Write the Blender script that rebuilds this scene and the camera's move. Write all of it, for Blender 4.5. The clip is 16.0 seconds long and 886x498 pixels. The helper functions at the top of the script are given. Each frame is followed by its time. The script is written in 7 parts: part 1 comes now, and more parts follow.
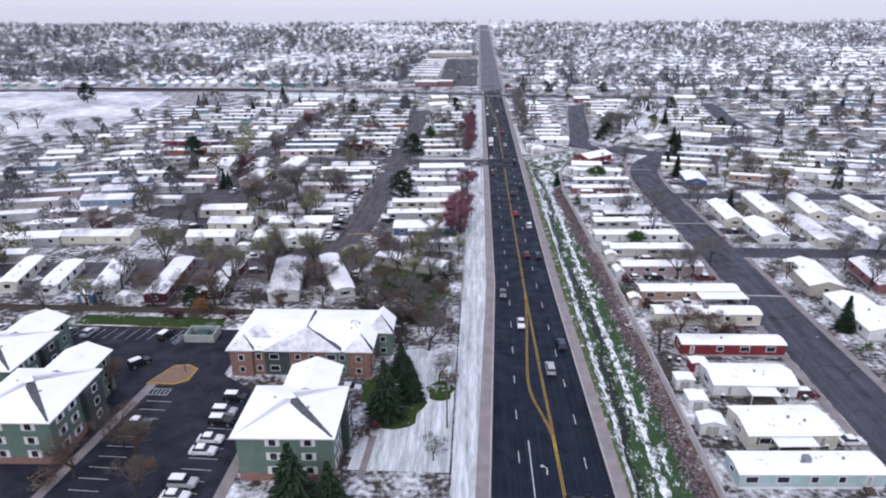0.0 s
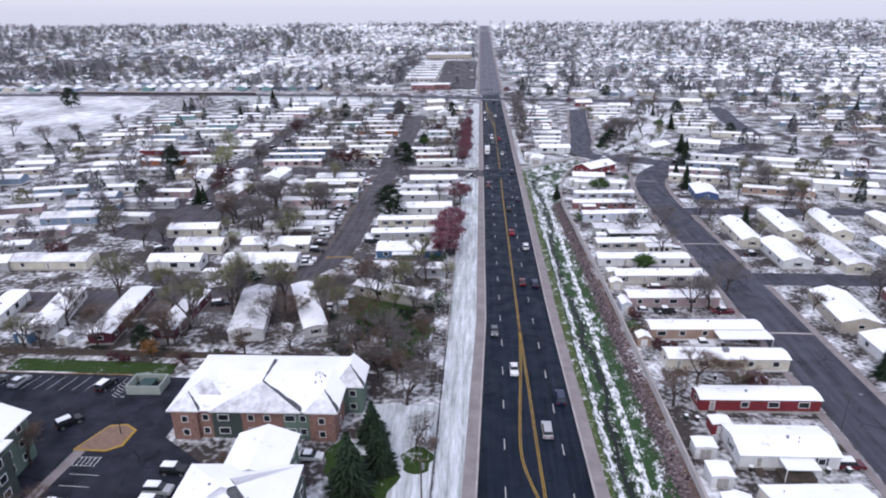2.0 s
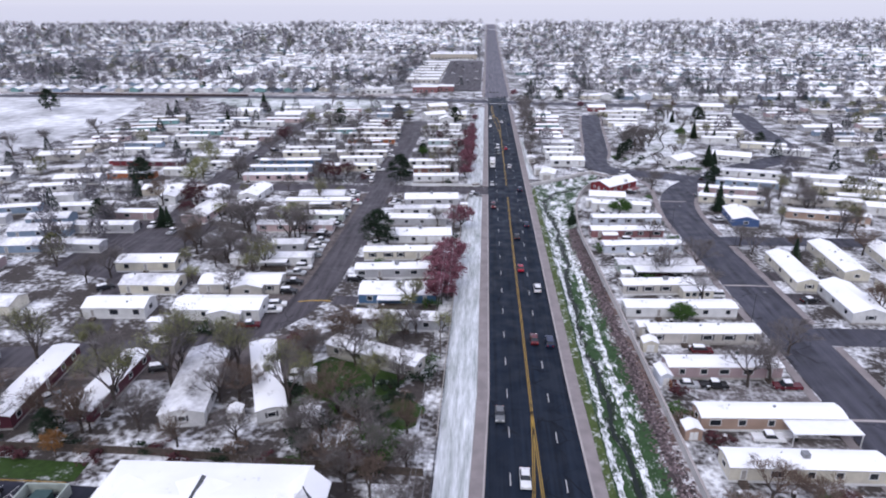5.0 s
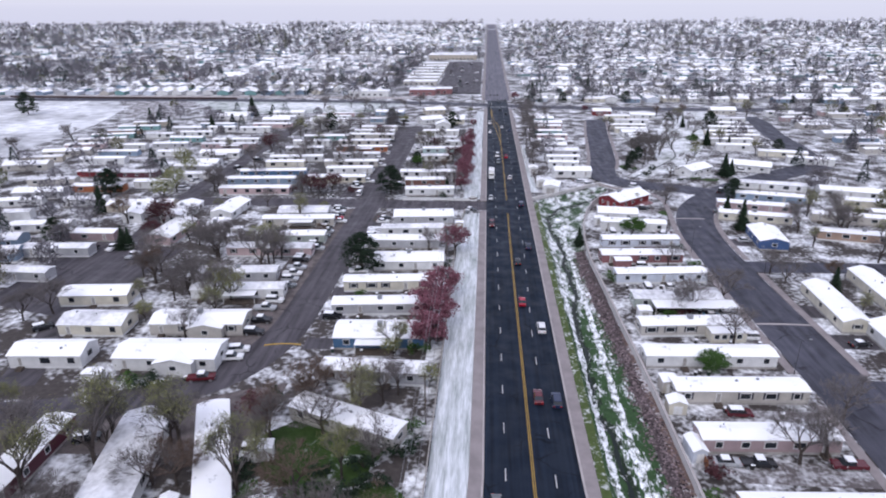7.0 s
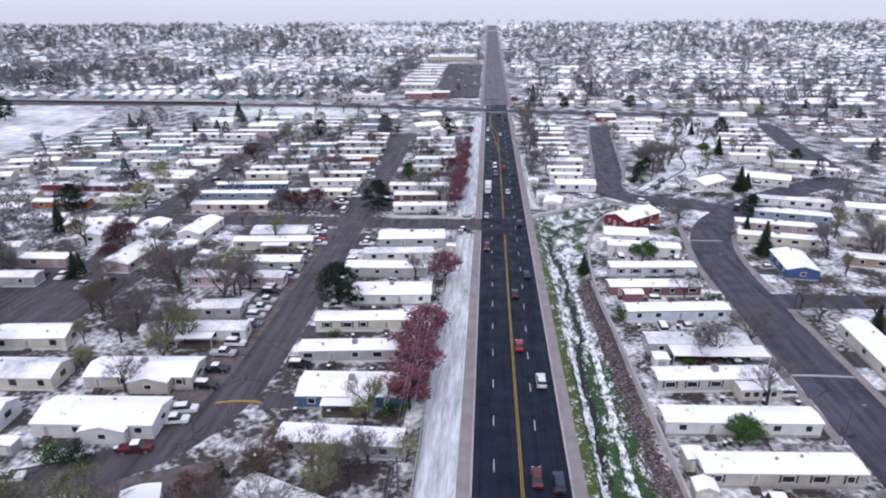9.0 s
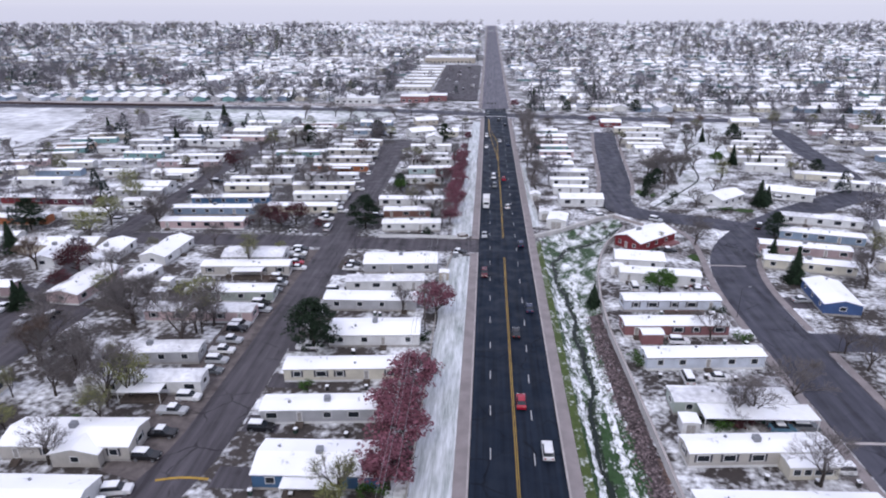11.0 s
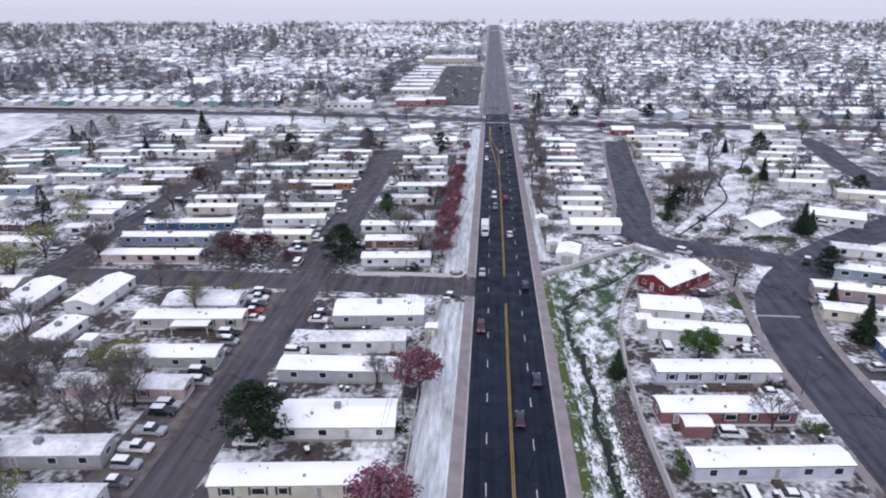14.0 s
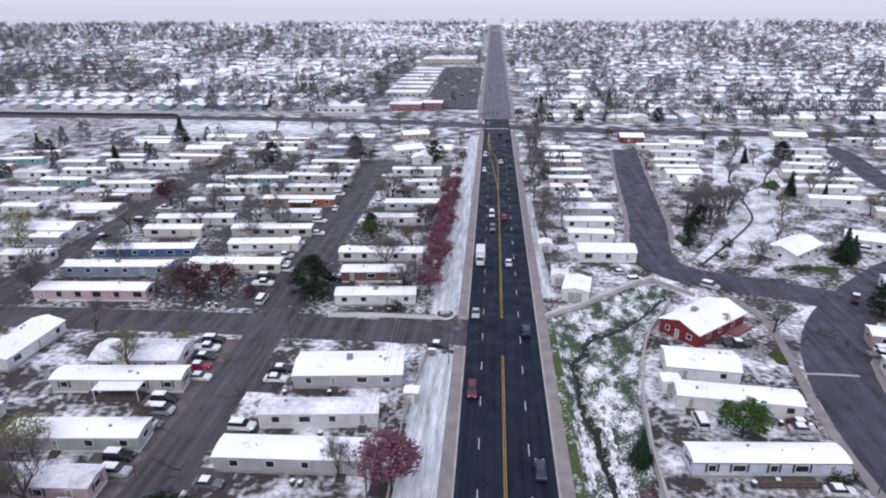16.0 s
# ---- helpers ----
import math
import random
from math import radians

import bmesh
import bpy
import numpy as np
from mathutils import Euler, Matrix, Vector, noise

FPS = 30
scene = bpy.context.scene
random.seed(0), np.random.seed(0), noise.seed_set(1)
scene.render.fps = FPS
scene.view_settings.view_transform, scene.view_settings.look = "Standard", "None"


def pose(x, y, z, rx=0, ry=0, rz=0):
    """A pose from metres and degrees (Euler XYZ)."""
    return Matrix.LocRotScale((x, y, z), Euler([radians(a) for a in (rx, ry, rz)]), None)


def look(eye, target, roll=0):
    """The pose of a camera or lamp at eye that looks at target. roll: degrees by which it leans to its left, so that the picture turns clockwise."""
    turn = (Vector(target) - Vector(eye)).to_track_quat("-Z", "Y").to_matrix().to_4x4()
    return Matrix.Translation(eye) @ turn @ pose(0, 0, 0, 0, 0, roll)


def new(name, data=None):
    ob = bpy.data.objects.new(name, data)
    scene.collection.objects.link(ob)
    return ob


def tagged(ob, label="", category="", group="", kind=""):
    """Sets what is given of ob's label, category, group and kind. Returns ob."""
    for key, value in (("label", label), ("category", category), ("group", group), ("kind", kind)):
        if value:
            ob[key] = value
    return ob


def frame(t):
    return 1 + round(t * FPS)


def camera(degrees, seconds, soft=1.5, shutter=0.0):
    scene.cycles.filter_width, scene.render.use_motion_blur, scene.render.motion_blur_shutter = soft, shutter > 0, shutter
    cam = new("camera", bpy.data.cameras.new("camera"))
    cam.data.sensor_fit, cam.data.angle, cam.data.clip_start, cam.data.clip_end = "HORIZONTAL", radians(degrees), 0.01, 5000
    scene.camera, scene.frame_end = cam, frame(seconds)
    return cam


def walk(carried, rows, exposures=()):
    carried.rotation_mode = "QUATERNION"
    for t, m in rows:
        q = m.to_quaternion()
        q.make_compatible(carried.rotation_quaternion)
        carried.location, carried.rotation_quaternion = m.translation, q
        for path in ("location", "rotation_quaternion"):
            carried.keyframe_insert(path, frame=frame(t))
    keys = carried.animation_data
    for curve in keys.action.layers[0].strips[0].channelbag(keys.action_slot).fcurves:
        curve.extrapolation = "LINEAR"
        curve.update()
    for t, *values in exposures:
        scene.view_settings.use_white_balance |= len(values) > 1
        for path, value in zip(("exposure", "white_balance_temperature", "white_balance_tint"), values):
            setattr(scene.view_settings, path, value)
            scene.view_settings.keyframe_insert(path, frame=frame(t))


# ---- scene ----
cam = camera(70.5, 16.0, soft=2.0)
PATH = [
    (0, (-12.836, 3.494, 72.925), (-12.939, 5.357, 72.205), -0.3),
    (0.5, (-11.615, 8.351, 72.572), (-11.724, 10.215, 71.858), -0.5),
    (1, (-10.614, 13.637, 72.558), (-10.723, 15.501, 71.843), -0.5),
    (1.5, (-10.006, 18.906, 72.685), (-10.115, 20.771, 71.971), -0.6),
    (2, (-9.518, 24.433, 72.913), (-9.628, 26.296, 72.195), -0.5),
    (2.5, (-9.187, 29.956, 72.836), (-9.301, 31.82, 72.118), -0.5),
    (3, (-9.195, 35.595, 72.853), (-9.312, 37.457, 72.134), -0.4),
    (3.5, (-9.272, 41.127, 72.719), (-9.392, 42.989, 71.999), -0.4),
    (4, (-9.347, 46.753, 72.861), (-9.469, 48.614, 72.137), -0.3),
    (6.5, (-8.132, 77.539, 70.791), (-8.262, 79.4, 70.072), -0.4),
    (7, (-7.8, 83.328, 71.102), (-7.93, 85.188, 70.381), -0.4),
    (7.5, (-7.117, 88.855, 71.078), (-7.25, 90.716, 70.358), -0.5),
    (8, (-6.437, 94.294, 70.708), (-6.572, 96.156, 69.991), -0.4),
    (8.5, (-5.745, 99.865, 71.052), (-5.883, 101.725, 70.331), -0.4),
    (9, (-5.738, 105.695, 70.914), (-5.872, 107.556, 70.195), -0.4),
    (11.5, (-5.385, 133.482, 70.097), (-5.516, 135.344, 69.378), -0.2),
    (12, (-5.418, 139.429, 69.779), (-5.55, 141.292, 69.061), -0.3),
    (12.5, (-5.171, 145.125, 69.55), (-5.306, 146.986, 68.832), -0.3),
    (13, (-5.1, 150.533, 69.429), (-5.235, 152.394, 68.711), -0.3),
    (13.5, (-4.512, 156.465, 69.25), (-4.652, 158.326, 68.532), -0.3),
    (14, (-4.234, 162.068, 69.166), (-4.374, 163.928, 68.446), -0.3),
    (14.5, (-4.05, 167.708, 69.044), (-4.19, 169.567, 68.321), -0.3),
    (15, (-3.683, 173.334, 69.07), (-3.823, 175.192, 68.343), -0.3),
    (15.5, (-3.724, 179.594, 68.866), (-3.861, 181.449, 68.134), -0.1),
    (16, (-2.74, 189.359, 67.989), (-2.885, 191.219, 67.269), -0.3),
]
walk(cam, [(t, look(eye, target, roll)) for t, eye, target, roll in PATH], exposures=[(0, 0.0), (9, 0.0), (11.5, -0.06), (16, -0.07)])

# world: heavy overcast after snow
world = bpy.data.worlds.new("overcast")
scene.world = world
world.use_nodes = True
wn, wl = world.node_tree.nodes, world.node_tree.links
wn.clear()
w_out = wn.new("ShaderNodeOutputWorld")
sky = wn.new("ShaderNodeTexSky")
sky.sky_type = "NISHITA"
sky.sun_disc = False
sky.sun_elevation, sky.sun_rotation = radians(48), radians(200)
sky_bg = wn.new("ShaderNodeBackground")
sky_bg.inputs["Strength"].default_value = 0.05
wl.new(sky.outputs["Color"], sky_bg.inputs["Color"])
w_co = wn.new("ShaderNodeTexCoord")
w_sep = wn.new("ShaderNodeSeparateXYZ")
wl.new(w_co.outputs["Generated"], w_sep.inputs[0])
w_ramp = wn.new("ShaderNodeValToRGB")
w_ramp.color_ramp.elements[0].color = (0.62, 0.63, 0.85, 1)
w_ramp.color_ramp.elements[0].position = 0.0
w_ramp.color_ramp.elements[1].color = (0.955, 0.968, 1.225, 1)
w_ramp.color_ramp.elements[1].position = 0.6
w_mid = w_ramp.color_ramp.elements.new(0.05)
w_mid.color = (0.69, 0.70, 0.91, 1)
wl.new(w_sep.outputs["Z"], w_ramp.inputs[0])
cloud_bg = wn.new("ShaderNodeBackground")
cloud_bg.inputs["Strength"].default_value = 0.88
wl.new(w_ramp.outputs["Color"], cloud_bg.inputs["Color"])
w_add = wn.new("ShaderNodeAddShader")
wl.new(sky_bg.outputs[0], w_add.inputs[0])
wl.new(cloud_bg.outputs[0], w_add.inputs[1])
wl.new(w_add.outputs[0], w_out.inputs["Surface"])

sun = new("sun", bpy.data.lights.new("sun", "SUN"))
sun.data.energy, sun.data.angle, sun.data.color = 1.0, radians(25), (1.0, 0.97, 0.93)
sun.matrix_world = look((-60, -140, 230), (0, 60, 0))


# ---- materials ----
def nodes_of(name, rough=0.8):
    m = bpy.data.materials.new(name)
    m.use_nodes = True
    nt = m.node_tree
    b = nt.nodes["Principled BSDF"]
    b.inputs["Roughness"].default_value = rough
    return m, nt, b


def noise_fac(nt, vec, scale, detail=4, lo=0.4, hi=0.6, stretch=None):
    n = nt.nodes.new("ShaderNodeTexNoise")
    n.inputs["Scale"].default_value = scale
    n.inputs["Detail"].default_value = detail
    if stretch:
        mp = nt.nodes.new("ShaderNodeMapping")
        mp.inputs["Scale"].default_value = stretch
        nt.links.new(vec, mp.inputs[0])
        nt.links.new(mp.outputs[0], n.inputs["Vector"])
    else:
        nt.links.new(vec, n.inputs["Vector"])
    r = nt.nodes.new("ShaderNodeMapRange")
    r.inputs[1].default_value, r.inputs[2].default_value = lo, hi
    nt.links.new(n.outputs[0], r.inputs[0])
    return r.outputs[0]


def mix(nt, fac, a, b):
    m = nt.nodes.new("ShaderNodeMix")
    m.data_type = "RGBA"
    for sock, val in ((m.inputs[0], fac), (m.inputs[6], a), (m.inputs[7], b)):
        if isinstance(val, tuple):
            sock.default_value = (*val, 1)
        elif isinstance(val, (int, float)):
            sock.default_value = val
        else:
            nt.links.new(val, sock)
    return m.outputs[2]


def math_node(nt, op, a, b):
    m = nt.nodes.new("ShaderNodeMath")
    m.operation = op
    for sock, val in zip(m.inputs, (a, b)):
        if isinstance(val, (int, float)):
            sock.default_value = val
        else:
            nt.links.new(val, sock)
    return m.outputs[0]


def bump(nt, b, h, strength=0.4, dist=0.05):
    n = nt.nodes.new("ShaderNodeBump")
    n.inputs["Strength"].default_value, n.inputs["Distance"].default_value = strength, dist
    nt.links.new(h, n.inputs["Height"])
    nt.links.new(n.outputs[0], b.inputs["Normal"])


def world_vec(nt):
    return nt.nodes.new("ShaderNodeNewGeometry").outputs["Position"]


def object_vec(nt):
    return nt.nodes.new("ShaderNodeTexCoord").outputs["Object"]


def obj_random(nt):
    return nt.nodes.new("ShaderNodeObjectInfo").outputs["Random"]


def plain(name, col, rough=0.7, var=0.25, scale=1.5, metal=0.0, fine=9.0):
    """A painted or bare surface with two scales of variation."""
    m, nt, b = nodes_of(name, rough)
    v = object_vec(nt)
    dark = tuple(c * (1 - var) for c in col)
    c1 = mix(nt, noise_fac(nt, v, scale, 5, 0.35, 0.65), dark, col)
    c2 = mix(nt, math_node(nt, "MULTIPLY", noise_fac(nt, v, fine, 3, 0.5, 0.75), 0.35), c1, tuple(c * 0.6 for c in col))
    nt.links.new(c2, b.inputs["Base Color"])
    b.inputs["Metallic"].default_value = metal
    return m


def siding(name, col):
    """Horizontal lap siding: bands 0.25 m high with dirt."""
    m, nt, b = nodes_of(name, 0.65)
    v = object_vec(nt)
    w = nt.nodes.new("ShaderNodeTexWave")
    w.bands_direction = "Z"
    w.wave_profile = "SAW"
    w.inputs["Scale"].default_value = 1.25
    nt.links.new(v, w.inputs["Vector"])
    c1 = mix(nt, noise_fac(nt, v, 0.5, 5, 0.3, 0.7), tuple(c * 0.78 for c in col), col)
    c2 = mix(nt, math_node(nt, "MULTIPLY", noise_fac(nt, v, 2.0, 5, 0.5, 0.8, (3, 3, 0.4)), 0.4), c1, tuple(c * 0.55 for c in col))
    nt.links.new(c2, b.inputs["Base Color"])
    bump(nt, b, w.outputs[0], 0.5, 0.03)
    return m


def snowy(name, under, cover, scale=0.35, snow=(0.86, 0.87, 0.9), vec=world_vec, rough=0.75, stretch=None, soft=0.1, fine=1.9):
    """Snow lying over another surface, thin and patchy where cover is low."""
    m, nt, b = nodes_of(name, rough)
    v = vec(nt)
    a = noise_fac(nt, v, scale, 6, 0.25, 0.75, stretch)
    f = noise_fac(nt, v, fine, 6, 0.25, 0.75, stretch)
    s = math_node(nt, "ADD", math_node(nt, "MULTIPLY", a, 0.6), math_node(nt, "MULTIPLY", f, 0.4))
    r = nt.nodes.new("ShaderNodeMapRange")
    r.inputs[1].default_value, r.inputs[2].default_value = 1 - cover - soft, 1 - cover + soft
    nt.links.new(s, r.inputs[0])
    grain = mix(nt, noise_fac(nt, v, 0.9, 6, 0.3, 0.7), tuple(c * 0.65 for c in under), under)
    snow_c = mix(nt, noise_fac(nt, v, 0.12, 5, 0.3, 0.7), tuple(c * 0.9 for c in snow), snow)
    nt.links.new(mix(nt, r.outputs[0], grain, snow_c), b.inputs["Base Color"])
    bump(nt, b, f, 0.35, 0.1)
    b.inputs["Specular IOR Level"].default_value = 0.15
    return m


def asphalt(name, col, wet=0.45, streak=(1.6, 0.03, 1)):
    m, nt, b = nodes_of(name, wet)
    v = world_vec(nt)
    c1 = mix(nt, noise_fac(nt, v, 0.8, 5, 0.35, 0.7, streak), tuple(c * 0.85 for c in col), tuple(c * 2.1 for c in col))
    c2 = mix(nt, math_node(nt, "MULTIPLY", noise_fac(nt, v, 0.15, 6, 0.45, 0.68), 0.75), c1, tuple(c * 1.6 for c in col))
    c3 = mix(nt, math_node(nt, "MULTIPLY", noise_fac(nt, v, 6.0, 3, 0.5, 0.8), 0.3), c2, tuple(c * 0.5 for c in col))
    seam = nt.nodes.new("ShaderNodeTexVoronoi")
    seam.feature = "DISTANCE_TO_EDGE"
    seam.inputs["Scale"].default_value = 0.16
    warp = nt.nodes.new("ShaderNodeVectorMath")
    warp.operation = "ADD"
    wob = nt.nodes.new("ShaderNodeTexNoise")
    wob.inputs["Scale"].default_value = 0.5
    nt.links.new(v, wob.inputs["Vector"])
    nt.links.new(v, warp.inputs[0])
    nt.links.new(wob.outputs["Color"], warp.inputs[1])
    nt.links.new(warp.outputs[0], seam.inputs["Vector"])
    line = nt.nodes.new("ShaderNodeMapRange")
    line.inputs[1].default_value, line.inputs[2].default_value = 0.028, 0.008
    nt.links.new(seam.outputs["Distance"], line.inputs[0])
    worn = math_node(nt, "MULTIPLY", line.outputs[0], noise_fac(nt, v, 0.1, 3, 0.5, 0.6))
    c3 = mix(nt, math_node(nt, "MULTIPLY", worn, 0.75), c3, tuple(c * 0.35 for c in col))
    nt.links.new(c3, b.inputs["Base Color"])
    rr = nt.nodes.new("ShaderNodeMapRange")
    rr.inputs[3].default_value, rr.inputs[4].default_value = wet, min(wet + 0.3, 0.95)
    nt.links.new(noise_fac(nt, v, 0.25, 5, 0.35, 0.65), rr.inputs[0])
    nt.links.new(rr.outputs[0], b.inputs["Roughness"])
    b.inputs["Specular IOR Level"].default_value = 0.12
    return m


def leafy(name, col, rough=0.8, var=0.5):
    """Leaves or twigs whose tone changes from clump to clump and tree to tree."""
    m, nt, b = nodes_of(name, rough)
    g = nt.nodes.new("ShaderNodeNewGeometry")
    c1 = mix(nt, g.outputs["Random Per Island"], tuple(c * (1 - var) for c in col), tuple(min(c * (1 + var), 0.9) for c in col))
    c2 = mix(nt, math_node(nt, "MULTIPLY", obj_random(nt), 0.35), c1, tuple(c * 0.55 for c in col))
    nt.links.new(c2, b.inputs["Base Color"])
    b.inputs["Specular IOR Level"].default_value = 0.15
    return m


WALL = {k: siding("siding_" + k, c) for k, c in dict(
    white=(0.72, 0.72, 0.72), cream=(0.66, 0.62, 0.52), greige=(0.52, 0.49, 0.45), tan=(0.40, 0.28, 0.22), mauve=(0.40, 0.30, 0.31),
    red=(0.20, 0.02, 0.028), brickred=(0.26, 0.115, 0.12), maroon=(0.10, 0.02, 0.035), aqua=(0.42, 0.53, 0.53), beige=(0.48, 0.43, 0.36),
    navy=(0.05, 0.10, 0.24), blue=(0.06, 0.14, 0.26), bluegrey=(0.24, 0.32, 0.42), grey=(0.45, 0.45, 0.47), whiteblue=(0.62, 0.66, 0.74),
    rust=(0.36, 0.12, 0.05), brown=(0.20, 0.10, 0.08), teal=(0.18, 0.34, 0.34), pink=(0.56, 0.42, 0.42), greygreen=(0.40, 0.45, 0.41)).items()}
SAGE = siding("sage_green_siding", (0.135, 0.20, 0.165))
DARKSAGE = siding("dark_green_siding", (0.05, 0.07, 0.065))
BRICK = plain("brown_brick", (0.30, 0.17, 0.14), 0.9, 0.4, 2.5, 0, 14)
ROOF = snowy("snow_on_roof", (0.24, 0.24, 0.26), 0.86, 0.25, vec=object_vec, stretch=(1, 1, 1), soft=0.12, fine=1.3, snow=(0.93, 0.93, 0.95))
ROOF_THIN = snowy("thin_snow_on_roof", (0.16, 0.16, 0.18), 0.55, 0.3, vec=object_vec, soft=0.2, fine=1.6, snow=(0.9, 0.9, 0.93))
ROOF_MELT = snowy("melting_snow_on_roof", (0.30, 0.30, 0.32), 0.62, 0.16, vec=object_vec, soft=0.4, fine=0.9, snow=(0.9, 0.9, 0.93))
SHINGLE = plain("bare_grey_shingle", (0.10, 0.105, 0.115), 0.9, 0.4, 1.2)
SNOW = plain("snow", (0.90, 0.905, 0.93), 0.7, 0.06, 0.8)
SKIRT = plain("skirting", (0.42, 0.40, 0.38), 0.8, 0.3, 1.0)
TRIM = plain("white_trim", (0.74, 0.74, 0.74), 0.6, 0.15)
DARKTRIM = plain("dark_trim", (0.06, 0.06, 0.075), 0.6, 0.2)
WOOD = plain("weathered_wood", (0.105, 0.082, 0.068), 0.9, 0.45, 1.2)
METAL = plain("grey_metal", (0.30, 0.31, 0.33), 0.5, 0.3, 2.0, 0.5)
CONC = plain("concrete", (0.42, 0.38, 0.37), 0.9, 0.25, 0.25)
WALLC = plain("pale_concrete", (0.56, 0.54, 0.53), 0.9, 0.22, 0.3)
RUBBER = plain("rubber", (0.02, 0.02, 0.022), 0.8, 0.3)
BLACKPLASTIC = plain("black_plastic", (0.02, 0.02, 0.02), 0.5, 0.2)
GLASS, g_nt, g_b = nodes_of("window_glass", 0.06)
g_b.inputs["Base Color"].default_value = (0.02, 0.024, 0.03, 1)
g_b.inputs["IOR"].default_value = 1.5
ROAD = asphalt("wet_dark_asphalt", (0.0066, 0.0105, 0.0185), 0.48)
STREET = asphalt("grey_asphalt", (0.044, 0.044, 0.056), 0.5, (0.7, 0.05, 1))
LANE = asphalt("park_lane_asphalt", (0.055, 0.050, 0.056), 0.5, (0.8, 0.05, 1))
PAD = snowy("slushy_pad", (0.15, 0.132, 0.132), 0.36, 0.25, soft=0.25, fine=1.2)
APRON = asphalt("worn_brown_paving", (0.092, 0.079, 0.077), 0.7, (0.6, 0.6, 1))
LOT = asphalt("lot_asphalt", (0.016, 0.017, 0.025), 0.5, (0.4, 0.4, 1))
YELLOW = plain("yellow_road_paint", (0.42, 0.26, 0.04), 0.7, 0.3, 0.8)
WHITEP = plain("white_road_paint", (0.55, 0.55, 0.55), 0.7, 0.3, 0.8)
SIDEWALK = plain("wet_sidewalk", (0.27, 0.235, 0.235), 0.8, 0.25, 0.3)
GROUND = snowy("snowy_ground", (0.070, 0.060, 0.057), 0.43, 0.12, soft=0.17, fine=0.9)
VERGE = snowy("snowy_verge", (0.17, 0.21, 0.185), 0.57, 0.6, stretch=(1.5, 0.12, 1), soft=0.42, fine=2.6, snow=(0.80, 0.82, 0.86))
FIELD = snowy("snowy_field", (0.19, 0.23, 0.19), 0.46, 0.02, soft=0.2, fine=0.2)
YARD_EARTH = snowy("dark_yard_earth", (0.075, 0.064, 0.060), 0.40, 0.1, soft=0.15, fine=0.7)
YARD_FAR = snowy("muddy_yard_snow", (0.075, 0.068, 0.068), 0.34, 0.1, soft=0.17, fine=0.8)
LAWN = snowy("lawn", (0.036, 0.068, 0.016), 0.17, 0.2, soft=0.2, fine=1.2)
GRASS = snowy("roadside_grass", (0.075, 0.105, 0.032), 0.24, 0.4, soft=0.2, fine=1.6)
STRIP = snowy("clumped_snow", (0.05, 0.08, 0.04), 0.54, 0.7, soft=0.12, fine=3.2, stretch=(1.3, 0.8, 1))
BANK_WHITE = snowy("snowy_creek_bank", (0.055, 0.095, 0.048), 0.44, 0.35, soft=0.12, fine=3.2, stretch=(1.0, 0.7, 1))
BANK = snowy("creek_bank", (0.040, 0.082, 0.032), 0.33, 0.55, soft=0.1, fine=2.8, stretch=(1.0, 0.45, 1))
WETBANK = snowy("wet_creek_margin", (0.022, 0.036, 0.020), 0.3, 0.7, soft=0.12, fine=3.5)
GRAVEL = snowy("brown_gravel", (0.17, 0.115, 0.10), 0.32, 0.1, soft=0.15, fine=1.2)
WATER, w_nt, w_b = nodes_of("creek_water", 0.45)
w_b.inputs["Specular IOR Level"].default_value = 0.12
w_b.inputs["Base Color"].default_value = (0.016, 0.022, 0.02, 1)
ROCK = leafy("riprap_rock", (0.135, 0.105, 0.11), 0.9, 0.9)
SCREE = snowy("riprap_bed", (0.085, 0.066, 0.068), 0.2, 0.6, soft=0.1, fine=2.5)
BARK = plain("bark", (0.062, 0.048, 0.042), 0.95, 0.4, 2.0)
TWIG = leafy("bare_twigs", (0.165, 0.148, 0.146), 0.95, 0.35)
TWIGB = leafy("brown_twigs", (0.15, 0.11, 0.09), 0.95, 0.35)
PINKL = leafy("pink_blossom", (0.185, 0.075, 0.098), 0.85, 0.6)
PLUM = leafy("purple_leaves", (0.085, 0.035, 0.04), 0.85, 0.6)
BUD = leafy("budding_leaves", (0.19, 0.195, 0.085), 0.85, 0.5)
GREENL = leafy("green_leaves", (0.05, 0.10, 0.025), 0.85, 0.5)
NEEDLE = leafy("pine_needles", (0.022, 0.038, 0.022), 0.85, 0.6)
RUSTL = leafy("dry_leaves", (0.26, 0.13, 0.05), 0.9, 0.5)


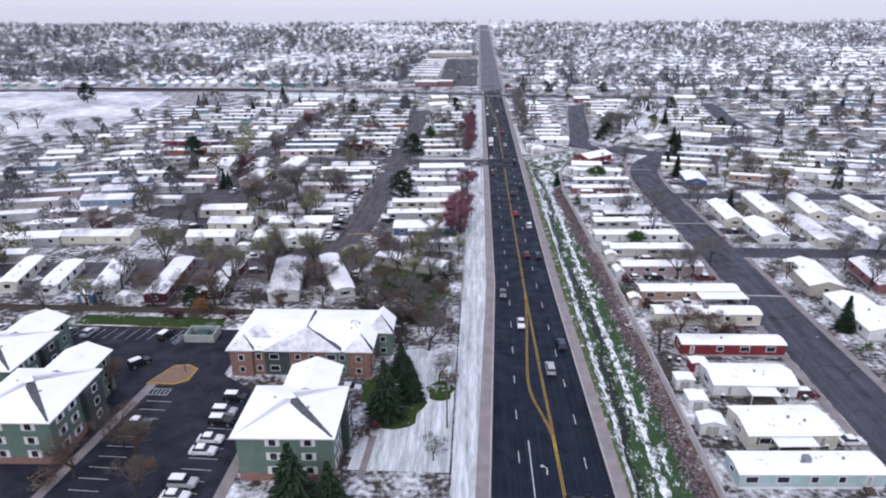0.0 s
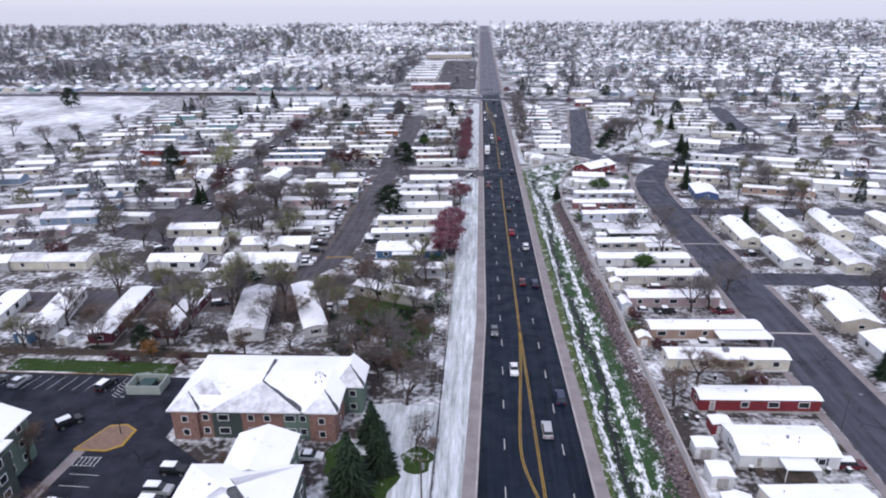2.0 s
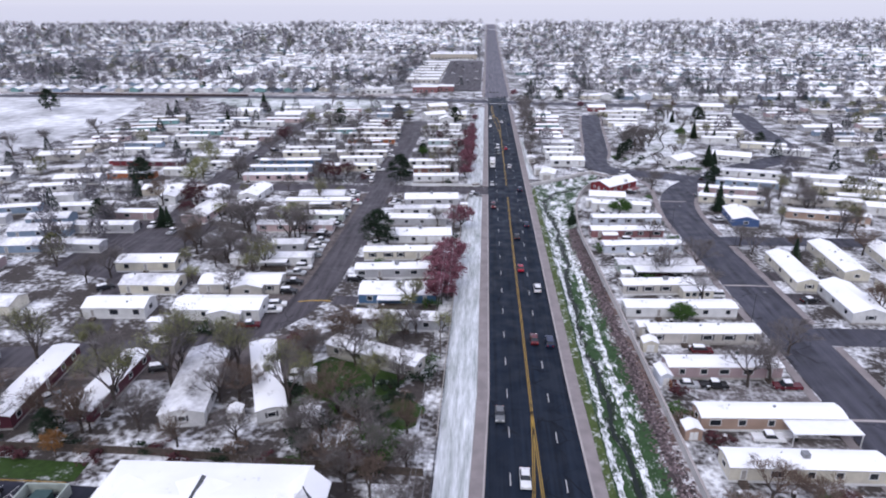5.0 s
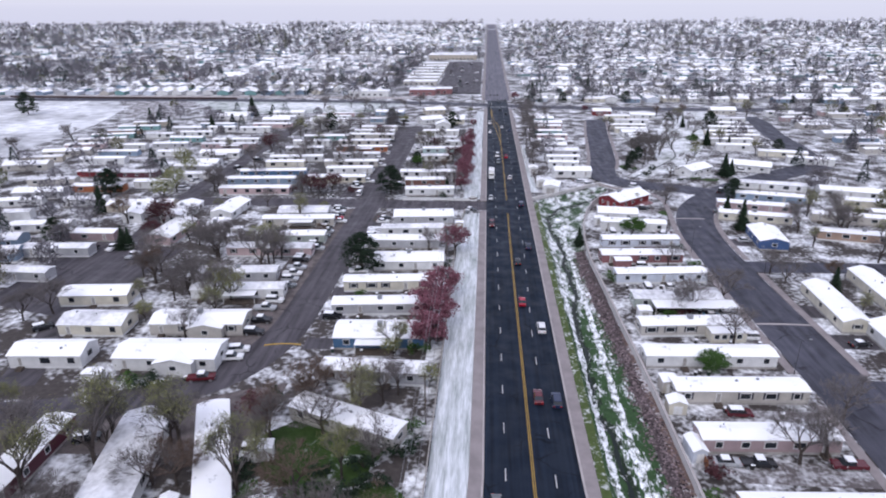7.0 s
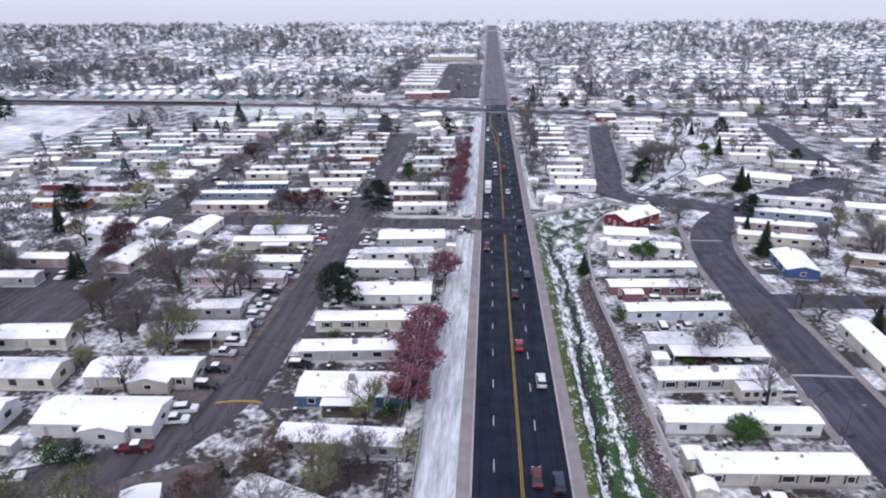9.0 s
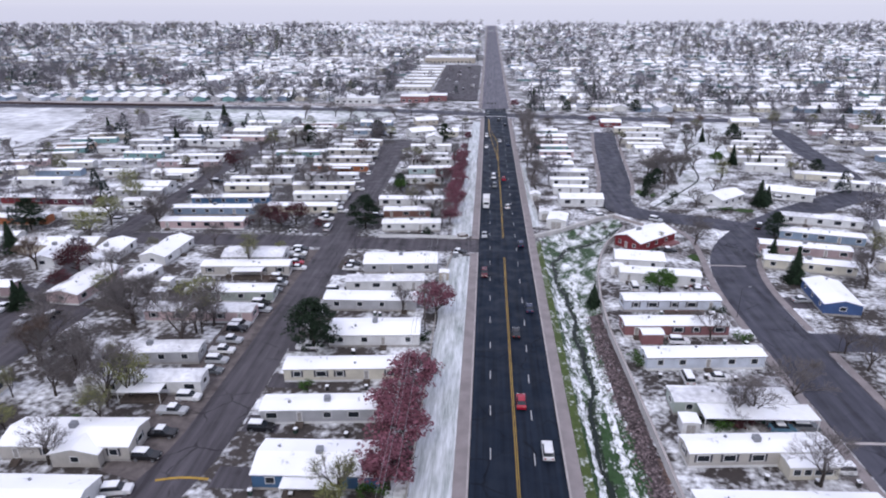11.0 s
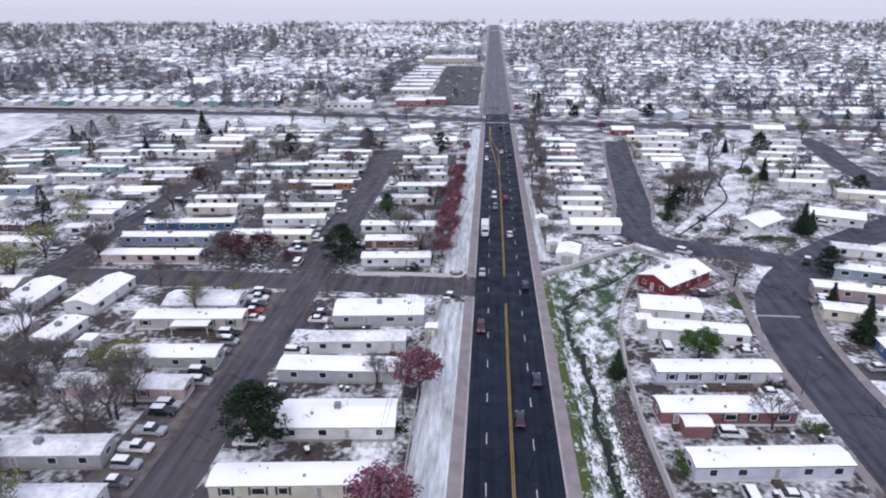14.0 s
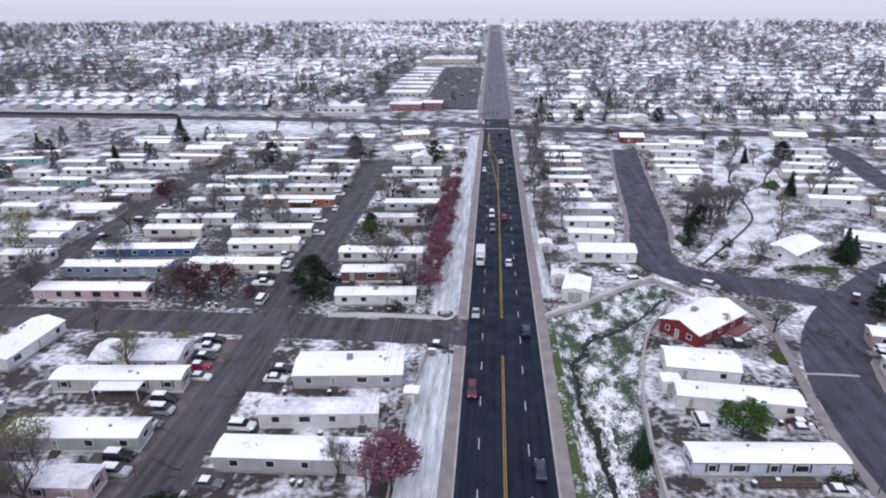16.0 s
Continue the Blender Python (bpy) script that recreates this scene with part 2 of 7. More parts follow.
# ---- mesh helpers ----
class Mesh:
    """Collects faces with a material slot each."""

    def __init__(self):
        self.v, self.f, self.m = [], [], []

    def face(self, pts, mat=0):
        n = len(self.v)
        self.v += [tuple(p) for p in pts]
        self.f.append(tuple(range(n, n + len(pts))))
        self.m.append(mat)

    def box(self, x0, y0, z0, x1, y1, z1, mat=0):
        n = len(self.v)
        self.v += [(x, y, z) for z in (z0, z1) for x, y in ((x0, y0), (x1, y0), (x1, y1), (x0, y1))]
        self.f += [tuple(n + i for i in q) for q in ((0, 3, 2, 1), (4, 5, 6, 7), (0, 1, 5, 4), (1, 2, 6, 5), (2, 3, 7, 6), (3, 0, 4, 7))]
        self.m += [mat] * 6
        return self

    def prism(self, poly, z0, z1, mat=0):
        n, k = len(self.v), len(poly)
        self.v += [(x, y, z0) for x, y in poly] + [(x, y, z1) for x, y in poly]
        self.f += [tuple(range(n + k - 1, n - 1, -1)), tuple(range(n + k, n + 2 * k))]
        self.f += [(n + i, n + (i + 1) % k, n + k + (i + 1) % k, n + k + i) for i in range(k)]
        self.m += [mat] * (k + 2)
        return self

    def tube(self, a, b, r0, r1, k=6, mat=0, cap=True):
        a, b = Vector(a), Vector(b)
        d = (b - a).normalized()
        u = d.cross(Vector((0.3, 0.9, 0.2)))
        u.normalize()
        w = d.cross(u)
        n = len(self.v)
        for p, r in ((a, r0), (b, r1)):
            for i in range(k):
                t = 2 * math.pi * i / k
                self.v.append(tuple(p + (u * math.cos(t) + w * math.sin(t)) * r))
        self.f += [(n + i, n + (i + 1) % k, n + k + (i + 1) % k, n + k + i) for i in range(k)]
        self.m += [mat] * k
        if cap:
            self.f += [tuple(range(n + k - 1, n - 1, -1)), tuple(range(n + k, n + 2 * k))]
            self.m += [mat] * 2
        return self

    def inset(self, x0, z0, x1, z1, depth, edge, sink=0.03):
        """A flat panel standing proud of the plane y = 0, with a sunk middle of slot 1."""
        n = len(self.v)
        a, b, c, d = x0 + edge, z0 + edge, x1 - edge, z1 - edge
        for q, y in (((x0, z0, x1, z1), 0.0), ((x0, z0, x1, z1), -depth), ((a, b, c, d), -depth), ((a, b, c, d), -depth + sink)):
            self.v += [(q[0], y, q[1]), (q[2], y, q[1]), (q[2], y, q[3]), (q[0], y, q[3])]
        for k in range(3):
            for i in range(4):
                j = (i + 1) % 4
                self.f.append((n + 4 * k + i, n + 4 * k + j, n + 4 * k + 4 + j, n + 4 * k + 4 + i))
                self.m.append(0)
        self.f.append((n + 12, n + 13, n + 14, n + 15))
        self.m.append(1)
        return self

    def data(self, name, *mats):
        me = bpy.data.meshes.new(name)
        me.from_pydata(self.v, [], self.f)
        for m in mats:
            me.materials.append(m)
        if len(mats) > 1:
            me.polygons.foreach_set("material_index", self.m)
        me.update()
        return me


def part(name, me, parent, m=None, label=""):
    """One mesh object under a thing or a part."""
    ob = new(name, me)
    ob.parent = parent
    if m is not None:
        ob.matrix_basis = m
    return tagged(ob, label) if label else ob


def thing(name, m, label, category, group="", kind="", me=None):
    ob = new(name, me)
    ob.matrix_basis = m
    return tagged(ob, label, category, group, kind)


def B(x0, y0, z0, x1, y1, z1):
    return Mesh().box(x0, y0, z0, x1, y1, z1)


CACHE = {}


def shared(key, make):
    if key not in CACHE:
        CACHE[key] = make()
    return CACHE[key]


# ---- ground, roads and paths ----
def creek_x(y):
    return 15.8 + 1.1 * math.sin(y * 0.055) + 0.5 * math.sin(y * 0.19) + 0.35 * math.sin(y * 0.43)


def wall_x(y):
    """Foot of the boundary wall."""
    for (xa, ya), (xb, yb) in zip(WALL_LINE, WALL_LINE[1:]):
        if ya <= y <= yb:
            return xa + (xb - xa) * (y - ya) / (yb - ya)
    return 26.0


WALL_LINE = [(26.9, 30), (26.6, 85), (26.4, 132), (25.8, 186), (24.9, 217), (24.3, 238), (23.7, 257), (24.4, 274), (26.2, 290), (29.5, 305), (33.0, 315), (38.5, 325), (41.5, 331), (44, 345)]


def inside(x, y):
    """How far a place lies inside the drainage channel."""
    right = 24.3 if y < 262 else min(wall_x(y) - 0.5, 24.3 + (y - 262) * 0.5) if y < 331 else 42.0
    return min((x - 12.3) / 2.1, (right - x) / 4.2, (321.0 + (x - 11) * 0.8 - y) / 3.5, (y - 40) / 12, 1.0)


def channel(x, y):
    """Depth of the drainage channel beside the road."""
    return -1.45 * max(inside(x, y), 0.0)


def rise(y):
    """The town beyond the intersection climbs to a low crest."""
    if y < 620:
        return 0.0
    if y < 1570:
        return 23.0 * ((y - 620) / 950) ** 1.8
    if y < 1900:
        return 23.0 + 2.0 * min((y - 1570) / 300, 1)
    return 25.0 - 0.032 * (y - 1900)


def ground_sheet():
    xs = [-4800, -2500, -1200, -600, -300, -150, -60, -20, 0, 10.5, 12.2, 14.2, 15.8, 17.4, 20.5, 22.5, 24.3, 27, 30, 33, 36, 39, 42, 46, 60, 120, 250, 500, 1200, 2500, 4800]
    ys = [-900, -400, -100, 20] + list(range(40, 340, 6)) + [340, 400, 500] + list(range(620, 1980, 50)) + [2400, 3400, 4900]
    me = bpy.data.meshes.new("ground")
    v = [(x, y, channel(x, y) + rise(y) - (0.35 if inside(x, y) > 0.05 else 0)) for y in ys for x in xs]
    k = len(xs)
    me.from_pydata(v, [], [(j * k + i, j * k + i + 1, (j + 1) * k + i + 1, (j + 1) * k + i) for j in range(len(ys) - 1) for i in range(k - 1)])
    me.materials.append(GROUND)
    return tagged(new("ground", me), "muddy ground with patches of wet snow", "ground", kind="structure")


ground_sheet()


def slab(name, poly, z, mat, label, category, thick=0.3, kind="structure"):
    me = Mesh().prism(poly, z - thick, z).data(name, mat)
    return tagged(new(name, me), label, category, kind=kind)


def ribbon_poly(pts, width):
    """Outline of a strip of that width along a bending line, smoothed."""
    for _ in range(2):
        q = [pts[0]]
        for a, b in zip(pts, pts[1:]):
            q += [(a[0] * 0.75 + b[0] * 0.25, a[1] * 0.75 + b[1] * 0.25), (a[0] * 0.25 + b[0] * 0.75, a[1] * 0.25 + b[1] * 0.75)]
        pts = q + [pts[-1]]
    left, right = [], []
    for i, p in enumerate(pts):
        a, b = pts[max(i - 1, 0)], pts[min(i + 1, len(pts) - 1)]
        d = Vector((b[0] - a[0], b[1] - a[1])).normalized()
        left.append((p[0] - d.y * width / 2, p[1] + d.x * width / 2))
        right.append((p[0] + d.y * width / 2, p[1] - d.x * width / 2))
    return left, right


def ribbon(name, pts, width, z, mat, label, category, thick=0.3, kind="structure"):
    left, right = ribbon_poly(pts, width)
    mb = Mesh()
    n = len(left)
    for zz in (z, z - thick):
        mb.v += [(x, y, zz) for x, y in left] + [(x, y, zz) for x, y in right]
    for i in range(n - 1):
        mb.f += [(i, n + i, n + i + 1, i + 1), (2 * n + i, i, i + 1, 2 * n + i + 1), (n + i, 3 * n + i, 3 * n + i + 1, n + i + 1)]
        mb.m += [0, 0, 0]
    return tagged(new(name, mb.data(name, mat)), label, category, kind=kind)


def left_edge(y):
    return -7.1 if y > 165 else -7.1 - 2.6 * min((165 - y) / 80, 1.2)


def right_edge(y):
    return 8.5 if y > 170 else 8.5 + 1.4 * min((170 - y) / 85, 1.2)


ROAD_Y = [-300, 60, 70, 85, 100, 120, 140, 155, 165, 175, 300, 600]
road = slab("road", [(left_edge(y), y) for y in ROAD_Y] + [(right_edge(y), y) for y in reversed(ROAD_Y)], 0.05, ROAD,
            "wet dark asphalt arterial road with painted lanes", "road")
for side, edge in ((-1, left_edge), (1, right_edge)):
    for ya, yb in ((-300, 306.5), (319.5, 556)) if side < 0 else ((-300, 556),):
        yy = [ya] + [y for y in ROAD_Y if ya < y < yb] + [yb]
        slab("kerb", [(edge(y) + side * 0.02, y) for y in yy] + [(edge(y) + side * 0.35, y) for y in reversed(yy)], 0.19, CONC,
             "wet grey concrete kerb along the road", "kerb")
        slab("pavement", [(edge(y) + side * 0.36, y) for y in yy] + [(edge(y) + side * 2.5, y) for y in reversed(yy)], 0.17, SIDEWALK,
             "wet brownish concrete sidewalk beside the road", "pavement")


def stripe(me, x, y, z=0.056, rz=0):
    part("lane_dash", me, road, pose(x, y, z, 0, 0, rz))


DASH = Mesh().box(-0.08, -1.5, -0.02, 0.08, 1.5, 0.0).data("lane_dash", WHITEP)
for k in range(58):
    y = 79.3 + 12.19 * k
    xr = 3.7 + 0.9 * min(abs(y - 210) / 55, 1) if y > 160 else 4.6 + 1.9 * min((160 - y) / 60, 1)
    stripe(DASH, xr if y < 500 else 4.3, y)
    stripe(DASH, -3.6 if y > 150 else -3.6 - 1.4 * min((150 - y) / 70, 1), y + 1.0)


def paint(pts, width, mat, name="lane_line"):
    left, right = ribbon_poly(pts, width)
    mb = Mesh()
    n = len(left)
    mb.v = [(x, y, 0.057) for x, y in left] + [(x, y, 0.057) for x, y in right]
    mb.f = [(i, n + i, n + i + 1, i + 1) for i in range(n - 1)]
    mb.m = [0] * (n - 1)
    part(name, mb.data(name, mat), road)


for dx in (-0.16, 0.16):
    paint([(0.9 + dx, 160), (0.8 + dx, 200), (0.6 + dx, 260), (0.7 + dx, 304)], 0.14, YELLOW)
    paint([(0.7 + dx, 321), (0.7 + dx, 400), (0.5 + dx, 432)], 0.14, YELLOW)
    paint([(0.9 + dx, 160), (0.3 + dx, 145), (-0.6 + dx, 132), (-1.3 + dx, 121), (-1.5 + dx, 115), (-1.0 + dx, 110), (1.4 + dx, 101), (1.9 + dx, 96), (2.2 + dx, 40)], 0.14, YELLOW)
    paint([(0.9 + dx, 160), (1.1 + dx, 145), (1.3 + dx, 134), (1.5 + dx, 115), (2.0 + dx, 94), (2.2 + dx, 40)], 0.14, YELLOW)
    paint([(0.5 + dx, 432), (-0.4 + dx, 450), (-1.9 + dx, 474), (-4.2 + dx, 510), (-4.4 + dx, 552)], 0.14, YELLOW)
    paint([(0.5 + dx, 432), (0.7 + dx, 460), (0.4 + dx, 485), (-3.6 + dx, 512), (-3.9 + dx, 552)], 0.14, YELLOW)
paint([(-2.6, 40), (-2.8, 97)], 0.2, WHITEP)
for y in (88.0,):
    arrow = Mesh()
    arrow.face([(-0.2, -1.2, 0), (0.05, -1.2, 0), (0.1, 0.4, 0), (-0.1, 0.4, 0)])
    arrow.face([(-0.1, 0.4, 0), (0.1, 0.4, 0), (-0.5, 1.0, 0), (-0.7, 0.8, 0)])
    arrow.face([(-0.4, 1.3, 0), (-1.1, 1.0, 0), (-0.8, 0.4, 0)])
    part("turn_arrow", arrow.data("turn_arrow", WHITEP), road, pose(-0.2, y + 1.5, 0.058))
for k in range(9):
    part("crossing_bar", shared("xbar", lambda: B(-0.5, -1.4, -0.02, 0.5, 1.4, 0.0).data("crossing_bar", WHITEP)), road, pose(-5.6 + 1.55 * k, 566, 0.057))

# the wider road climbing away beyond the lights
far_road = Mesh()
for xa, xb, dz in ((-9.2, 10.6, 0.06), (-11.9, -9.3, 0.2), (10.7, 13.2, 0.2)):
    ys = [600.02] + list(range(620, 1980, 30))
    n = len(far_road.v)
    far_road.v += [(x, y, rise(y) + dz) for y in ys for x in (xa, xb)]
    far_road.f += [(n + 2 * i, n + 2 * i + 1, n + 2 * i + 3, n + 2 * i + 2) for i in range(len(ys) - 1)]
    far_road.m += [0 if dz < 0.1 else 1] * (len(ys) - 1)
tagged(new("road", far_road.data("road", asphalt("worn_pale_asphalt", (0.095, 0.092, 0.108), 0.6), SIDEWALK)), "wide wet road climbing to the skyline", "road", kind="structure")

suburb_ground = Mesh()
for xa, xb in ((-1600, -12.0), (13.3, 1600)):
    ys = list(range(630, 1990, 40)) + [2400, 3400, 4880]
    n = len(suburb_ground.v)
    suburb_ground.v += [(x, y, rise(y) + 0.05 + (0.6 if y > 700 else 0)) for y in ys for x in (xa, xb)]
    suburb_ground.f += [(n + 2 * i, n + 2 * i + 1, n + 2 * i + 3, n + 2 * i + 2) for i in range(len(ys) - 1)]
    suburb_ground.m += [0] * (len(ys) - 1)
tagged(new("suburb_ground", suburb_ground.data("suburb_ground", snowy("suburb_lawns", (0.13, 0.125, 0.125), 0.40, 0.05, soft=0.22, fine=0.3))), "patchy snowy lawns of the far suburb", "ground", kind="structure")

# verge, grass strip, creek
slab("verge", [(-16.3, -100), (-11.8, -100), (-11.8, 84), (-9.3, 166), (-9.2, 304), (-16.3, 304)], 0.06, VERGE, "grassy verge under tracked thin snow", "verge")
slab("verge", [(-16.3, 322), (-9.2, 322), (-9.2, 545), (-14.5, 545)], 0.06, VERGE, "grassy verge under tracked thin snow", "verge")
slab("grass_strip", [(12.6, 40), (13.0, 84), (12.7, 170), (12.6, 318), (10.55, 318), (10.55, 172), (11.9, 84), (11.9, 40)], 0.07, GRASS, "green roadside grass strip", "grass")
slab("verge", [(10.55, 332), (13.5, 334), (13.0, 420), (10.6, 430)], 0.06, VERGE, "snowy strip beside the sidewalk", "verge")


CREEK = [(creek_x(y), y) for y in range(44, 305)] + [(17.6, 307), (18.4, 311), (20.5, 314.5), (24, 317), (28, 319.8), (33, 324.8), (37.5, 330.5), (41, 335)]


def creek_far(x, y):
    """Distance to the middle of the creek."""
    if y < 300:
        return abs(x - creek_x(y))
    best = 99.0
    for (xa, ya), (xb, yb) in zip(CREEK[250:], CREEK[251:]):
        t = max(0, min(1, ((x - xa) * (xb - xa) + (y - ya) * (yb - ya)) / ((xb - xa) ** 2 + (yb - ya) ** 2)))
        best = min(best, math.hypot(x - xa - t * (xb - xa), y - ya - t * (yb - ya)))
    return best


def bank_z(x, y):
    k = max(0.0, min(1.0, inside(x, y) * 2))
    d = creek_far(x, y)
    return channel(x, y) + 0.06 + 0.30 * noise.noise((x * 0.7, y * 0.5, 3.1)) * k - (0.5 * (1 - d / 0.95) if d < 0.95 else 0) * k


def creek_bank():
    mb = Mesh()
    index = {}
    nx, ny = 60, 300
    for j in range(ny):
        for i in range(nx):
            x, y = 12.3 + 0.5 * i, 44 + 1.0 * j
            if inside(x, y) > -0.03:
                index[i, j] = len(mb.v)
                mb.v.append((x, y, bank_z(x, y)))
    for (i, j), a in index.items():
        if (i + 1, j) in index and (i, j + 1) in index and (i + 1, j + 1) in index:
            mb.f.append((a, index[i + 1, j], index[i + 1, j + 1], index[i, j + 1]))
            x, y = 12.3 + 0.5 * i, 44 + 1.0 * j
            scree = y < 268 and x > wall_x(y) - 3.7 + 0.7 * noise.noise((x * 0.3, y * 0.25, 2.2))
            wet = creek_far(x, y) < 0.7 + 1.2 * noise.noise((x * 0.45, y * 0.3, 9.1))
            mb.m.append(3 if wet and y > 60 else 2 if scree else 1 if y + 16 * noise.noise((i * 0.15, j * 0.15, 7.7)) > 228 else 0)
    tagged(new("creek_bank", mb.data("creek_bank", BANK, BANK_WHITE, SCREE, WETBANK)), "green grassy drainage bank with streaks of snow", "bank", kind="structure")
    wm = Mesh()
    for k, (x, y) in enumerate(CREEK):
        xb, yb = CREEK[min(k + 1, len(CREEK) - 1)]
        xa, ya = CREEK[max(k - 1, 0)]
        d = Vector((xb - xa, yb - ya)).normalized()
        w = max(0.16, 0.38 + 0.3 * noise.noise((y * 0.2, 0, 0)) + 0.3 * noise.noise((y * 0.7, 3, 0)))
        z = channel(x, y) - 0.17
        wm.v += [(x - d.y * w, y + d.x * w, z), (x + d.y * w, y - d.x * w, z)]
    n = len(CREEK)
    wm.f = [(2 * i, 2 * i + 1, 2 * i + 3, 2 * i + 2) for i in range(n - 1)]
    wm.m = [0] * (n - 1)
    tagged(new("creek_water", wm.data("creek_water", WATER)), "dark shallow water in the drainage creek", "water", kind="structure")


creek_bank()


def snow_strips():
    """Snow left lying along both shoulders of the creek."""
    for side, mid, wmin in ((-1, 14.1, 0.62), (1, 18.9, 0.7)):
        mb = Mesh()
        ys = [50 + 0.5 * j for j in range(480)]
        for y in ys:
            c = mid + 0.5 * noise.noise((y * 0.05, side, 0)) + 0.3 * noise.noise((y * 0.4, side, 5))
            w = max(0.1, wmin + 0.4 * noise.noise((y * 0.12, side, 2)) + 0.55 * noise.noise((y * 0.8, side, 4)))
            for u in (-1, 0, 1):
                x = max(c + u * w, 12.35)
                zb = bank_z(x, y)
                mb.v.append((x, y, zb + (0.16 if u == 0 else 0.04)))
        mb.f = [(3 * j + i, 3 * j + i + 1, 3 * j + i + 4, 3 * j + i + 3) for j in range(len(ys) - 1) for i in (0, 1)]
        mb.m = [0] * len(mb.f)
        tagged(new("snow_strip", mb.data("snow_strip", STRIP)), "ragged strip of wet snow along the creek", "snow", kind="stuff")


snow_strips()


def riprap():
    rng = random.Random(5)
    mb = Mesh()
    for _ in range(6500):
        y = rng.uniform(50, 268)
        x = wall_x(y) - 0.35 - rng.triangular(0, 4.6, 1.4)
        r = rng.uniform(0.12, 0.4)
        z = bank_z(x, y) - 0.02 if inside(x, y) > 0 else 0.02
        n = len(mb.v)
        ring = [(x + r * rng.uniform(0.7, 1.1) * math.cos(a), y + r * rng.uniform(0.7, 1.1) * math.sin(a), z + rng.uniform(-0.1, 0.15) * r) for a in (0, 1.25, 2.5, 3.8, 5.0)]
        mb.v += ring + [(x + rng.uniform(-0.1, 0.1), y, z + r * rng.uniform(0.5, 0.9))]
        mb.f += [(n + i, n + (i + 1) % 5, n + 5) for i in range(5)]
        mb.m += [0] * 5
    tagged(new("riprap", mb.data("riprap", ROCK)), "loose brown and grey riprap boulders on the creek bank", "rocks", kind="stuff")


riprap()
slab("gravel_slope", [(24.1, 40), (26.6, 40), (26.2, 190), (24.6, 215), (24.1, 215)], 0.03, GRAVEL, "brown gravel strip below the wall", "gravel")


def long_wall(name, pts, h, t, mat, label, category, cap=None):
    """A free-standing wall or fence along a line, in one mesh with a cap."""
    mb = Mesh()
    for a, b in zip(pts, pts[1:]):
        d = Vector((b[0] - a[0], b[1] - a[1])).normalized()
        nx, ny = -d.y * t / 2, d.x * t / 2
        mb.prism([(a[0] - nx, a[1] - ny), (b[0] - nx, b[1] - ny), (b[0] + nx, b[1] + ny), (a[0] + nx, a[1] + ny)], -0.3, h, 0)
        if cap:
            nx, ny = nx * 1.5, ny * 1.5
            mb.prism([(a[0] - nx, a[1] - ny), (b[0] - nx, b[1] - ny), (b[0] + nx, b[1] + ny), (a[0] + nx, a[1] + ny)], h, h + 0.1, 1)
    return tagged(new(name, mb.data(name, mat, cap or mat)), label, category, kind="structure")


long_wall("boundary_wall", WALL_LINE[:-1], 1.7, 0.3, WALLC, "pale concrete boundary wall above the creek", "wall", CONC)
long_wall("bridge_parapet", [(11.0, 322), (14.0, 324.5), (20, 328.5), (28, 336), (37, 343.5), (41, 346)], 1.0, 0.9, WALLC, "pale concrete channel headwall", "wall")
long_wall("bridge_parapet", [(40.5, 345.5), (45, 340), (49, 336)], 0.9, 0.6, CONC, "low concrete bridge parapet over the culvert", "wall")

# streets
ribbon("street", [(63, -60), (63.2, 60), (63.8, 140), (64.0, 200), (63.0, 255), (63.5, 285), (67.5, 305), (76, 322), (92, 340), (112, 358), (150, 385)], 12.6, 0.05, STREET,
       "grey asphalt street curving through the home park", "street")
ribbon("street", [(89, 333), (78, 338.5), (66, 343.5), (55, 347), (47.5, 352), (44.8, 360), (45.6, 370), (50.0, 390), (53.5, 420), (58.3, 464), (65, 510)], 12.0, 0.055, STREET,
       "grey asphalt side street winding between homes", "street")
ribbon("street", [(69, 193), (90, 193), (190, 194), (260, 196)], 8.5, 0.045, STREET, "grey asphalt cross street between mobile homes", "street")
for off in (-7.0, 7.0):
    ribbon("pavement", [(45.8 + off, 373), (50.0 + off, 390), (53.6 + off, 420), (58.4 + off, 464), (64.5 + off, 506)], 1.5, 0.12, SIDEWALK, "wet concrete sidewalk beside the street", "pavement")
ribbon("street", [(168.5, 525), (168.5, 503), (159, 462), (157, 425), (150, 396)], 12.0, 0.045, STREET, "grey asphalt street beside the drainage valley", "street")
ribbon("street", [(69, 257), (90, 257), (190, 258), (260, 258)], 8.0, 0.045, STREET, "grey asphalt cross street between mobile homes", "street")
for y in (160.5, 221, 301):
    ribbon("drain_pan", [(57.4, y), (64, y + 0.3), (70.4, y)], 0.7, 0.06, CONC, "pale concrete drainage pan across the street", "pavement")
for s in (-1, 1):
    ribbon("pavement", [(63.4 + s * 7.4, -60), (63.5 + s * 7.4, 140), (63.8 + s * 7.4, 188)], 1.8, 0.12, SIDEWALK, "wet concrete sidewalk beside the street", "pavement")
    ribbon("pavement", [(63.6 + s * 7.4, 199), (63.2 + s * 7.4, 252)], 1.8, 0.12, SIDEWALK, "wet concrete sidewalk beside the street", "pavement")
ribbon("pavement", [(55.9, 262), (56.2, 285), (60.0, 308), (62, 325), (57, 338)], 1.8, 0.12, SIDEWALK, "wet concrete sidewalk beside the street", "pavement")
ribbon("pavement", [(70.6, 262), (70.8, 285), (74.5, 303), (82, 316), (96, 331), (116, 348)], 1.8, 0.12, SIDEWALK, "wet concrete sidewalk beside the street", "pavement")
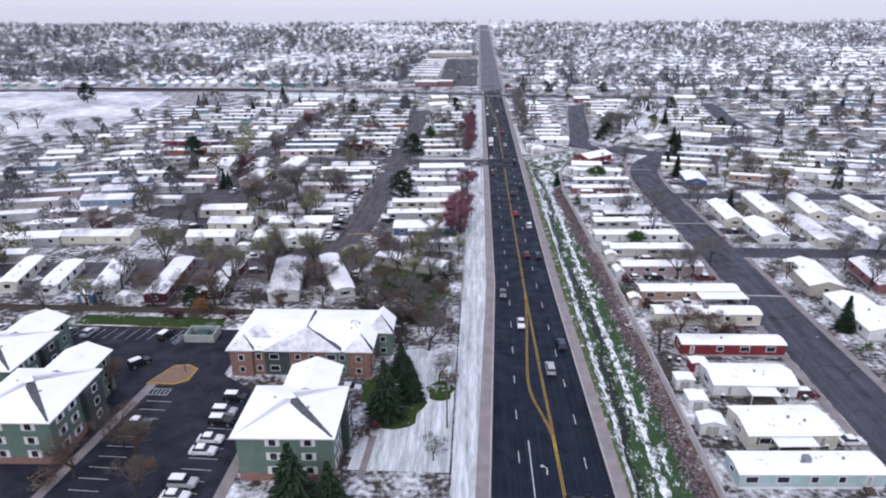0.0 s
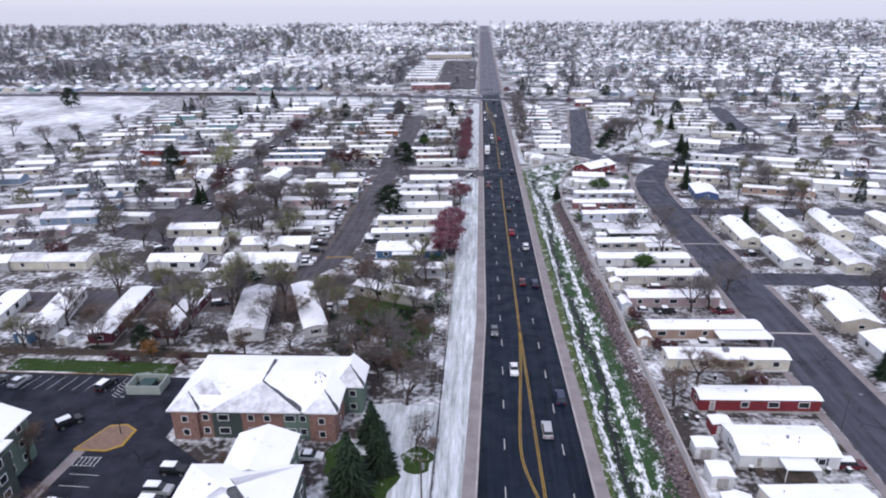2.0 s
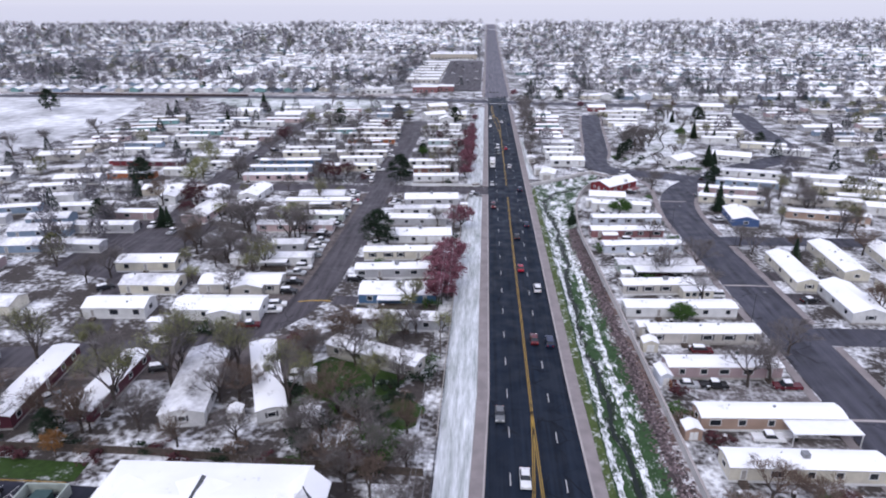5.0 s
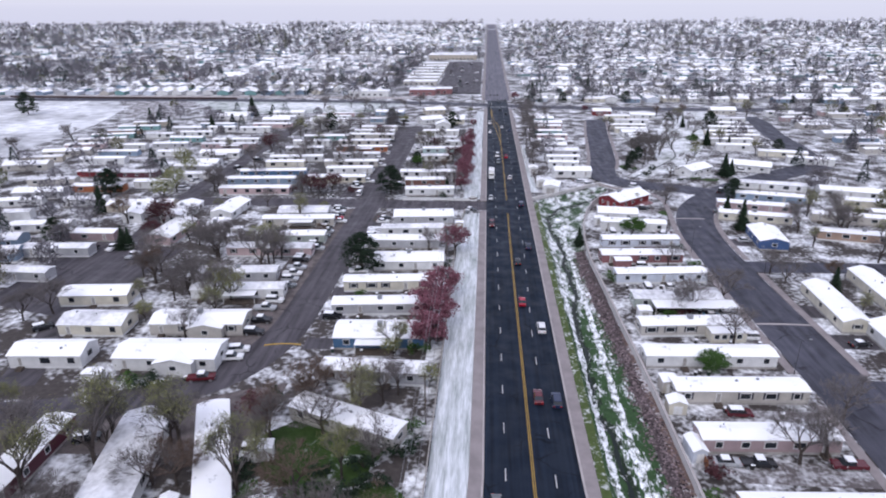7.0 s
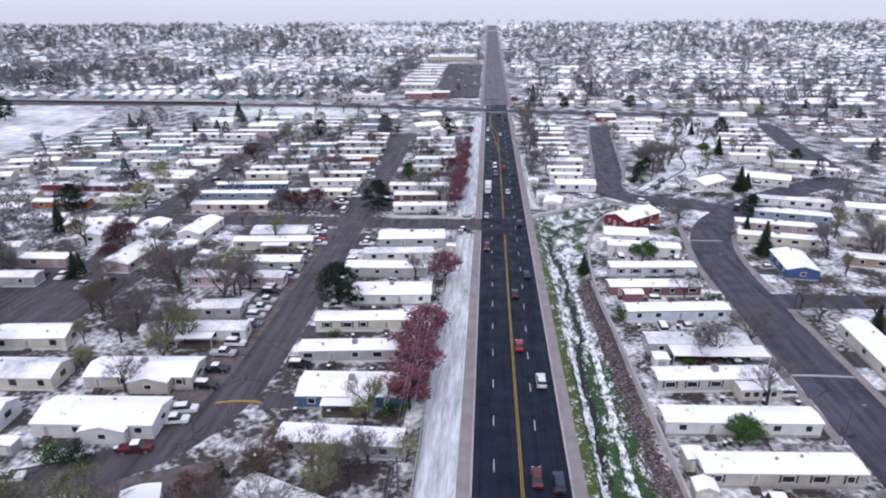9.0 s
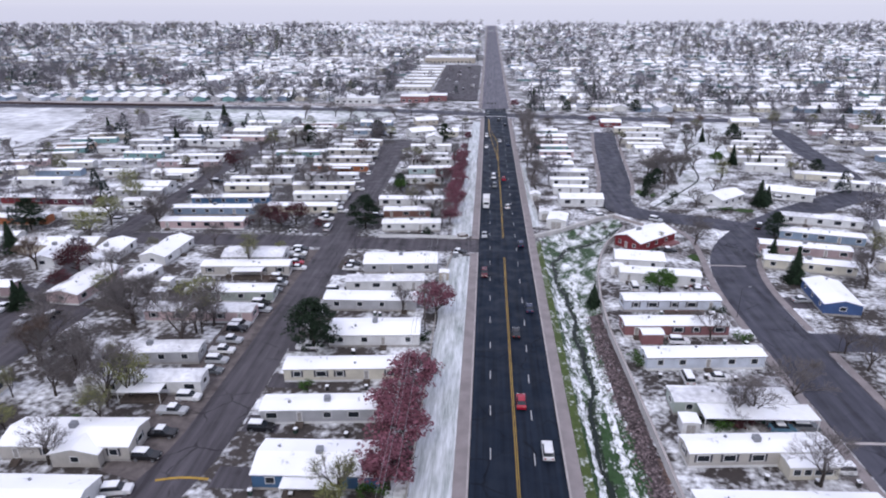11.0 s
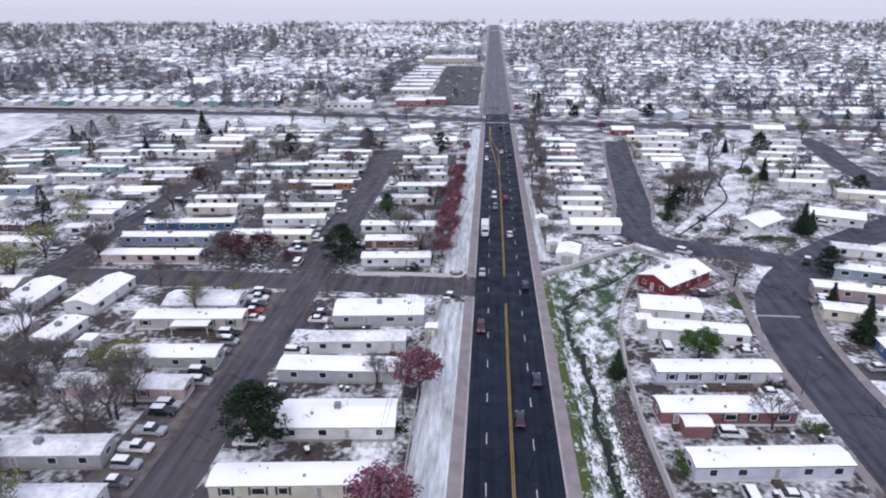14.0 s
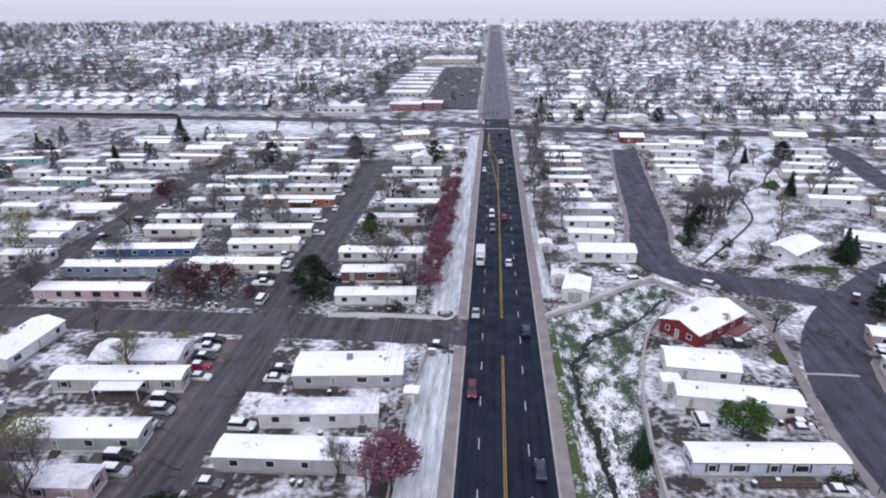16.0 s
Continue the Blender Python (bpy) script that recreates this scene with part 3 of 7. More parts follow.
ribbon("street", [(-52.2, 480), (-52, 400), (-52, 330), (-52.6, 280), (-52.8, 230), (-53.5, 208), (-60, 191), (-76, 181), (-100, 175), (-140, 170), (-220, 165)], 9.2, 0.05, LANE,
       "worn grey asphalt lane through the home park", "street")
ribbon("street", [(-6.9, 313), (-30, 313.2), (-60, 314.5), (-90, 314.5), (-128, 314)], 10.5, 0.047, LANE, "worn asphalt cross lane joining the main road", "street")
ribbon("street", [(-128.5, 480), (-128.5, 400), (-128, 330), (-126, 300), (-119, 255), (-113, 225), (-102, 185)], 8, 0.044, LANE, "worn grey asphalt lane between mobile homes", "street")
slab("parking_apron", [(-133, 250), (-105, 246), (-103, 262), (-130, 270)], 0.052, LANE, "asphalt parking apron between homes", "street")
ribbon("speed_bump", [(-57, 204.5), (-53, 205.5), (-48.6, 205.3)], 0.5, 0.1, YELLOW, "yellow painted speed bump across the lane", "speed bump")
ribbon("street", [(-2400, 594), (-330, 601), (-160, 596), (-60, 588), (-7, 575), (8.6, 571), (60, 562), (130, 556), (260, 556), (2000, 570)], 15, 0.042, STREET, "wet grey cross street at the traffic lights", "street")
ribbon("canal_road", [(-2400, 640), (-330, 622), (-120, 616), (-70, 614)], 9, 0.047, CONC, "pale concrete canal edge beside the field", "street")
long_wall("canal_wall", [(-420, 612), (-330, 606), (-268, 604), (-215, 603)], 1.6, 0.6, plain("dark_rust_wall", (0.055, 0.035, 0.035), 0.9), "dark retaining wall beside the canal", "wall")
slab("field", [(-195, 530), (-85, 540), (-68, 586), (-250, 594)], 0.03, FIELD, "pale snowy open field", "field")
slab("gravel_lot", [(-222, 511), (-259, 511), (-300, 588), (-243, 588)], 0.036, PAD, "bare wet brown lot beside the canal", "car park")
slab("park_field", [(-520, 365), (-256, 378), (-264, 480), (-282, 548), (-310, 590), (-520, 585)], 0.03, snowy("park_snow", (0.24, 0.24, 0.25), 0.55, 0.02, soft=0.3, fine=0.12), "open park field under fresh snow", "field")
plaza = Mesh()
for ya, yb, xa in ((640, 700, -50), (700, 800, -54), (800, 930, -56)):
    plaza.face([(xa, ya, rise(ya) + 0.8), (-13.5, ya, rise(ya) + 0.8), (-13.5, yb, rise(yb) + 0.8), (xa, yb, rise(yb) + 0.8)])
tagged(new("plaza", plaza.data("plaza", LANE)), "wet asphalt shopping plaza car park", "car park", kind="structure")

# yards of the home park: dark trodden earth with melting snow
slab("yard", [(-148, 139), (-20, 139), (-20, 308), (-148, 308)], 0.012, YARD_EARTH, "dark wet yard earth with melting snow", "yard")
slab("yard", [(-148, 320), (-20, 320), (-20, 484), (-148, 484)], 0.012, YARD_FAR, "muddy yard ground under patchy snow", "yard")

slab("yard", [(71.6, 90), (330, 90), (330, 352), (118, 352), (96, 330), (84, 316), (76, 303), (72, 285), (71.6, 262)], 0.011, GROUND, "muddy yard ground under patchy snow", "yard")

# driveways and pads
slab("driveway", [(-67, 206), (-55.6, 203), (-55.4, 307), (-66, 307)], 0.035, APRON, "wet brownish parking apron beside the lane", "driveway")
slab("driveway", [(-66, 322), (-55.4, 322), (-55.4, 470), (-65, 470)], 0.035, LANE, "wet parking apron beside the lane", "driveway")
slab("driveway", [(-140, 163), (-47, 168), (-47, 190), (-72, 180), (-140, 176)], 0.03, APRON, "wet asphalt beside the bend of the lane", "driveway")
slab("driveway", [(-138, 222), (-108, 214), (-102, 262), (-138, 280)], 0.033, LANE, "wet asphalt court between homes", "driveway")
for y in (205, 219, 233, 247, 263, 276, 289):
    slab("driveway", [(-48, y - 1.5), (-41.5, y - 1.5), (-41.5, y + 3.5), (-48, y + 3.5)], 0.03, LANE, "wet asphalt parking pad beside a home", "driveway")
for y in (93, 108.5, 124, 138, 152, 168.5, 183, 196, 210, 224, 239, 253, 266, 283, 309):
    slab("driveway", [(34 if 160 < y < 190 else 44, y - 2.6), (57.0, y - 2.6), (57.0, y + 2.8), (34 if 160 < y < 190 else 44, y + 2.8)], 0.03,
         PAD, "wet pale parking pad with slushy snow", "driveway")
for x, y in ((75, 213), (74, 228), (74, 277), (76, 310), (92, 207)):
    slab("driveway", [(x - 4, y - 3), (x + 6, y - 3), (x + 6, y + 3.5), (x - 4, y + 3.5)], 0.03, LANE, "wet paved parking pad beside a home", "driveway")

# apartment car park
slab("car_park", [(-150, 40), (-52.5, 40), (-54.5, 108), (-66.0, 116), (-66.0, 135.5), (-150, 137)], 0.04, LOT, "wet dark asphalt apartment car park", "car park")
slab("lawn", [(-34, 88), (-16.6, 88), (-16.6, 128), (-30, 128)], 0.045, VERGE, "apartment lawn under thin snow", "lawn")
for gx, gy, rx, ry in ((-28, 106, 6.5, 7), (-19.5, 112, 3.2, 3.6), (-33, 112, 3, 5), (-39, 170, 8, 9), (-30, 168, 6, 7), (-24, 158, 5, 5), (90, 356, 4.5, 2.5), (57.2, 377, 2.0, 5), (58, 307, 2.5, 3)):
    if rx > 1:
        slab("lawn", [(gx + rx * (0.85 + 0.15 * math.sin(5 * a)) * math.cos(a), gy + ry * math.sin(a)) for a in [i * 0.2618 for i in range(24)]], 0.052 - 0.0012 * gx / 4, LAWN,
             "green lawn kept clear of snow under the trees", "lawn")
slab("lawn", [(-112, 137), (-75, 136.5), (-75, 141), (-112, 142)], 0.055, LAWN, "green strip at the edge of the car park", "lawn")
slab("footpath", [(-54, 60), (-51.8, 60), (-52.5, 107), (-54.2, 107)], 0.09, SIDEWALK, "concrete footpath beside parking bays", "pavement")
slab("footpath", [(-84, 70), (-82.2, 70), (-78.5, 112), (-80.5, 112)], 0.09, SIDEWALK, "concrete footpath beside parking bays", "pavement")
slab("footpath", [(-32, 86), (-30.8, 86), (-30.2, 97), (-31.6, 97)], 0.09, SIDEWALK, "concrete footpath to the apartments", "pavement")
slab("island_kerb", [(-80.9, 111.7), (-78.2, 118.9), (-75, 119.4), (-72.3, 117.8), (-72.5, 113.2), (-74.9, 111.6)], 0.19, YELLOW, "yellow painted kerb of the island", "kerb")
slab("traffic_island", [(-80.5, 112), (-78, 118.5), (-75, 119), (-72.8, 117.5), (-73.0, 113.5), (-75, 112)], 0.2, plain("island_mulch", (0.24, 0.15, 0.11), 0.9), "mulched car park island with yellow kerb", "island")
BAY = B(-0.06, -2.6, -0.02, 0.06, 2.6, 0).data("bay_line", WHITEP)
bays = thing("bay_markings", pose(0, 0, 0.047), "white painted parking bay lines", "marking", kind="structure")
for k in range(14):
    part("bay_line", BAY, bays, pose(-59.5, 62 + 2.75 * k, 0, 0, 0, 88))
    part("bay_line", BAY, bays, pose(-76.0 + 0.06 * k, 70 + 2.75 * k, 0, 0, 0, 88))
    part("bay_line", BAY, bays, pose(-114 + 2.75 * k, 132.5, 0, 0, 0, -12))
for y in (107.9, 110.1):
    part("bay_line", BAY, bays, pose(-77.2, y, 0, 0, 0, 90))
for k in range(7):
    part("bay_line", BAY, bays, pose(-79.6 + 0.8 * k, 109, 0) @ Matrix.Diagonal((1.3, 0.4, 1, 1)))
for k in range(6):
    part("bay_line", BAY, bays, pose(-82.6, 128.4 + 0.85 * k, 0, 0, 0, 60) @ Matrix.Diagonal((1.3, 0.34, 1, 1)))
part("kerb_line", B(-21, -0.08, -0.02, 21, 0.08, 0.003).data("kerb_line", YELLOW), bays, pose(-97, 136.2, 0.02))


# ---- homes ----
def window_mesh(w, h, mat):
    def make():
        mb = Mesh().inset(-w / 2 - 0.02, -h / 2, w / 2 + 0.02, h / 2, 0.07, 0.12, 0.05)
        if mat is DARKTRIM:
            for x0 in (-w / 2 - 0.42, w / 2 + 0.04):
                mb.box(x0, -0.05, -h / 2 - 0.05, x0 + 0.38, 0.0, h / 2 + 0.05, 2)
        return mb.data("window_frame", TRIM if mat is DARKTRIM else mat, TRIM, mat)
    return shared(("win", w, h, mat.name), make)


def pane_mesh(w, h):
    return shared(("pane", w, h), lambda: B(-w / 2 + 0.05, -0.04, -h / 2 + 0.05, w / 2 - 0.05, -0.005, h / 2 - 0.05).data("pane", GLASS))


def plain_window(parent, x, y, z, rz, w, h, mat):
    """A window too far off for parts of its own."""
    def make():
        return Mesh().inset(-w / 2, -h / 2, w / 2, h / 2, 0.06, 0.12).data("window", mat, GLASS)
    part("window", shared(("pw", w, h, mat.name), make), parent, pose(x, y, z, 0, 0, rz))


def window(parent, x, y, z, rz=0, w=1.1, h=1.1, mat=None):
    f = part("window", window_mesh(w, h, mat or TRIM), parent, pose(x, y, z, 0, 0, rz))
    part("pane", pane_mesh(w, h), f, None, "dark window glass")


def door(parent, x, y, z0, rz=0, mat=None):
    me = shared(("door", (mat or TRIM).name), lambda: Mesh().inset(-0.5, 0, 0.5, 2.05, 0.07, 0.12).data("door", TRIM, mat or SKIRT))
    part("door", me, parent, pose(x, y, z0, 0, 0, rz))


def steps_mesh():
    prof = [(-1.5, 0), (-1.5, 0.2), (-1.2, 0.2), (-1.2, 0.4), (-0.9, 0.4), (-0.9, 0.6), (-0.02, 0.6), (-0.02, 0)]
    mb = Mesh()
    k = len(prof)
    mb.v = [(x, y, z) for x in (-0.7, 0.7) for y, z in prof]
    mb.f = [tuple(range(k)), tuple(range(2 * k - 1, k - 1, -1))] + [(i, k + i, k + (i + 1) % k, (i + 1) % k) for i in range(k)]
    mb.m = [0] * len(mb.f)
    return mb.data("steps", WOOD)


def gable_roof(L, W, eave, rise, over, mat, round_top=False, thick=0.16, thin_trim=None):
    """A snow-laden roof over the rectangle 0..L, 0..W, ridge along L."""
    n = 8 if round_top else 2
    prof = []
    for i in range(n + 1):
        u = i / n
        y = -over + (W + 2 * over) * u
        z = rise * (math.sin(math.pi * u) if round_top else 1 - abs(2 * u - 1))
        prof.append((y, eave + z))
    mb = Mesh()
    x0, x1 = -over, L + over
    for (ya, za), (yb, zb) in zip(prof, prof[1:]):
        mb.face([(x0, ya, za + thick), (x1, ya, za + thick), (x1, yb, zb + thick), (x0, yb, zb + thick)], 0)
        mb.face([(x0, ya, za), (x0, yb, zb), (x1, yb, zb), (x1, ya, za)], 1)
        for x, flip in ((x0, 1), (x1, 0)):
            q = [(x, ya, za), (x, yb, zb), (x, yb, zb + thick), (x, ya, za + thick)]
            mb.face(q[::-1] if flip else q, 1)
    for y, z, flip in ((prof[0][0], prof[0][1], 0), (prof[-1][0], prof[-1][1], 1)):
        q = [(x0, y, z), (x1, y, z), (x1, y, z + thick), (x0, y, z + thick)]
        mb.face(q[::-1] if flip else q, 1)
    return mb.data("roof", mat, thin_trim or TRIM)


def gable_body(L, W, z0, z1, rise, mat, round_top=False):
    mb = Mesh()
    n = 6 if round_top else 2
    prof = [(0, z0), (0, z1)] + [(W * i / n, z1 + rise * (math.sin(math.pi * i / n) if round_top else 1)) for i in range(1, n)] + [(W, z1), (W, z0)]
    mb.face([(0, y, z) for y, z in prof])
    mb.face([(L, y, z) for y, z in reversed(prof)])
    mb.face([(0, 0, z0), (L, 0, z0), (L, 0, z1), (0, 0, z1)])
    mb.face([(L, W, z0), (0, W, z0), (0, W, z1), (L, W, z1)])
    mb.face([(0, 0, z0), (0, W, z0), (L, W, z0), (L, 0, z0)])
    return mb.data("body", mat)


COLOUR = dict(white="white", cream="cream", greige="pale grey-beige", tan="tan-brown", mauve="dusty mauve", red="deep red", brickred="brick-red", maroon="dark maroon",
              aqua="pale aqua", beige="beige", navy="navy blue", blue="dark blue", bluegrey="blue-grey", grey="light grey", whiteblue="bluish white", rust="rust-orange",
              brown="dark brown", teal="teal", pink="salmon pink", greygreen="grey-green")
EXTRA = dict(porch=" and a covered porch", awning=" and a metal awning", carport=" and a snowy carport", longport=" and a long carport", sunroom=" and a sunroom",
             annex=" and a small annex", deck=" and a wooden deck", gable=" and a gabled entry")
home_rng = random.Random(11)


def awning(parent, x0, x1, y0, y1, z, name="awning"):
    a = part(name, B(x0, y0, z, x1, y1, z + 0.18).data(name, SNOW), parent)
    post = shared(("post", round(z, 1)), lambda: B(-0.06, -0.06, 0, 0.06, 0.06, z).data("post", TRIM))
    for x in (x0 + 0.15, x1 - 0.15):
        part("post", post, a, pose(x, y0 + 0.15, 0))


PLOTS = []


def home(x, y, L, W, rz, wall="white", extra="", far=False):
    """A mobile home; x, y is the front corner from which its length runs at angle rz."""
    rng = home_rng
    PLOTS.append((x, y, L, W, radians(rz)))
    distant = far or y > 335 or abs(x) > 105
    single = W < 6.2
    rise = 0.45 if single else 1.15
    rise *= rng.uniform(0.85, 1.2)
    bow = single and rng.random() < 0.35
    eave = 2.95
    kind_word = "single-wide" if single else "double-wide"
    h = thing("mobile_home", pose(x, y, 0, 0, 0, rz), f"{COLOUR[wall]} {kind_word} mobile home with snowy roof{EXTRA.get(extra, '')}", "mobile home", "mobile homes of the park")
    part("body", gable_body(L, W, 0.55, eave, rise, WALL[wall], bow), h)
    part("skirting", B(0.05, 0.05, 0, L - 0.05, W - 0.05, 0.56).data("skirting", SKIRT if rng.random() < 0.6 else TRIM), h)
    trim = DARKTRIM if wall == "whiteblue" else TRIM if rng.random() < 0.7 else SKIRT
    part("roof", gable_roof(L, W, eave + 0.004, rise, 0.22, ROOF_MELT if rng.random() > 0.84 or (x < -60 and 222 < y < 262) or rz == 100.5 else ROOF, bow, thin_trim=trim), h)
    wm = DARKTRIM if wall in ("white", "whiteblue", "pink", "greige", "cream", "brickred") and rng.random() < 0.6 else TRIM
    n = 3 if far else max(2, int(L / 4.6))
    d_at = rng.randrange(n)
    for i in range(n):
        wx = L * (i + 0.5) / n + rng.uniform(-0.5, 0.5)
        if i == d_at:
            if not far or abs(x) < 190:
                door(h, wx, 0, 0.6)
            if not far:
                part("steps", shared("steps", steps_mesh), h, pose(wx, 0.0, 0))
        else:
            (plain_window if distant else window)(h, wx, 0, 1.95, 0, rng.choice((1.3, 1.5, 2.1)), 1.35, wm)
    for i in range(0 if abs(rz) < 60 else 3):
        plain_window(h, L * (i + 0.5) / 3, W, 1.95, 180, 1.1, 1.0, wm)
    if not far:
        (plain_window if distant else window)(h, L, W * 0.5, 1.95, 90, 1.7, 1.15, wm)
        (plain_window if distant else window)(h, 0, W * 0.5, 1.95, -90, 1.5, 1.1, wm)
    if not far:
        vent = shared("roof_vent", lambda: Mesh().tube((0, 0, 0), (0, 0, 0.4), 0.3, 0.24, 8).data("roof_vent", METAL))
        pipe = shared("vent_pipe", lambda: Mesh().tube((0, 0, 0), (0, 0, 0.45), 0.07, 0.07, 6).data("vent_pipe", DARKTRIM))
        for i in range(rng.randrange(2, 5)):
            u = rng.uniform(0.2, 0.8)
            zz = eave + rise * (1 - abs(2 * u - 1)) + 0.1
            part("roof_vent" if i % 2 else "vent_pipe", vent if i % 2 else pipe, h, pose(rng.uniform(0.1, 0.9) * L, u * W, zz))
        if rng.random() < 0.3:
            part("roof_cooler", shared("cooler", lambda: B(-0.55, -0.55, 0, 0.55, 0.55, 0.85).data("roof_cooler", METAL)), h, pose(L * 0.5, W * 0.5, eave + rise + 0.1))
    if extra == "porch":
        awning(h, L * 0.25, L * 0.7, -2.6, 0.1, 2.6, "porch_roof")
        part("porch_deck", B(L * 0.25, -2.5, 0, L * 0.7, -0.02, 0.5).data("porch_deck", WOOD), h)
    elif extra == "awning":
        awning(h, L * 0.38, L * 0.72, -3.0, 0.1, 2.55)
        part("deck", B(L * 0.38, -2.9, 0, L * 0.72, -0.02, 0.45).data("deck", WOOD), h)
    elif extra == "carport":
        awning(h, L * 0.56, L * 1.03, -4.2, 0.1, 2.6, "carport_roof")
    elif extra == "longport":
        awning(h, L * 0.18, L * 1.1, -4.6, 0.1, 2.7, "carport_roof")
    elif extra == "sunroom":
        part("sunroom", gable_body(L * 0.34, 3.2, 0.1, 2.5, 0.2, WALL["cream"]), h, pose(L * 0.63, -3.2, 0))
        part("sunroom_roof", gable_roof(L * 0.34, 3.2, 2.5, 0.3, 0.2, ROOF), h, pose(L * 0.63, -3.2, 0.01))
        for i in range(4):
            window(h, L * 0.63 + 1.2 + 1.7 * i, -3.2, 1.6, 0, 1.3, 1.3)
    elif extra == "annex":
        part("annex", gable_body(4.6, 3.0, 0.05, 2.5, 0.3, WALL[wall]), h, pose(L * 0.13, -3.4, 0))
        part("annex_roof", gable_roof(4.6, 3.0, 2.5, 0.35, 0.2, ROOF), h, pose(L * 0.13, -3.4, 0.01))
    elif extra == "deck":
        part("deck", B(L * 0.4, -2.4, 0.4, L * 0.78, -0.02, 0.55).data("deck", WOOD), h)
        rail = Mesh()
        for i in range(9):
            rail.box(L * (0.4 + 0.0475 * i) - 0.04, -2.4, 0, L * (0.4 + 0.0475 * i) + 0.04, -2.32, 1.5)
        rail.box(L * 0.4, -2.42, 1.45, L * 0.78, -2.3, 1.55)
        part("railing", rail.data("railing", WALL["brown"]), h)
    elif extra == "gable":
        part("entry_gable", gable_body(3.6, L * 0.36, 0.1, 2.7, 1.0, WALL[wall]), h, pose(L * 0.80, -1.6, 0, 0, 0, 90))
        part("entry_roof", gable_roof(5.6, L * 0.36, 2.7, 1.0, 0.3, ROOF), h, pose(L * 0.80, -1.6, 0.02, 0, 0, 90))
        window(h, L * 0.62, -1.6, 1.7, 0, 1.5, 1.2)
    return h


home(30.0, 86.4, 23.6, 5.4, 2.7, "aqua", "")
home(35.3, 96.3, 15.7, 8.6, 3.4, "cream", "porch")
home(34.7, 112.1, 16.4, 8.0, 0.9, "white", "awning")
home(33.2, 128.0, 22.7, 4.6, 1.4, "red", "")
home(31.3, 142.7, 25.4, 4.8, 1.2, "cream", "")
home(30.9, 155.8, 25.7, 4.6, 2.5, "tan", "carport")
home(29.6, 172.7, 23.2, 4.6, 2.6, "mauve", "")
home(29.2, 186.9, 25.0, 4.8, 2.7, "greige", "")
home(26.5, 199.6, 27.0, 4.8, 2.3, "white", "")
home(28.5, 212.9, 23.5, 4.6, 5.0, "greige", "sunroom")
home(30.0, 227.3, 21.7, 5, 1.7, "greygreen", "longport")
home(28.6, 242.4, 24.6, 4.6, 5.0, "whiteblue", "")
home(26.9, 256.5, 23.6, 4.8, 3.5, "brickred", "annex")
home(29.3, 269.5, 23.7, 4.6, 3.4, "whiteblue", "deck")
home(31.7, 287.5, 21.1, 5, -5.8, "white", "")
home(32.2, 297.1, 13.6, 8, -5.8, "white", "")
home(85.5, 160.6, 18.4, 9, 86.6, "beige", "")
home(87.5, 136.3, 19.9, 9.5, 91.0, "white", "porch")
home(88.4, 199.4, 18.7, 8.4, 89.3, "white", "porch")
home(97.8, 224.8, 24.6, 6.6, 87.1, "cream", "")
home(113.3, 224.4, 23.8, 6.6, 84.0, "cream", "")
home(103.5, 196.5, 25.0, 7, 88.0, "cream", "")
home(81.3, 217.0, 22.5, 6.4, 88.0, "cream", "")
home(135.0, 226.0, 21.0, 6.5, 88.0, "cream", "")
home(121.5, 197.0, 22.0, 7, 88.0, "whiteblue", "")
home(102.2, 161.7, 18.7, 7, 84.0, "brickred", "")
home(85.8, 269.8, 15.3, 8.6, 84.0, "navy", "")
home(78.4, 312.5, 25.0, 4.8, -13.0, "mauve", "")
home(74.6, 299.5, 23.4, 4.8, -13.0, "cream", "")
home(89.5, 325.1, 24.2, 4.8, -15.0, "bluegrey", "")
home(97.0, 341.4, 24.5, 5, -15.0, "white", "")
home(99.5, 281.0, 26.6, 4.8, -14.0, "tan", "")
home(106.3, 299.7, 27.2, 4.8, -14.0, "greige", "")
home(-40.5, 190.5, 21.4, 4.8, -1.4, "grey", "")
home(-40.7, 203.5, 19.9, 8.4, 2.3, "blue", "porch")
home(-44.9, 219.7, 23.5, 4.8, 5.0, "grey", "")
home(-44.9, 233.4, 23.3, 4.8, 4.8, "cream", "")
home(-39.3, 247.7, 20.1, 8, 4.2, "white", "")
home(-44.8, 265.6, 22.9, 5.4, 1.5, "grey", "")
home(-41.6, 276.7, 20.5, 4.6, 5.0, "white", "")
home(-39.2, 289.0, 20.7, 8.6, 5.0, "grey", "")
home(-39.6, 324.4, 19.5, 4.8, 5.0, "white", "")
home(-41.3, 338.6, 16.7, 5, 5.0, "brown", "")
home(-45.3, 352.9, 23.8, 4.8, 1.9, "white", "")
home(-41.2, 384.6, 18.2, 4.6, 3.5, "white", "")
home(-40.0, 401.4, 19.3, 5.5, 3.4, "aqua", "")
home(-40.7, 419.0, 19.9, 4.8, 3.3, "white", "")
home(-45.0, 429.6, 21.0, 4.6, 5.0, "white", "")
home(-44.5, 450.6, 20.8, 4.6, 3.2, "white", "")
home(-85.4, 403.9, 26.1, 4.8, 2.0, "rust", "awning")
home(-83.4, 387.4, 23.0, 4.8, 3.4, "grey", "")
home(-84.0, 370.9, 25.2, 4.8, 3.5, "greige", "")
home(-79.7, 357.5, 20.7, 4.8, 5.0, "white", "")
home(-88.0, 419.8, 27.7, 4.8, 3.3, "greige", "")
home(-86.2, 438.2, 25.7, 4.8, 0.5, "greige", "")
home(-85.4, 450.5, 23.6, 4.8, 1.0, "white", "")
home(-110.5, 431.6, 25.0, 4.8, 5.0, "teal", "")
home(-106.0, 420.5, 12.7, 4.8, -6.0, "white", "")
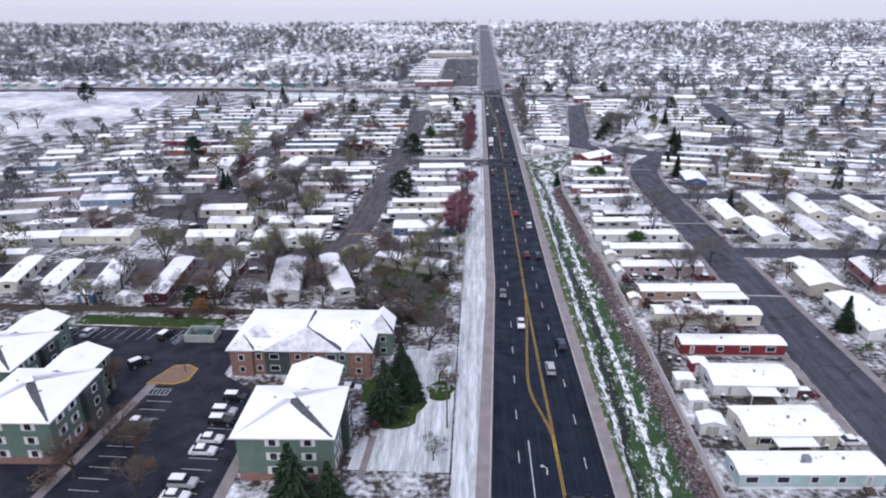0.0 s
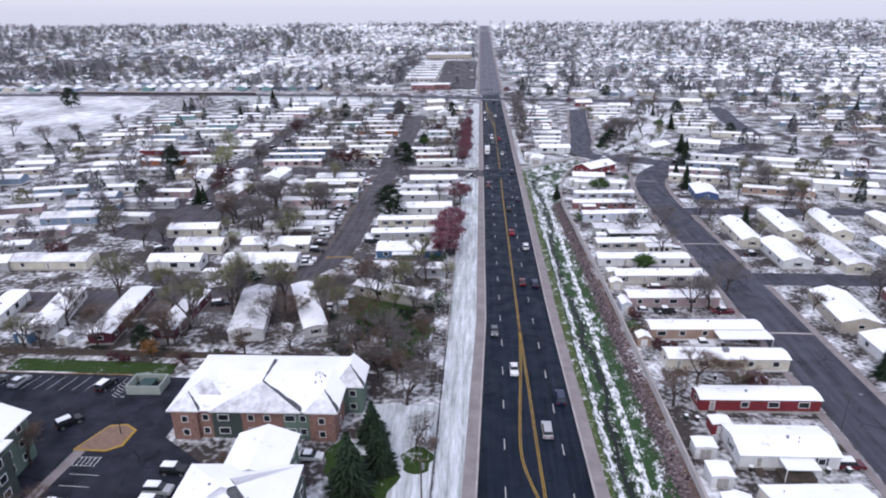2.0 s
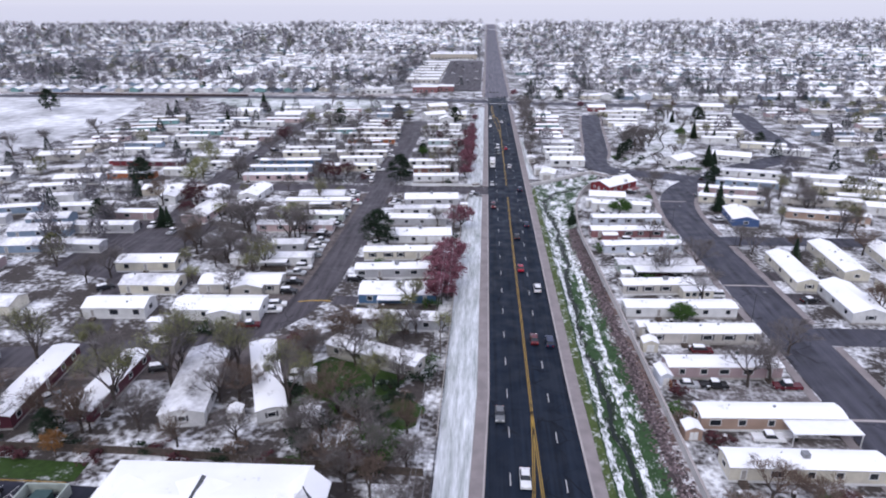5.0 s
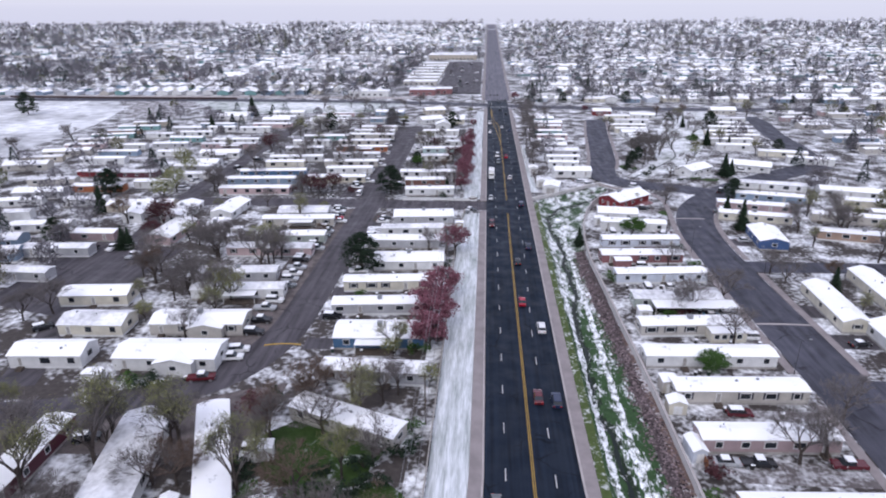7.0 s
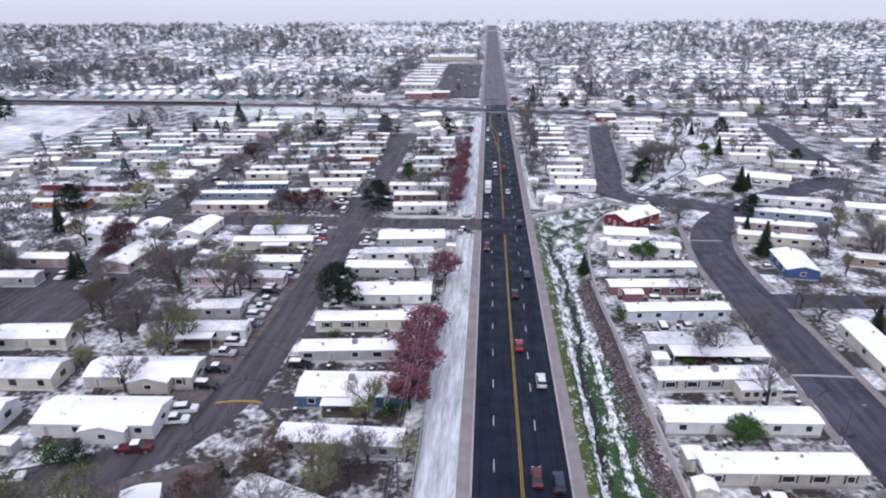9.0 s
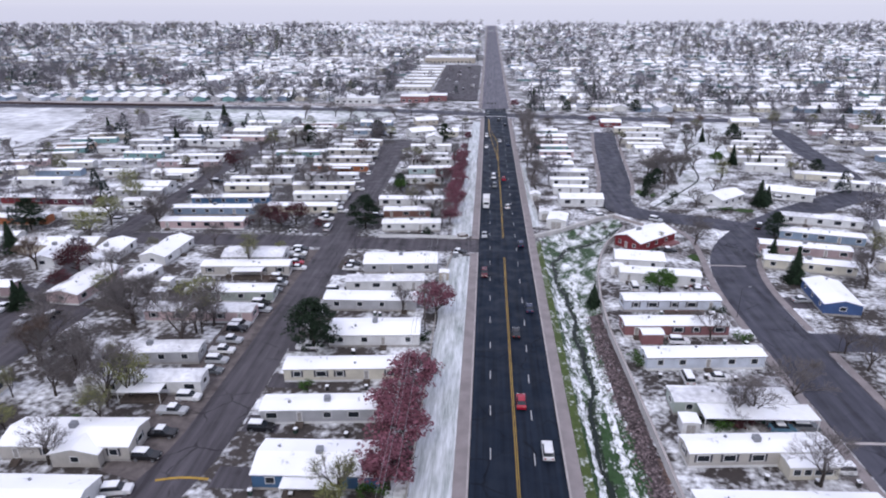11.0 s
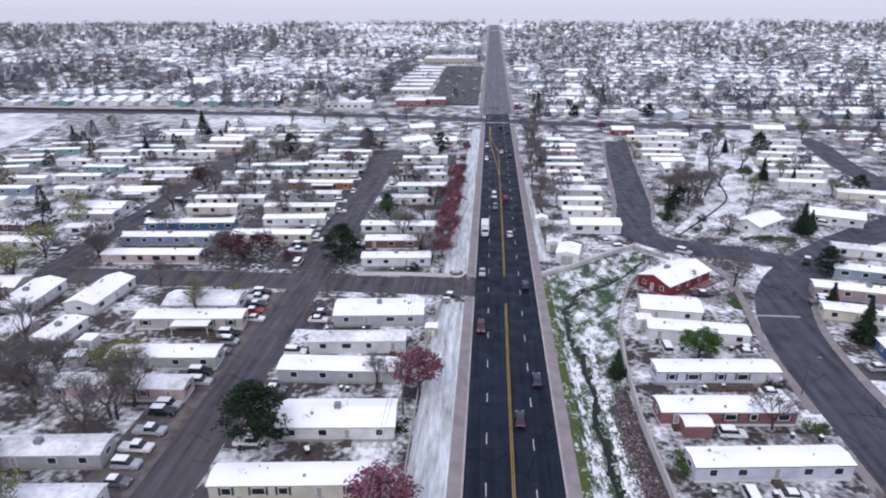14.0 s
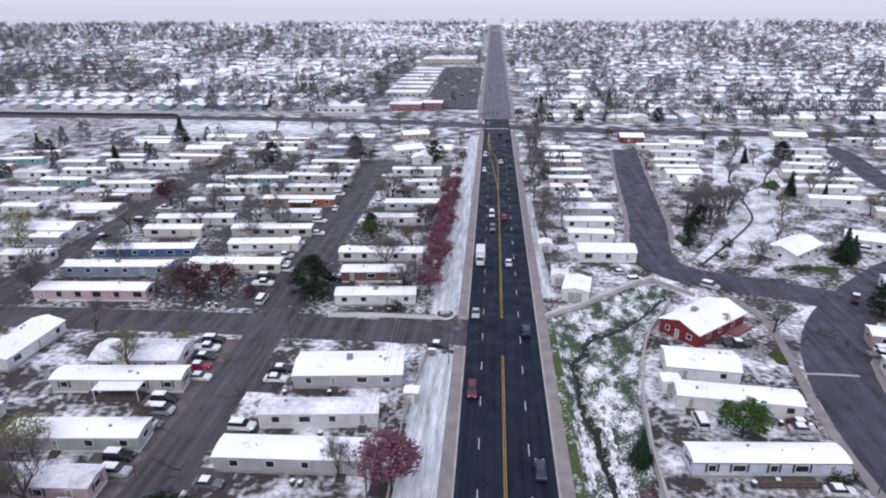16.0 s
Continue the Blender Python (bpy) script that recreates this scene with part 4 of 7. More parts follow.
home(-84.6, 341.9, 25.2, 4.8, 2.7, "cream", "")
home(-117.1, 350.5, 29.1, 4.8, 5.0, "blue", "")
home(-111.7, 368.7, 18.1, 4.8, 3.5, "cream", "")
home(-113.2, 379.4, 25.6, 4.8, 5.0, "white", "")
home(-111.6, 399.7, 19.4, 4.8, 5.0, "grey", "")
home(-113.0, 418.0, 17.1, 4.8, 1.0, "white", "")
home(-151.7, 386.3, 19.9, 8, 5.0, "white", "porch")
home(-152.2, 365.0, 17.9, 9, 3.5, "white", "")
home(-152.0, 359.1, 18.2, 4.8, 1.5, "grey", "")
home(-141.0, 344.8, 13.3, 4.8, 5.0, "white", "")
home(-160.5, 408.5, 29.3, 4.8, 2.0, "mauve", "awning")
home(-186.4, 425.5, 18.8, 4.8, 0.9, "teal", "")
home(-187.5, 408.6, 18.6, 4.8, 5.0, "grey", "")
home(-187.7, 441.6, 18.4, 4.8, 5.0, "white", "")
home(-159.4, 420.7, 25.3, 4.8, 5.0, "white", "")
home(-175.3, 389.1, 13.2, 4.8, 0.9, "white", "")
home(-178.1, 458.4, 16.6, 4.8, 3.1, "white", "")
home(-157.6, 457.1, 18.2, 5, 5.0, "white", "")
home(-115.5, 322.6, 28.4, 5, 3.0, "pink", "")
home(-117.8, 337.4, 28.9, 4.8, 3.7, "bluegrey", "")
home(-113.4, 286.6, 18.3, 8.5, 92.5, "white", "")
home(-97.9, 290.7, 16.8, 8, 86.5, "white", "")
home(-107.6, 264.4, 18.8, 9, 86.2, "pink", "")
home(-96.6, 274.0, 10.6, 6, 84.0, "white", "")
home(-129.6, 287.6, 17.8, 6.5, 100.0, "white", "")
home(-81.4, 291.6, 17.7, 8.6, 3.9, "white", "")
home(-84.5, 284.6, 24.7, 4.8, 3.9, "greige", "awning")
home(-81.2, 267.7, 22.3, 5.2, 4.0, "greygreen", "")
home(-86.2, 256.8, 26.0, 4.8, 2.0, "pink", "")
home(-86.6, 237.2, 21.6, 5, 5.0, "grey", "")
home(-83.6, 226.3, 24.0, 4.6, 4.4, "white", "awning")
home(-115.6, 220.7, 17.2, 7, 5.0, "cream", "")
home(-106.1, 205.9, 15.1, 7.6, 2.0, "cream", "")
home(-84.9, 207.4, 21.7, 7.6, 3.1, "greige", "gable")
home(-107.7, 191.9, 15.5, 7, 3.2, "white", "")
home(-85.1, 192.3, 21.7, 8.4, 2.3, "white", "gable")
home(-59.5, 152.1, 24.0, 8.0, 100.5, "white", "")
home(-44.8, 154.6, 26.5, 5.4, 112.0, "white", "")
home(-94.2, 148.7, 25.8, 5.5, 96.8, "maroon", "")
home(-80.3, 151.1, 22.0, 5.2, 91.0, "maroon", "")
home(-110.2, 151.2, 22.8, 5.8, 102.9, "white", "")
home(-126.1, 152.2, 19.2, 5.4, 100.6, "white", "")
home(-138.7, 154.4, 19.6, 5, 104.0, "cream", "")


def trash_bin(x, y, rz, mat, word):
    b = thing("trash_bin", pose(x, y, 0, 0, 0, rz), f"{word} plastic wheeled trash bin beside a home", "bin", "trash bins")
    body = shared(("bin", word), lambda: Mesh().prism([(-0.28, -0.3), (0.28, -0.3), (0.3, 0.3), (-0.3, 0.3)], 0, 0.95).data("body", mat))
    part("body", body, b)
    part("lid", shared("bin_lid", lambda: Mesh().box(-0.33, -0.36, 0.952, 0.33, 0.34, 1.06).data("lid", SNOW)), b, None, "snow-covered bin lid")


bin_rng = random.Random(4)
GREENBIN = plain("dark_green_plastic", (0.02, 0.045, 0.035), 0.5, 0.2)
for y in (99, 113, 127, 141, 155, 171, 186, 199, 212, 227, 241, 256, 270, 285):
    for k in range(3):
        trash_bin(bin_rng.uniform(30, 54), y - bin_rng.uniform(0.8, 2.2), bin_rng.uniform(-20, 20), *bin_rng.choice(((BLACKPLASTIC, "black"), (GREENBIN, "dark green"))))
for y in (191, 204, 219, 233, 247, 265, 277, 289, 324, 339):
    for k in range(2):
        trash_bin(bin_rng.uniform(-44, -24), y - bin_rng.uniform(0.8, 2.0), bin_rng.uniform(-20, 20), *bin_rng.choice(((BLACKPLASTIC, "black"), (GREENBIN, "dark green"))))
        trash_bin(bin_rng.uniform(-84, -66), y - bin_rng.uniform(0.8, 2.0), bin_rng.uniform(-20, 20), *bin_rng.choice(((BLACKPLASTIC, "black"), (GREENBIN, "dark green"))))


def red_house():
    """Red gabled house beside the culvert, turned to the street corner."""
    h = thing("house", pose(42.0, 310.0, 0, 0, 0, 40), "deep red gabled house with snowy roof and white trim", "house")
    L, W = 17.5, 9.6
    part("wall", gable_body(L, W, 0, 3.0, 1.7, WALL["red"]), h)
    part("roof", gable_roof(L, W, 3.0, 1.7, 0.45, ROOF), h)
    for wx in (4, 8, 13):
        window(h, wx, 0, 1.7, 0, 1.2, 1.2)
    window(h, 0, 2.2, 1.7, -90, 1.2, 1.2)
    window(h, 0, 7.6, 1.7, -90, 1.0, 1.2)
    door(h, 0, 5.2, 0.15, -90)
    part("deck", B(11, -2.4, 0, 17, -0.02, 0.6).data("deck", WALL["brickred"]), h)
    part("chimney_box", B(6, 5.2, 3.6, 7.2, 6.4, 5.4).data("chimney_box", METAL), h)


red_house()


def house(x, y, L, W, rz, wall="white", eave=2.9, rise=1.7, label=""):
    PLOTS.append((x, y, L, W, radians(rz)))
    h = thing("house", pose(x, y, 0, 0, 0, rz), label or f"{COLOUR[wall]} gabled bungalow with snow-covered roof", "house", "suburban houses")
    part("wall", gable_body(L, W, 0, eave, rise, WALL[wall]), h)
    part("roof", gable_roof(L, W, eave, rise, 0.5, ROOF), h)
    for wx in (0.22, 0.5, 0.8):
        window(h, L * wx, 0, 1.6, 0, 1.5, 1.2)
    window(h, 0, W * 0.5, 1.6, -90, 1.2, 1.2)
    window(h, L, W * 0.5, 1.6, 90, 1.2, 1.2)
    door(h, L * 0.36, 0, 0.1)
    return h


house(82.7, 358.6, 15, 8.6, 40, "white", 2.9, 1.6, "white corner bungalow with snowy gabled roof")
house(104, 374, 17, 8.5, -22, "white", 2.9, 1.5)
house(-48.5, 488, 15, 9, 30, "white")
house(-33, 492, 11, 9, 0, "cream")
house(-30, 472, 10, 9, 88, "white")
house(-50, 528, 14, 9, 20, "beige")
house(66, 528, 12, 8, 0, "red", label="small red gabled house with snowy roof")
house(148, 535, 16, 9, -5, "greige")
house(24, 610, 13, 9, 8, "white")
home(-43, 178, 22, 5.0, -22, "greige", "")


def long_building(x, y, L, W, hgt, mat, label, flat=True):
    b = thing("commercial_building", pose(x, y, rise(y) - 0.1), label, "building")
    part("wall", B(0, 0, -1, L, W, hgt).data("wall", mat), b)
    part("roof", B(-0.3, -0.3, hgt + 0.004, L + 0.3, W + 0.3, hgt + 0.4).data("roof", SNOW), b)
    for i in range(int(L / 5)):
        plain_window(b, 2.5 + 5 * i, 0, 1.8, 0, 2.6, 1.6, TRIM)
    return b


long_building(-125, 622, 34, 12, 4.5, WALL["white"], "long white low commercial building with snowy roof")
long_building(-74, 630, 22, 14, 5.0, WALL["brickred"], "low red-brown shop with snow on its roof")
long_building(-52, 640, 14, 12, 4.5, WALL["brickred"], "low red-brown shop beside the intersection")
for k in range(7):
    long_building(-88, 700 + 30 * k, 32, 15, 4.0, WALL["greige"], "long low warehouse unit with white roof")
long_building(-86, 960, 64, 60, 7.0, WALL["beige"], "large flat pale commercial building")


# ---- sheds ----
def shed(x, y, w, d, hgt, rz=0, wall="white", flat=False):
    s = thing("garden_shed", pose(x, y, 0, 0, 0, rz), f"{COLOUR[wall]} garden shed with snow on its roof", "shed", "garden sheds")
    rise = 0.15 if flat else 0.7
    part("wall", gable_body(d, w, 0, hgt, rise, WALL[wall]), s, pose(w, 0, 0, 0, 0, 90))
    part("roof", gable_roof(d, w, hgt, rise, 0.15, ROOF), s, pose(w, 0, 0.005, 0, 0, 90))
    leaf = B(0, -0.05, 0.1, w * 0.24, 0, hgt * 0.85).data("door", TRIM if wall != "white" else SKIRT)
    for u in (0.25, 0.51):
        part("door", leaf, s, pose(w * u, 0, 0))


for a in ((27.6, 190.5, 3.0, 3.2, 2.5, 2, "greige", True), (27.0, 183.6, 3.3, 2.8, 2.2, 0, "cream"), (27.4, 170.2, 2.4, 4.4, 2.2, 5, "whiteblue"), (28.2, 114.5, 3.6, 2.8, 2.4, 0, "white", True),
          (28.6, 107.5, 3.6, 3.6, 2.3, 0, "white", True), (28.4, 100.3, 4.4, 3.6, 2.2, -4, "white"), (27.4, 153.0, 3.0, 2.8, 2.1, 3, "tan"), (33.4, 121.4, 3.4, 2.6, 2.2, 2, "red", True),
          (30.0, 221.8, 3.0, 3.0, 2.3, 0, "white", True), (30.4, 292.5, 3.4, 3.0, 2.4, 0, "white", True), (-55.5, 152.4, 2.6, 3, 2.2, 8, "greige"),
          (-42.5, 152.5, 4, 3, 2.3, 5, "greige"), (-118, 148.5, 4, 3, 2.4, 0, "blue", True), (-107.5, 148.0, 2.8, 2.4, 2.2, 0, "white"), (-46, 166.0, 3.6, 2.4, 2.6, 10, "white", True),
          (-17.6, 285.8, 2.6, 2.4, 2.2, 0, "beige", True), (13.6, 340.5, 4.4, 7, 2.8, -6, "white"), (12.0, 364, 4, 4, 2.5, 0, "white"), (-89, 187.5, 3.6, 2.4, 2.0, 0, "grey", True),
          (-92, 275, 3.2, 3, 2.4, 0, "white", True), (-90.5, 268, 3.4, 3, 2.4, 10, "greige", True)):
    shed(*a)
shed(15.5, 331.5, 6.5, 9, 3.0, -12, "white")


# ---- apartments ----
def hip_roof(L, W, eave, rise, over, run):
    """Hipped roof with snow; the shaded end slope has melted to bare shingle."""
    a, b, c, d = (-over, -over), (L + over, -over), (L + over, W + over), (-over, W + over)
    r0, r1 = (run, W / 2, eave + rise), (L - run, W / 2, eave + rise)
    A, Bq, C, D = [(*p, eave) for p in (a, b, c, d)]
    mb = Mesh()
    mb.face([A, Bq, r1, r0], 0)
    mb.face([C, D, r0, r1], 0)
    mb.face([Bq, C, r1], 0)
    mb.face([D, A, r0], 0)
    for p, q in ((A, Bq), (Bq, C), (C, D), (D, A)):
        mb.face([(p[0], p[1], eave - 0.25), (q[0], q[1], eave - 0.25), q, p], 2)
    mb.face([(p[0], p[1], eave - 0.25) for p in (D, C, Bq, A)], 2)
    return mb.data("roof", ROOF, ROOF_THIN, TRIM)


def melt_patch(run, W, eave, rise_h):
    """Bare shingles where snow has slid off beside the hip, 4 cm above the front slope."""
    ax, ay, az = run, W / 2, eave + rise_h
    mb = Mesh()
    for u0, u1, k0, k1 in ((0.03, 0.25, 0.03, 0.07), (0.25, 0.5, 0.07, 0.13), (0.5, 0.75, 0.13, 0.17), (0.75, 1.0, 0.17, 0.10)):
        pts = []
        for u, k in ((u0, 0), (u1, 0), (u1, k1), (u0, k0)):
            x = -0.7 + (ax + 0.7) * u
            y = -0.7 + (ay + 0.7) * u + k * W * (1 - 0.25 * u)
            pts.append((x, min(y, ay), eave + rise_h * u + 0.04))
        mb.face(pts)
    return mb.data("melt_patch", SHINGLE)


def shutter_window(parent, x, y, z, rz):
    window(parent, x, y, z, rz, 1.3, 1.5)
    sh = shared("shutter", lambda: B(-0.25, -0.05, -0.75, 0.25, 0, 0.75).data("shutter", TRIM))
    c, s = math.cos(radians(rz)), math.sin(radians(rz))
    for d in (-0.95, 0.95):
        part("shutter", sh, parent, pose(x + c * d, y + s * d, z, 0, 0, rz))


def apartment(x, y, L, W, rz, storeys=3, eave=9.0, wing=True):
    """Green apartment block: hipped main roof, lower wing behind."""
    h = thing("apartment_building", pose(x, y, 0, 0, 0, rz), "sage green three-storey apartment building with snowy hipped roof", "apartment building", "apartment buildings")
    part("base", B(0, 0, 0, L, W, 1.6).data("base", BRICK), h)
    part("wall", B(0.04, 0.04, 1.6, L - 0.04, W - 0.04, eave - 0.1).data("wall", SAGE), h)
    part("roof", hip_roof(W + 1.0, L, eave, 3.0, 0.7, W * 0.62), h, pose(L, 0, 0, 0, 0, 90))
    part("melt_patch", melt_patch(W * 0.62, L, eave, 3.0), h, pose(L, 0, 0, 0, 0, 90), "bare grey shingles along the hip")
    part("bay", B(L - 0.05, W * 0.62, 0, L + 1.2, W * 0.98, eave - 0.6).data("bay", DARKSAGE), h)
    part("wing", B(L * 0.28, W, 0, L * 0.86, W + 9, eave - 1.0).data("wing", SAGE), h)
    part("wing_roof", gable_roof(9.6, L * 0.58, eave - 1.0, 1.9, 0.5, ROOF), h, pose(L * 0.86, W - 0.4, 0.3, 0, 0, 90))
    for k in range(storeys):
        z = 2.2 + 2.75 * k
        for u in (0.38, 0.75):
            shutter_window(h, L * u, 0.0, z, 0)
        for v in (0.2, 0.45):
            shutter_window(h, L, W * v, z, 90)
            shutter_window(h, 0, W * v, z, -90)
        window(h, L + 1.2, W * 0.8, z, 90, 1.6, 1.5)
        for v in (3, 6.5):
            window(h, L * 0.86, W + v, z - 0.4, 90, 1.4, 1.4)
    for u, v in ((0.3, 0.62), (0.62, 0.66), (0.7, 0.4)):
        part("roof_vent", shared("roof_vent", lambda: None), h, pose(L * u, W * v, eave + 1.6))
    return h


apartment(-51.0, 84.6, 15.6, 12.6, 2.0)
apartment(-98.5, 86.4, 15.0, 14.5, 2.0)
apartment(-117.0, 101.4, 16.0, 13.5, 2.0)


def cross_hip(x0, x1, y0, y_apex, y_back, eave, top):
    """A hipped cross roof that runs back into a larger one; the front slope holds only thin snow."""
    xm = (x0 + x1) / 2
    mb = Mesh()
    a, b, p, q = (x0, y0, eave), (x1, y0, eave), (xm, y_apex, top), (xm, y_back, top)
    mb.face([a, b, p], 1)
    mb.face([b, (x1, y_back, eave), q, p], 0)
    mb.face([(x0, y_back, eave), a, p, q], 0)
    mb.face([(x0, y0, eave - 0.25), (x1, y0, eave - 0.25), b, a], 2)
    mb.face([(x0, y_back, eave - 0.25), (x0, y0, eave - 0.25), a, (x0, y_back, eave)], 2)
    mb.face([(x1, y0, eave - 0.25), (x1, y_back, eave - 0.25), (x1, y_back, eave), b], 2)
    mb.face([(x1, y_back, eave), (x0, y_back, eave), q], 2)
    return mb.data("cross_roof", ROOF, ROOF_MELT, TRIM)


def bare_strip(a, b, w):
    """Bare shingles along a hip or ridge, tapering, 5 cm above the slope."""
    a, b, w = Vector(a), Vector(b), Vector(w)
    up = Vector((0, 0, 0.05))
    mb = Mesh()
    for k in range(5):
        u, v = k / 5, (k + 1) / 5
        ku, kv = 0.3 + 0.7 * u - 0.15 * (k % 2), 0.3 + 0.7 * v - 0.15 * ((k + 1) % 2)
        mb.face([a.lerp(b, u) + up, a.lerp(b, v) + up, a.lerp(b, v) + w * kv + up, a.lerp(b, u) + w * ku + up])
    return mb.data("melt_patch", SHINGLE)


def apartment_gabled():
    """Brick and dark green block under a broad hipped roof with smaller crossing hips."""
    h = thing("apartment_building", pose(-64.0, 116.4, 0, 0, 0, 1.0), "brick and green apartment building with crossing snowy hipped roofs", "apartment building", "apartment buildings")
    L, W, eave, top = 29.5, 18.0, 6.2, 8.5
    part("base", B(0, 0, 0, L, W, 6.0).data("base", BRICK), h)
    part("panel", B(L * 0.24, -0.06, 0, L * 0.42, 0.0, 5.9).data("panel", DARKSAGE), h)
    part("panel", B(L * 0.68, -0.06, 0, L * 0.86, 0.0, 5.9).data("panel", SAGE), h)
    part("roof", hip_roof(L, W, eave, top - eave, 0.6, 3.4), h)
    part("cross_roof", cross_hip(L * 0.24, L * 0.80, -1.0, 4.6, 12.6, eave + 0.12, top + 0.6), h)
    part("cross_roof", cross_hip(-0.7, 9.6, 1.6, 6.4, 12.4, eave + 0.05, top + 0.5), h)
    part("cross_roof", cross_hip(-0.7, 5.2, -1.0, 2.4, 9.0, eave + 0.1, eave + 1.9), h)
    part("cross_roof", cross_hip(L - 5.4, L + 0.7, -1.0, 2.8, 10.0, eave + 0.1, eave + 2.3), h)
    xm = L * 0.52
    part("melt_patch", bare_strip((xm, 4.6, top + 0.6), (L * 0.80, -1.0, eave + 0.12), (0.0, 1.7, 0.0)), h, None, "bare grey shingles along the hip")
    part("melt_patch", bare_strip((xm, 4.6, top + 0.6), (xm, 12.5, top + 0.6), (0.7, 0.0, -0.27)), h, None, "bare grey shingles along the ridge")
    part("melt_patch", bare_strip((L - 2.35, 2.8, eave + 2.3), (L + 0.7, -1.0, eave + 0.1), (0.0, 1.6, 0.0)), h, None, "bare grey shingles along the hip")
    part("melt_patch", bare_strip((2.25, 2.4, eave + 1.9), (5.2, -1.0, eave + 0.1), (0.0, 1.0, 0.0)), h, None, "bare grey shingles along the hip")
    for x0 in (0.0, L - 4.6):
        part("corner_bay", B(x0, -0.7, 0, x0 + 4.6, -0.01, eave - 0.2).data("corner_bay", BRICK), h)
    part("end_bay", B(L, 8.0, 0, L + 3.4, 14.0, eave - 0.2).data("end_bay", SAGE), h)
    part("end_roof", cross_hip(L - 2.0, L + 4.0, 7.4, 10.6, 15.0, eave + 0.05, eave + 2.9), h)
    part("melt_patch", bare_strip((L + 1.0, 10.6, eave + 2.9), (L + 4.0, 7.4, eave + 0.05), (0.0, 1.4, 0.0)), h, None, "bare grey shingles along the hip")
    for z in (1.6, 4.4):
        window(h, L + 1.7, 8.0, z, 0, 1.3, 1.4)
        for v in (0.2, 0.8):
            window(h, L, W * v, z, 90, 1.3, 1.4)
    for u in (0.08, 0.2, 0.31, 0.48, 0.58, 0.72, 0.80, 0.92):
        for z in (1.6, 4.4):
            window(h, L * u, -0.7 if u < 0.15 or u > 0.88 else -0.06, z, 0, 2.0 if u in (0.31, 0.72) else 1.2, 1.4)
    for i in range(12):
        u, v = home_rng.uniform(0.82, 0.9), home_rng.uniform(0.3, 0.48)
        part("vent_pipe", CACHE["vent_pipe"], h, pose(L * u, W * v, eave + (top - eave) * 2 * v + 0.05))


apartment_gabled()


def bin_enclosure():
    e = thing("bin_enclosure", pose(-80.4, 129.0, 0, 0, 0, 2), "grey-green walled bin enclosure beside the car park", "enclosure")
    for x0, y0, x1, y1 in ((0, 0, 7, 0.25), (0, 4.5, 7, 4.75), (0, 0.25, 0.25, 4.5), (6.75, 0.25, 7, 4.5)):
        part("side_wall", B(x0, y0, 0, x1, y1, 2.0).data("side_wall", WALL["greygreen"]), e)
    part("bin", Mesh().box(2.2, 1.2, 0, 4.8, 3.6, 1.5).box(2.1, 1.1, 1.5, 4.9, 3.7, 1.6).data("bin", plain("green_bin", (0.03, 0.07, 0.07))), e)


bin_enclosure()


# ---- the rest of both parks ----
YARD = []
fill_rng = random.Random(77)
TONES = ["white", "white", "white", "cream", "greige", "grey", "grey", "bluegrey", "tan", "mauve", "pink", "teal", "beige"]


def fill_rows(x0, x1, y0, y1, column, row, longest=25, turn=1.5):
    x = x0
    while x < x1:
        y = y0
        while y < y1:
            if fill_rng.random() < 0.9:
                L = fill_rng.uniform(longest * 0.7, longest)
                home(x + fill_rng.uniform(0, 3), y + fill_rng.uniform(-1.5, 1.5), L, fill_rng.choice((4.6, 4.8, 5.0, 7.6)), turn + fill_rng.uniform(-3.5, 3.5), fill_rng.choice(TONES), "", True)
            if fill_rng.random() < 0.6:
                YARD.append((fill_rng.choice(("bare", "bare", "bare", "brown", "bud", "bare", "pine")), x + fill_rng.uniform(-4, 26), y + 8.5, fill_rng.uniform(7, 12)))
            y += row * fill_rng.uniform(0.92, 1.12)
        x += column


fill_rows(-236, -210, 180, 478, 38, 14.5, 25, 13)
fill_rows(-198, -196, 180, 312, 38, 14.5, 25, 13)
fill_rows(-170, -150, 160, 312, 34, 14.5, 20, 10)
for a in ((-191, 347, 18, 5, 1, "red"), (-171.5, 346.5, 17, 5, 1, "maroon"), (-178, 323, 21, 5, 2, "rust"), (-156, 331, 16, 5, 2, "white"), (-206, 372, 22, 5, 4, "white"), (-204, 332, 20, 5, 6, "greige"), (-206, 388, 20, 5, 4, "bluegrey"), (-206, 404, 16, 5, 4, "white"), (-206, 436, 16, 5, 3, "white"), (-200, 456, 18, 5, 3, "grey")):
    home(*a, far=True)
fill_rows(-150, -134, 190, 300, 34, 15.5)
fill_rows(-190, -100, 470, 528, 34, 15)
fill_rows(-85, -70, 464, 528, 34, 14)
def fill_columns(x0, x1, y0, step, longest):
    """A rank of homes standing side by side with their ends to the street."""
    x = x0
    while x < x1:
        home(x, y0 + fill_rng.uniform(-1, 1), longest * fill_rng.uniform(0.82, 1.0), fill_rng.choice((5.0, 6.4, 7.4)), 88 + fill_rng.uniform(-2, 2), fill_rng.choice(TONES), "", True)
        if fill_rng.random() < 0.5:
            YARD.append((fill_rng.choice(("bare", "bare", "brown", "bud", "pine")), x + 4.5, y0 + fill_rng.uniform(2, 20), fill_rng.uniform(6, 10)))
        x += step * fill_rng.uniform(0.95, 1.1)


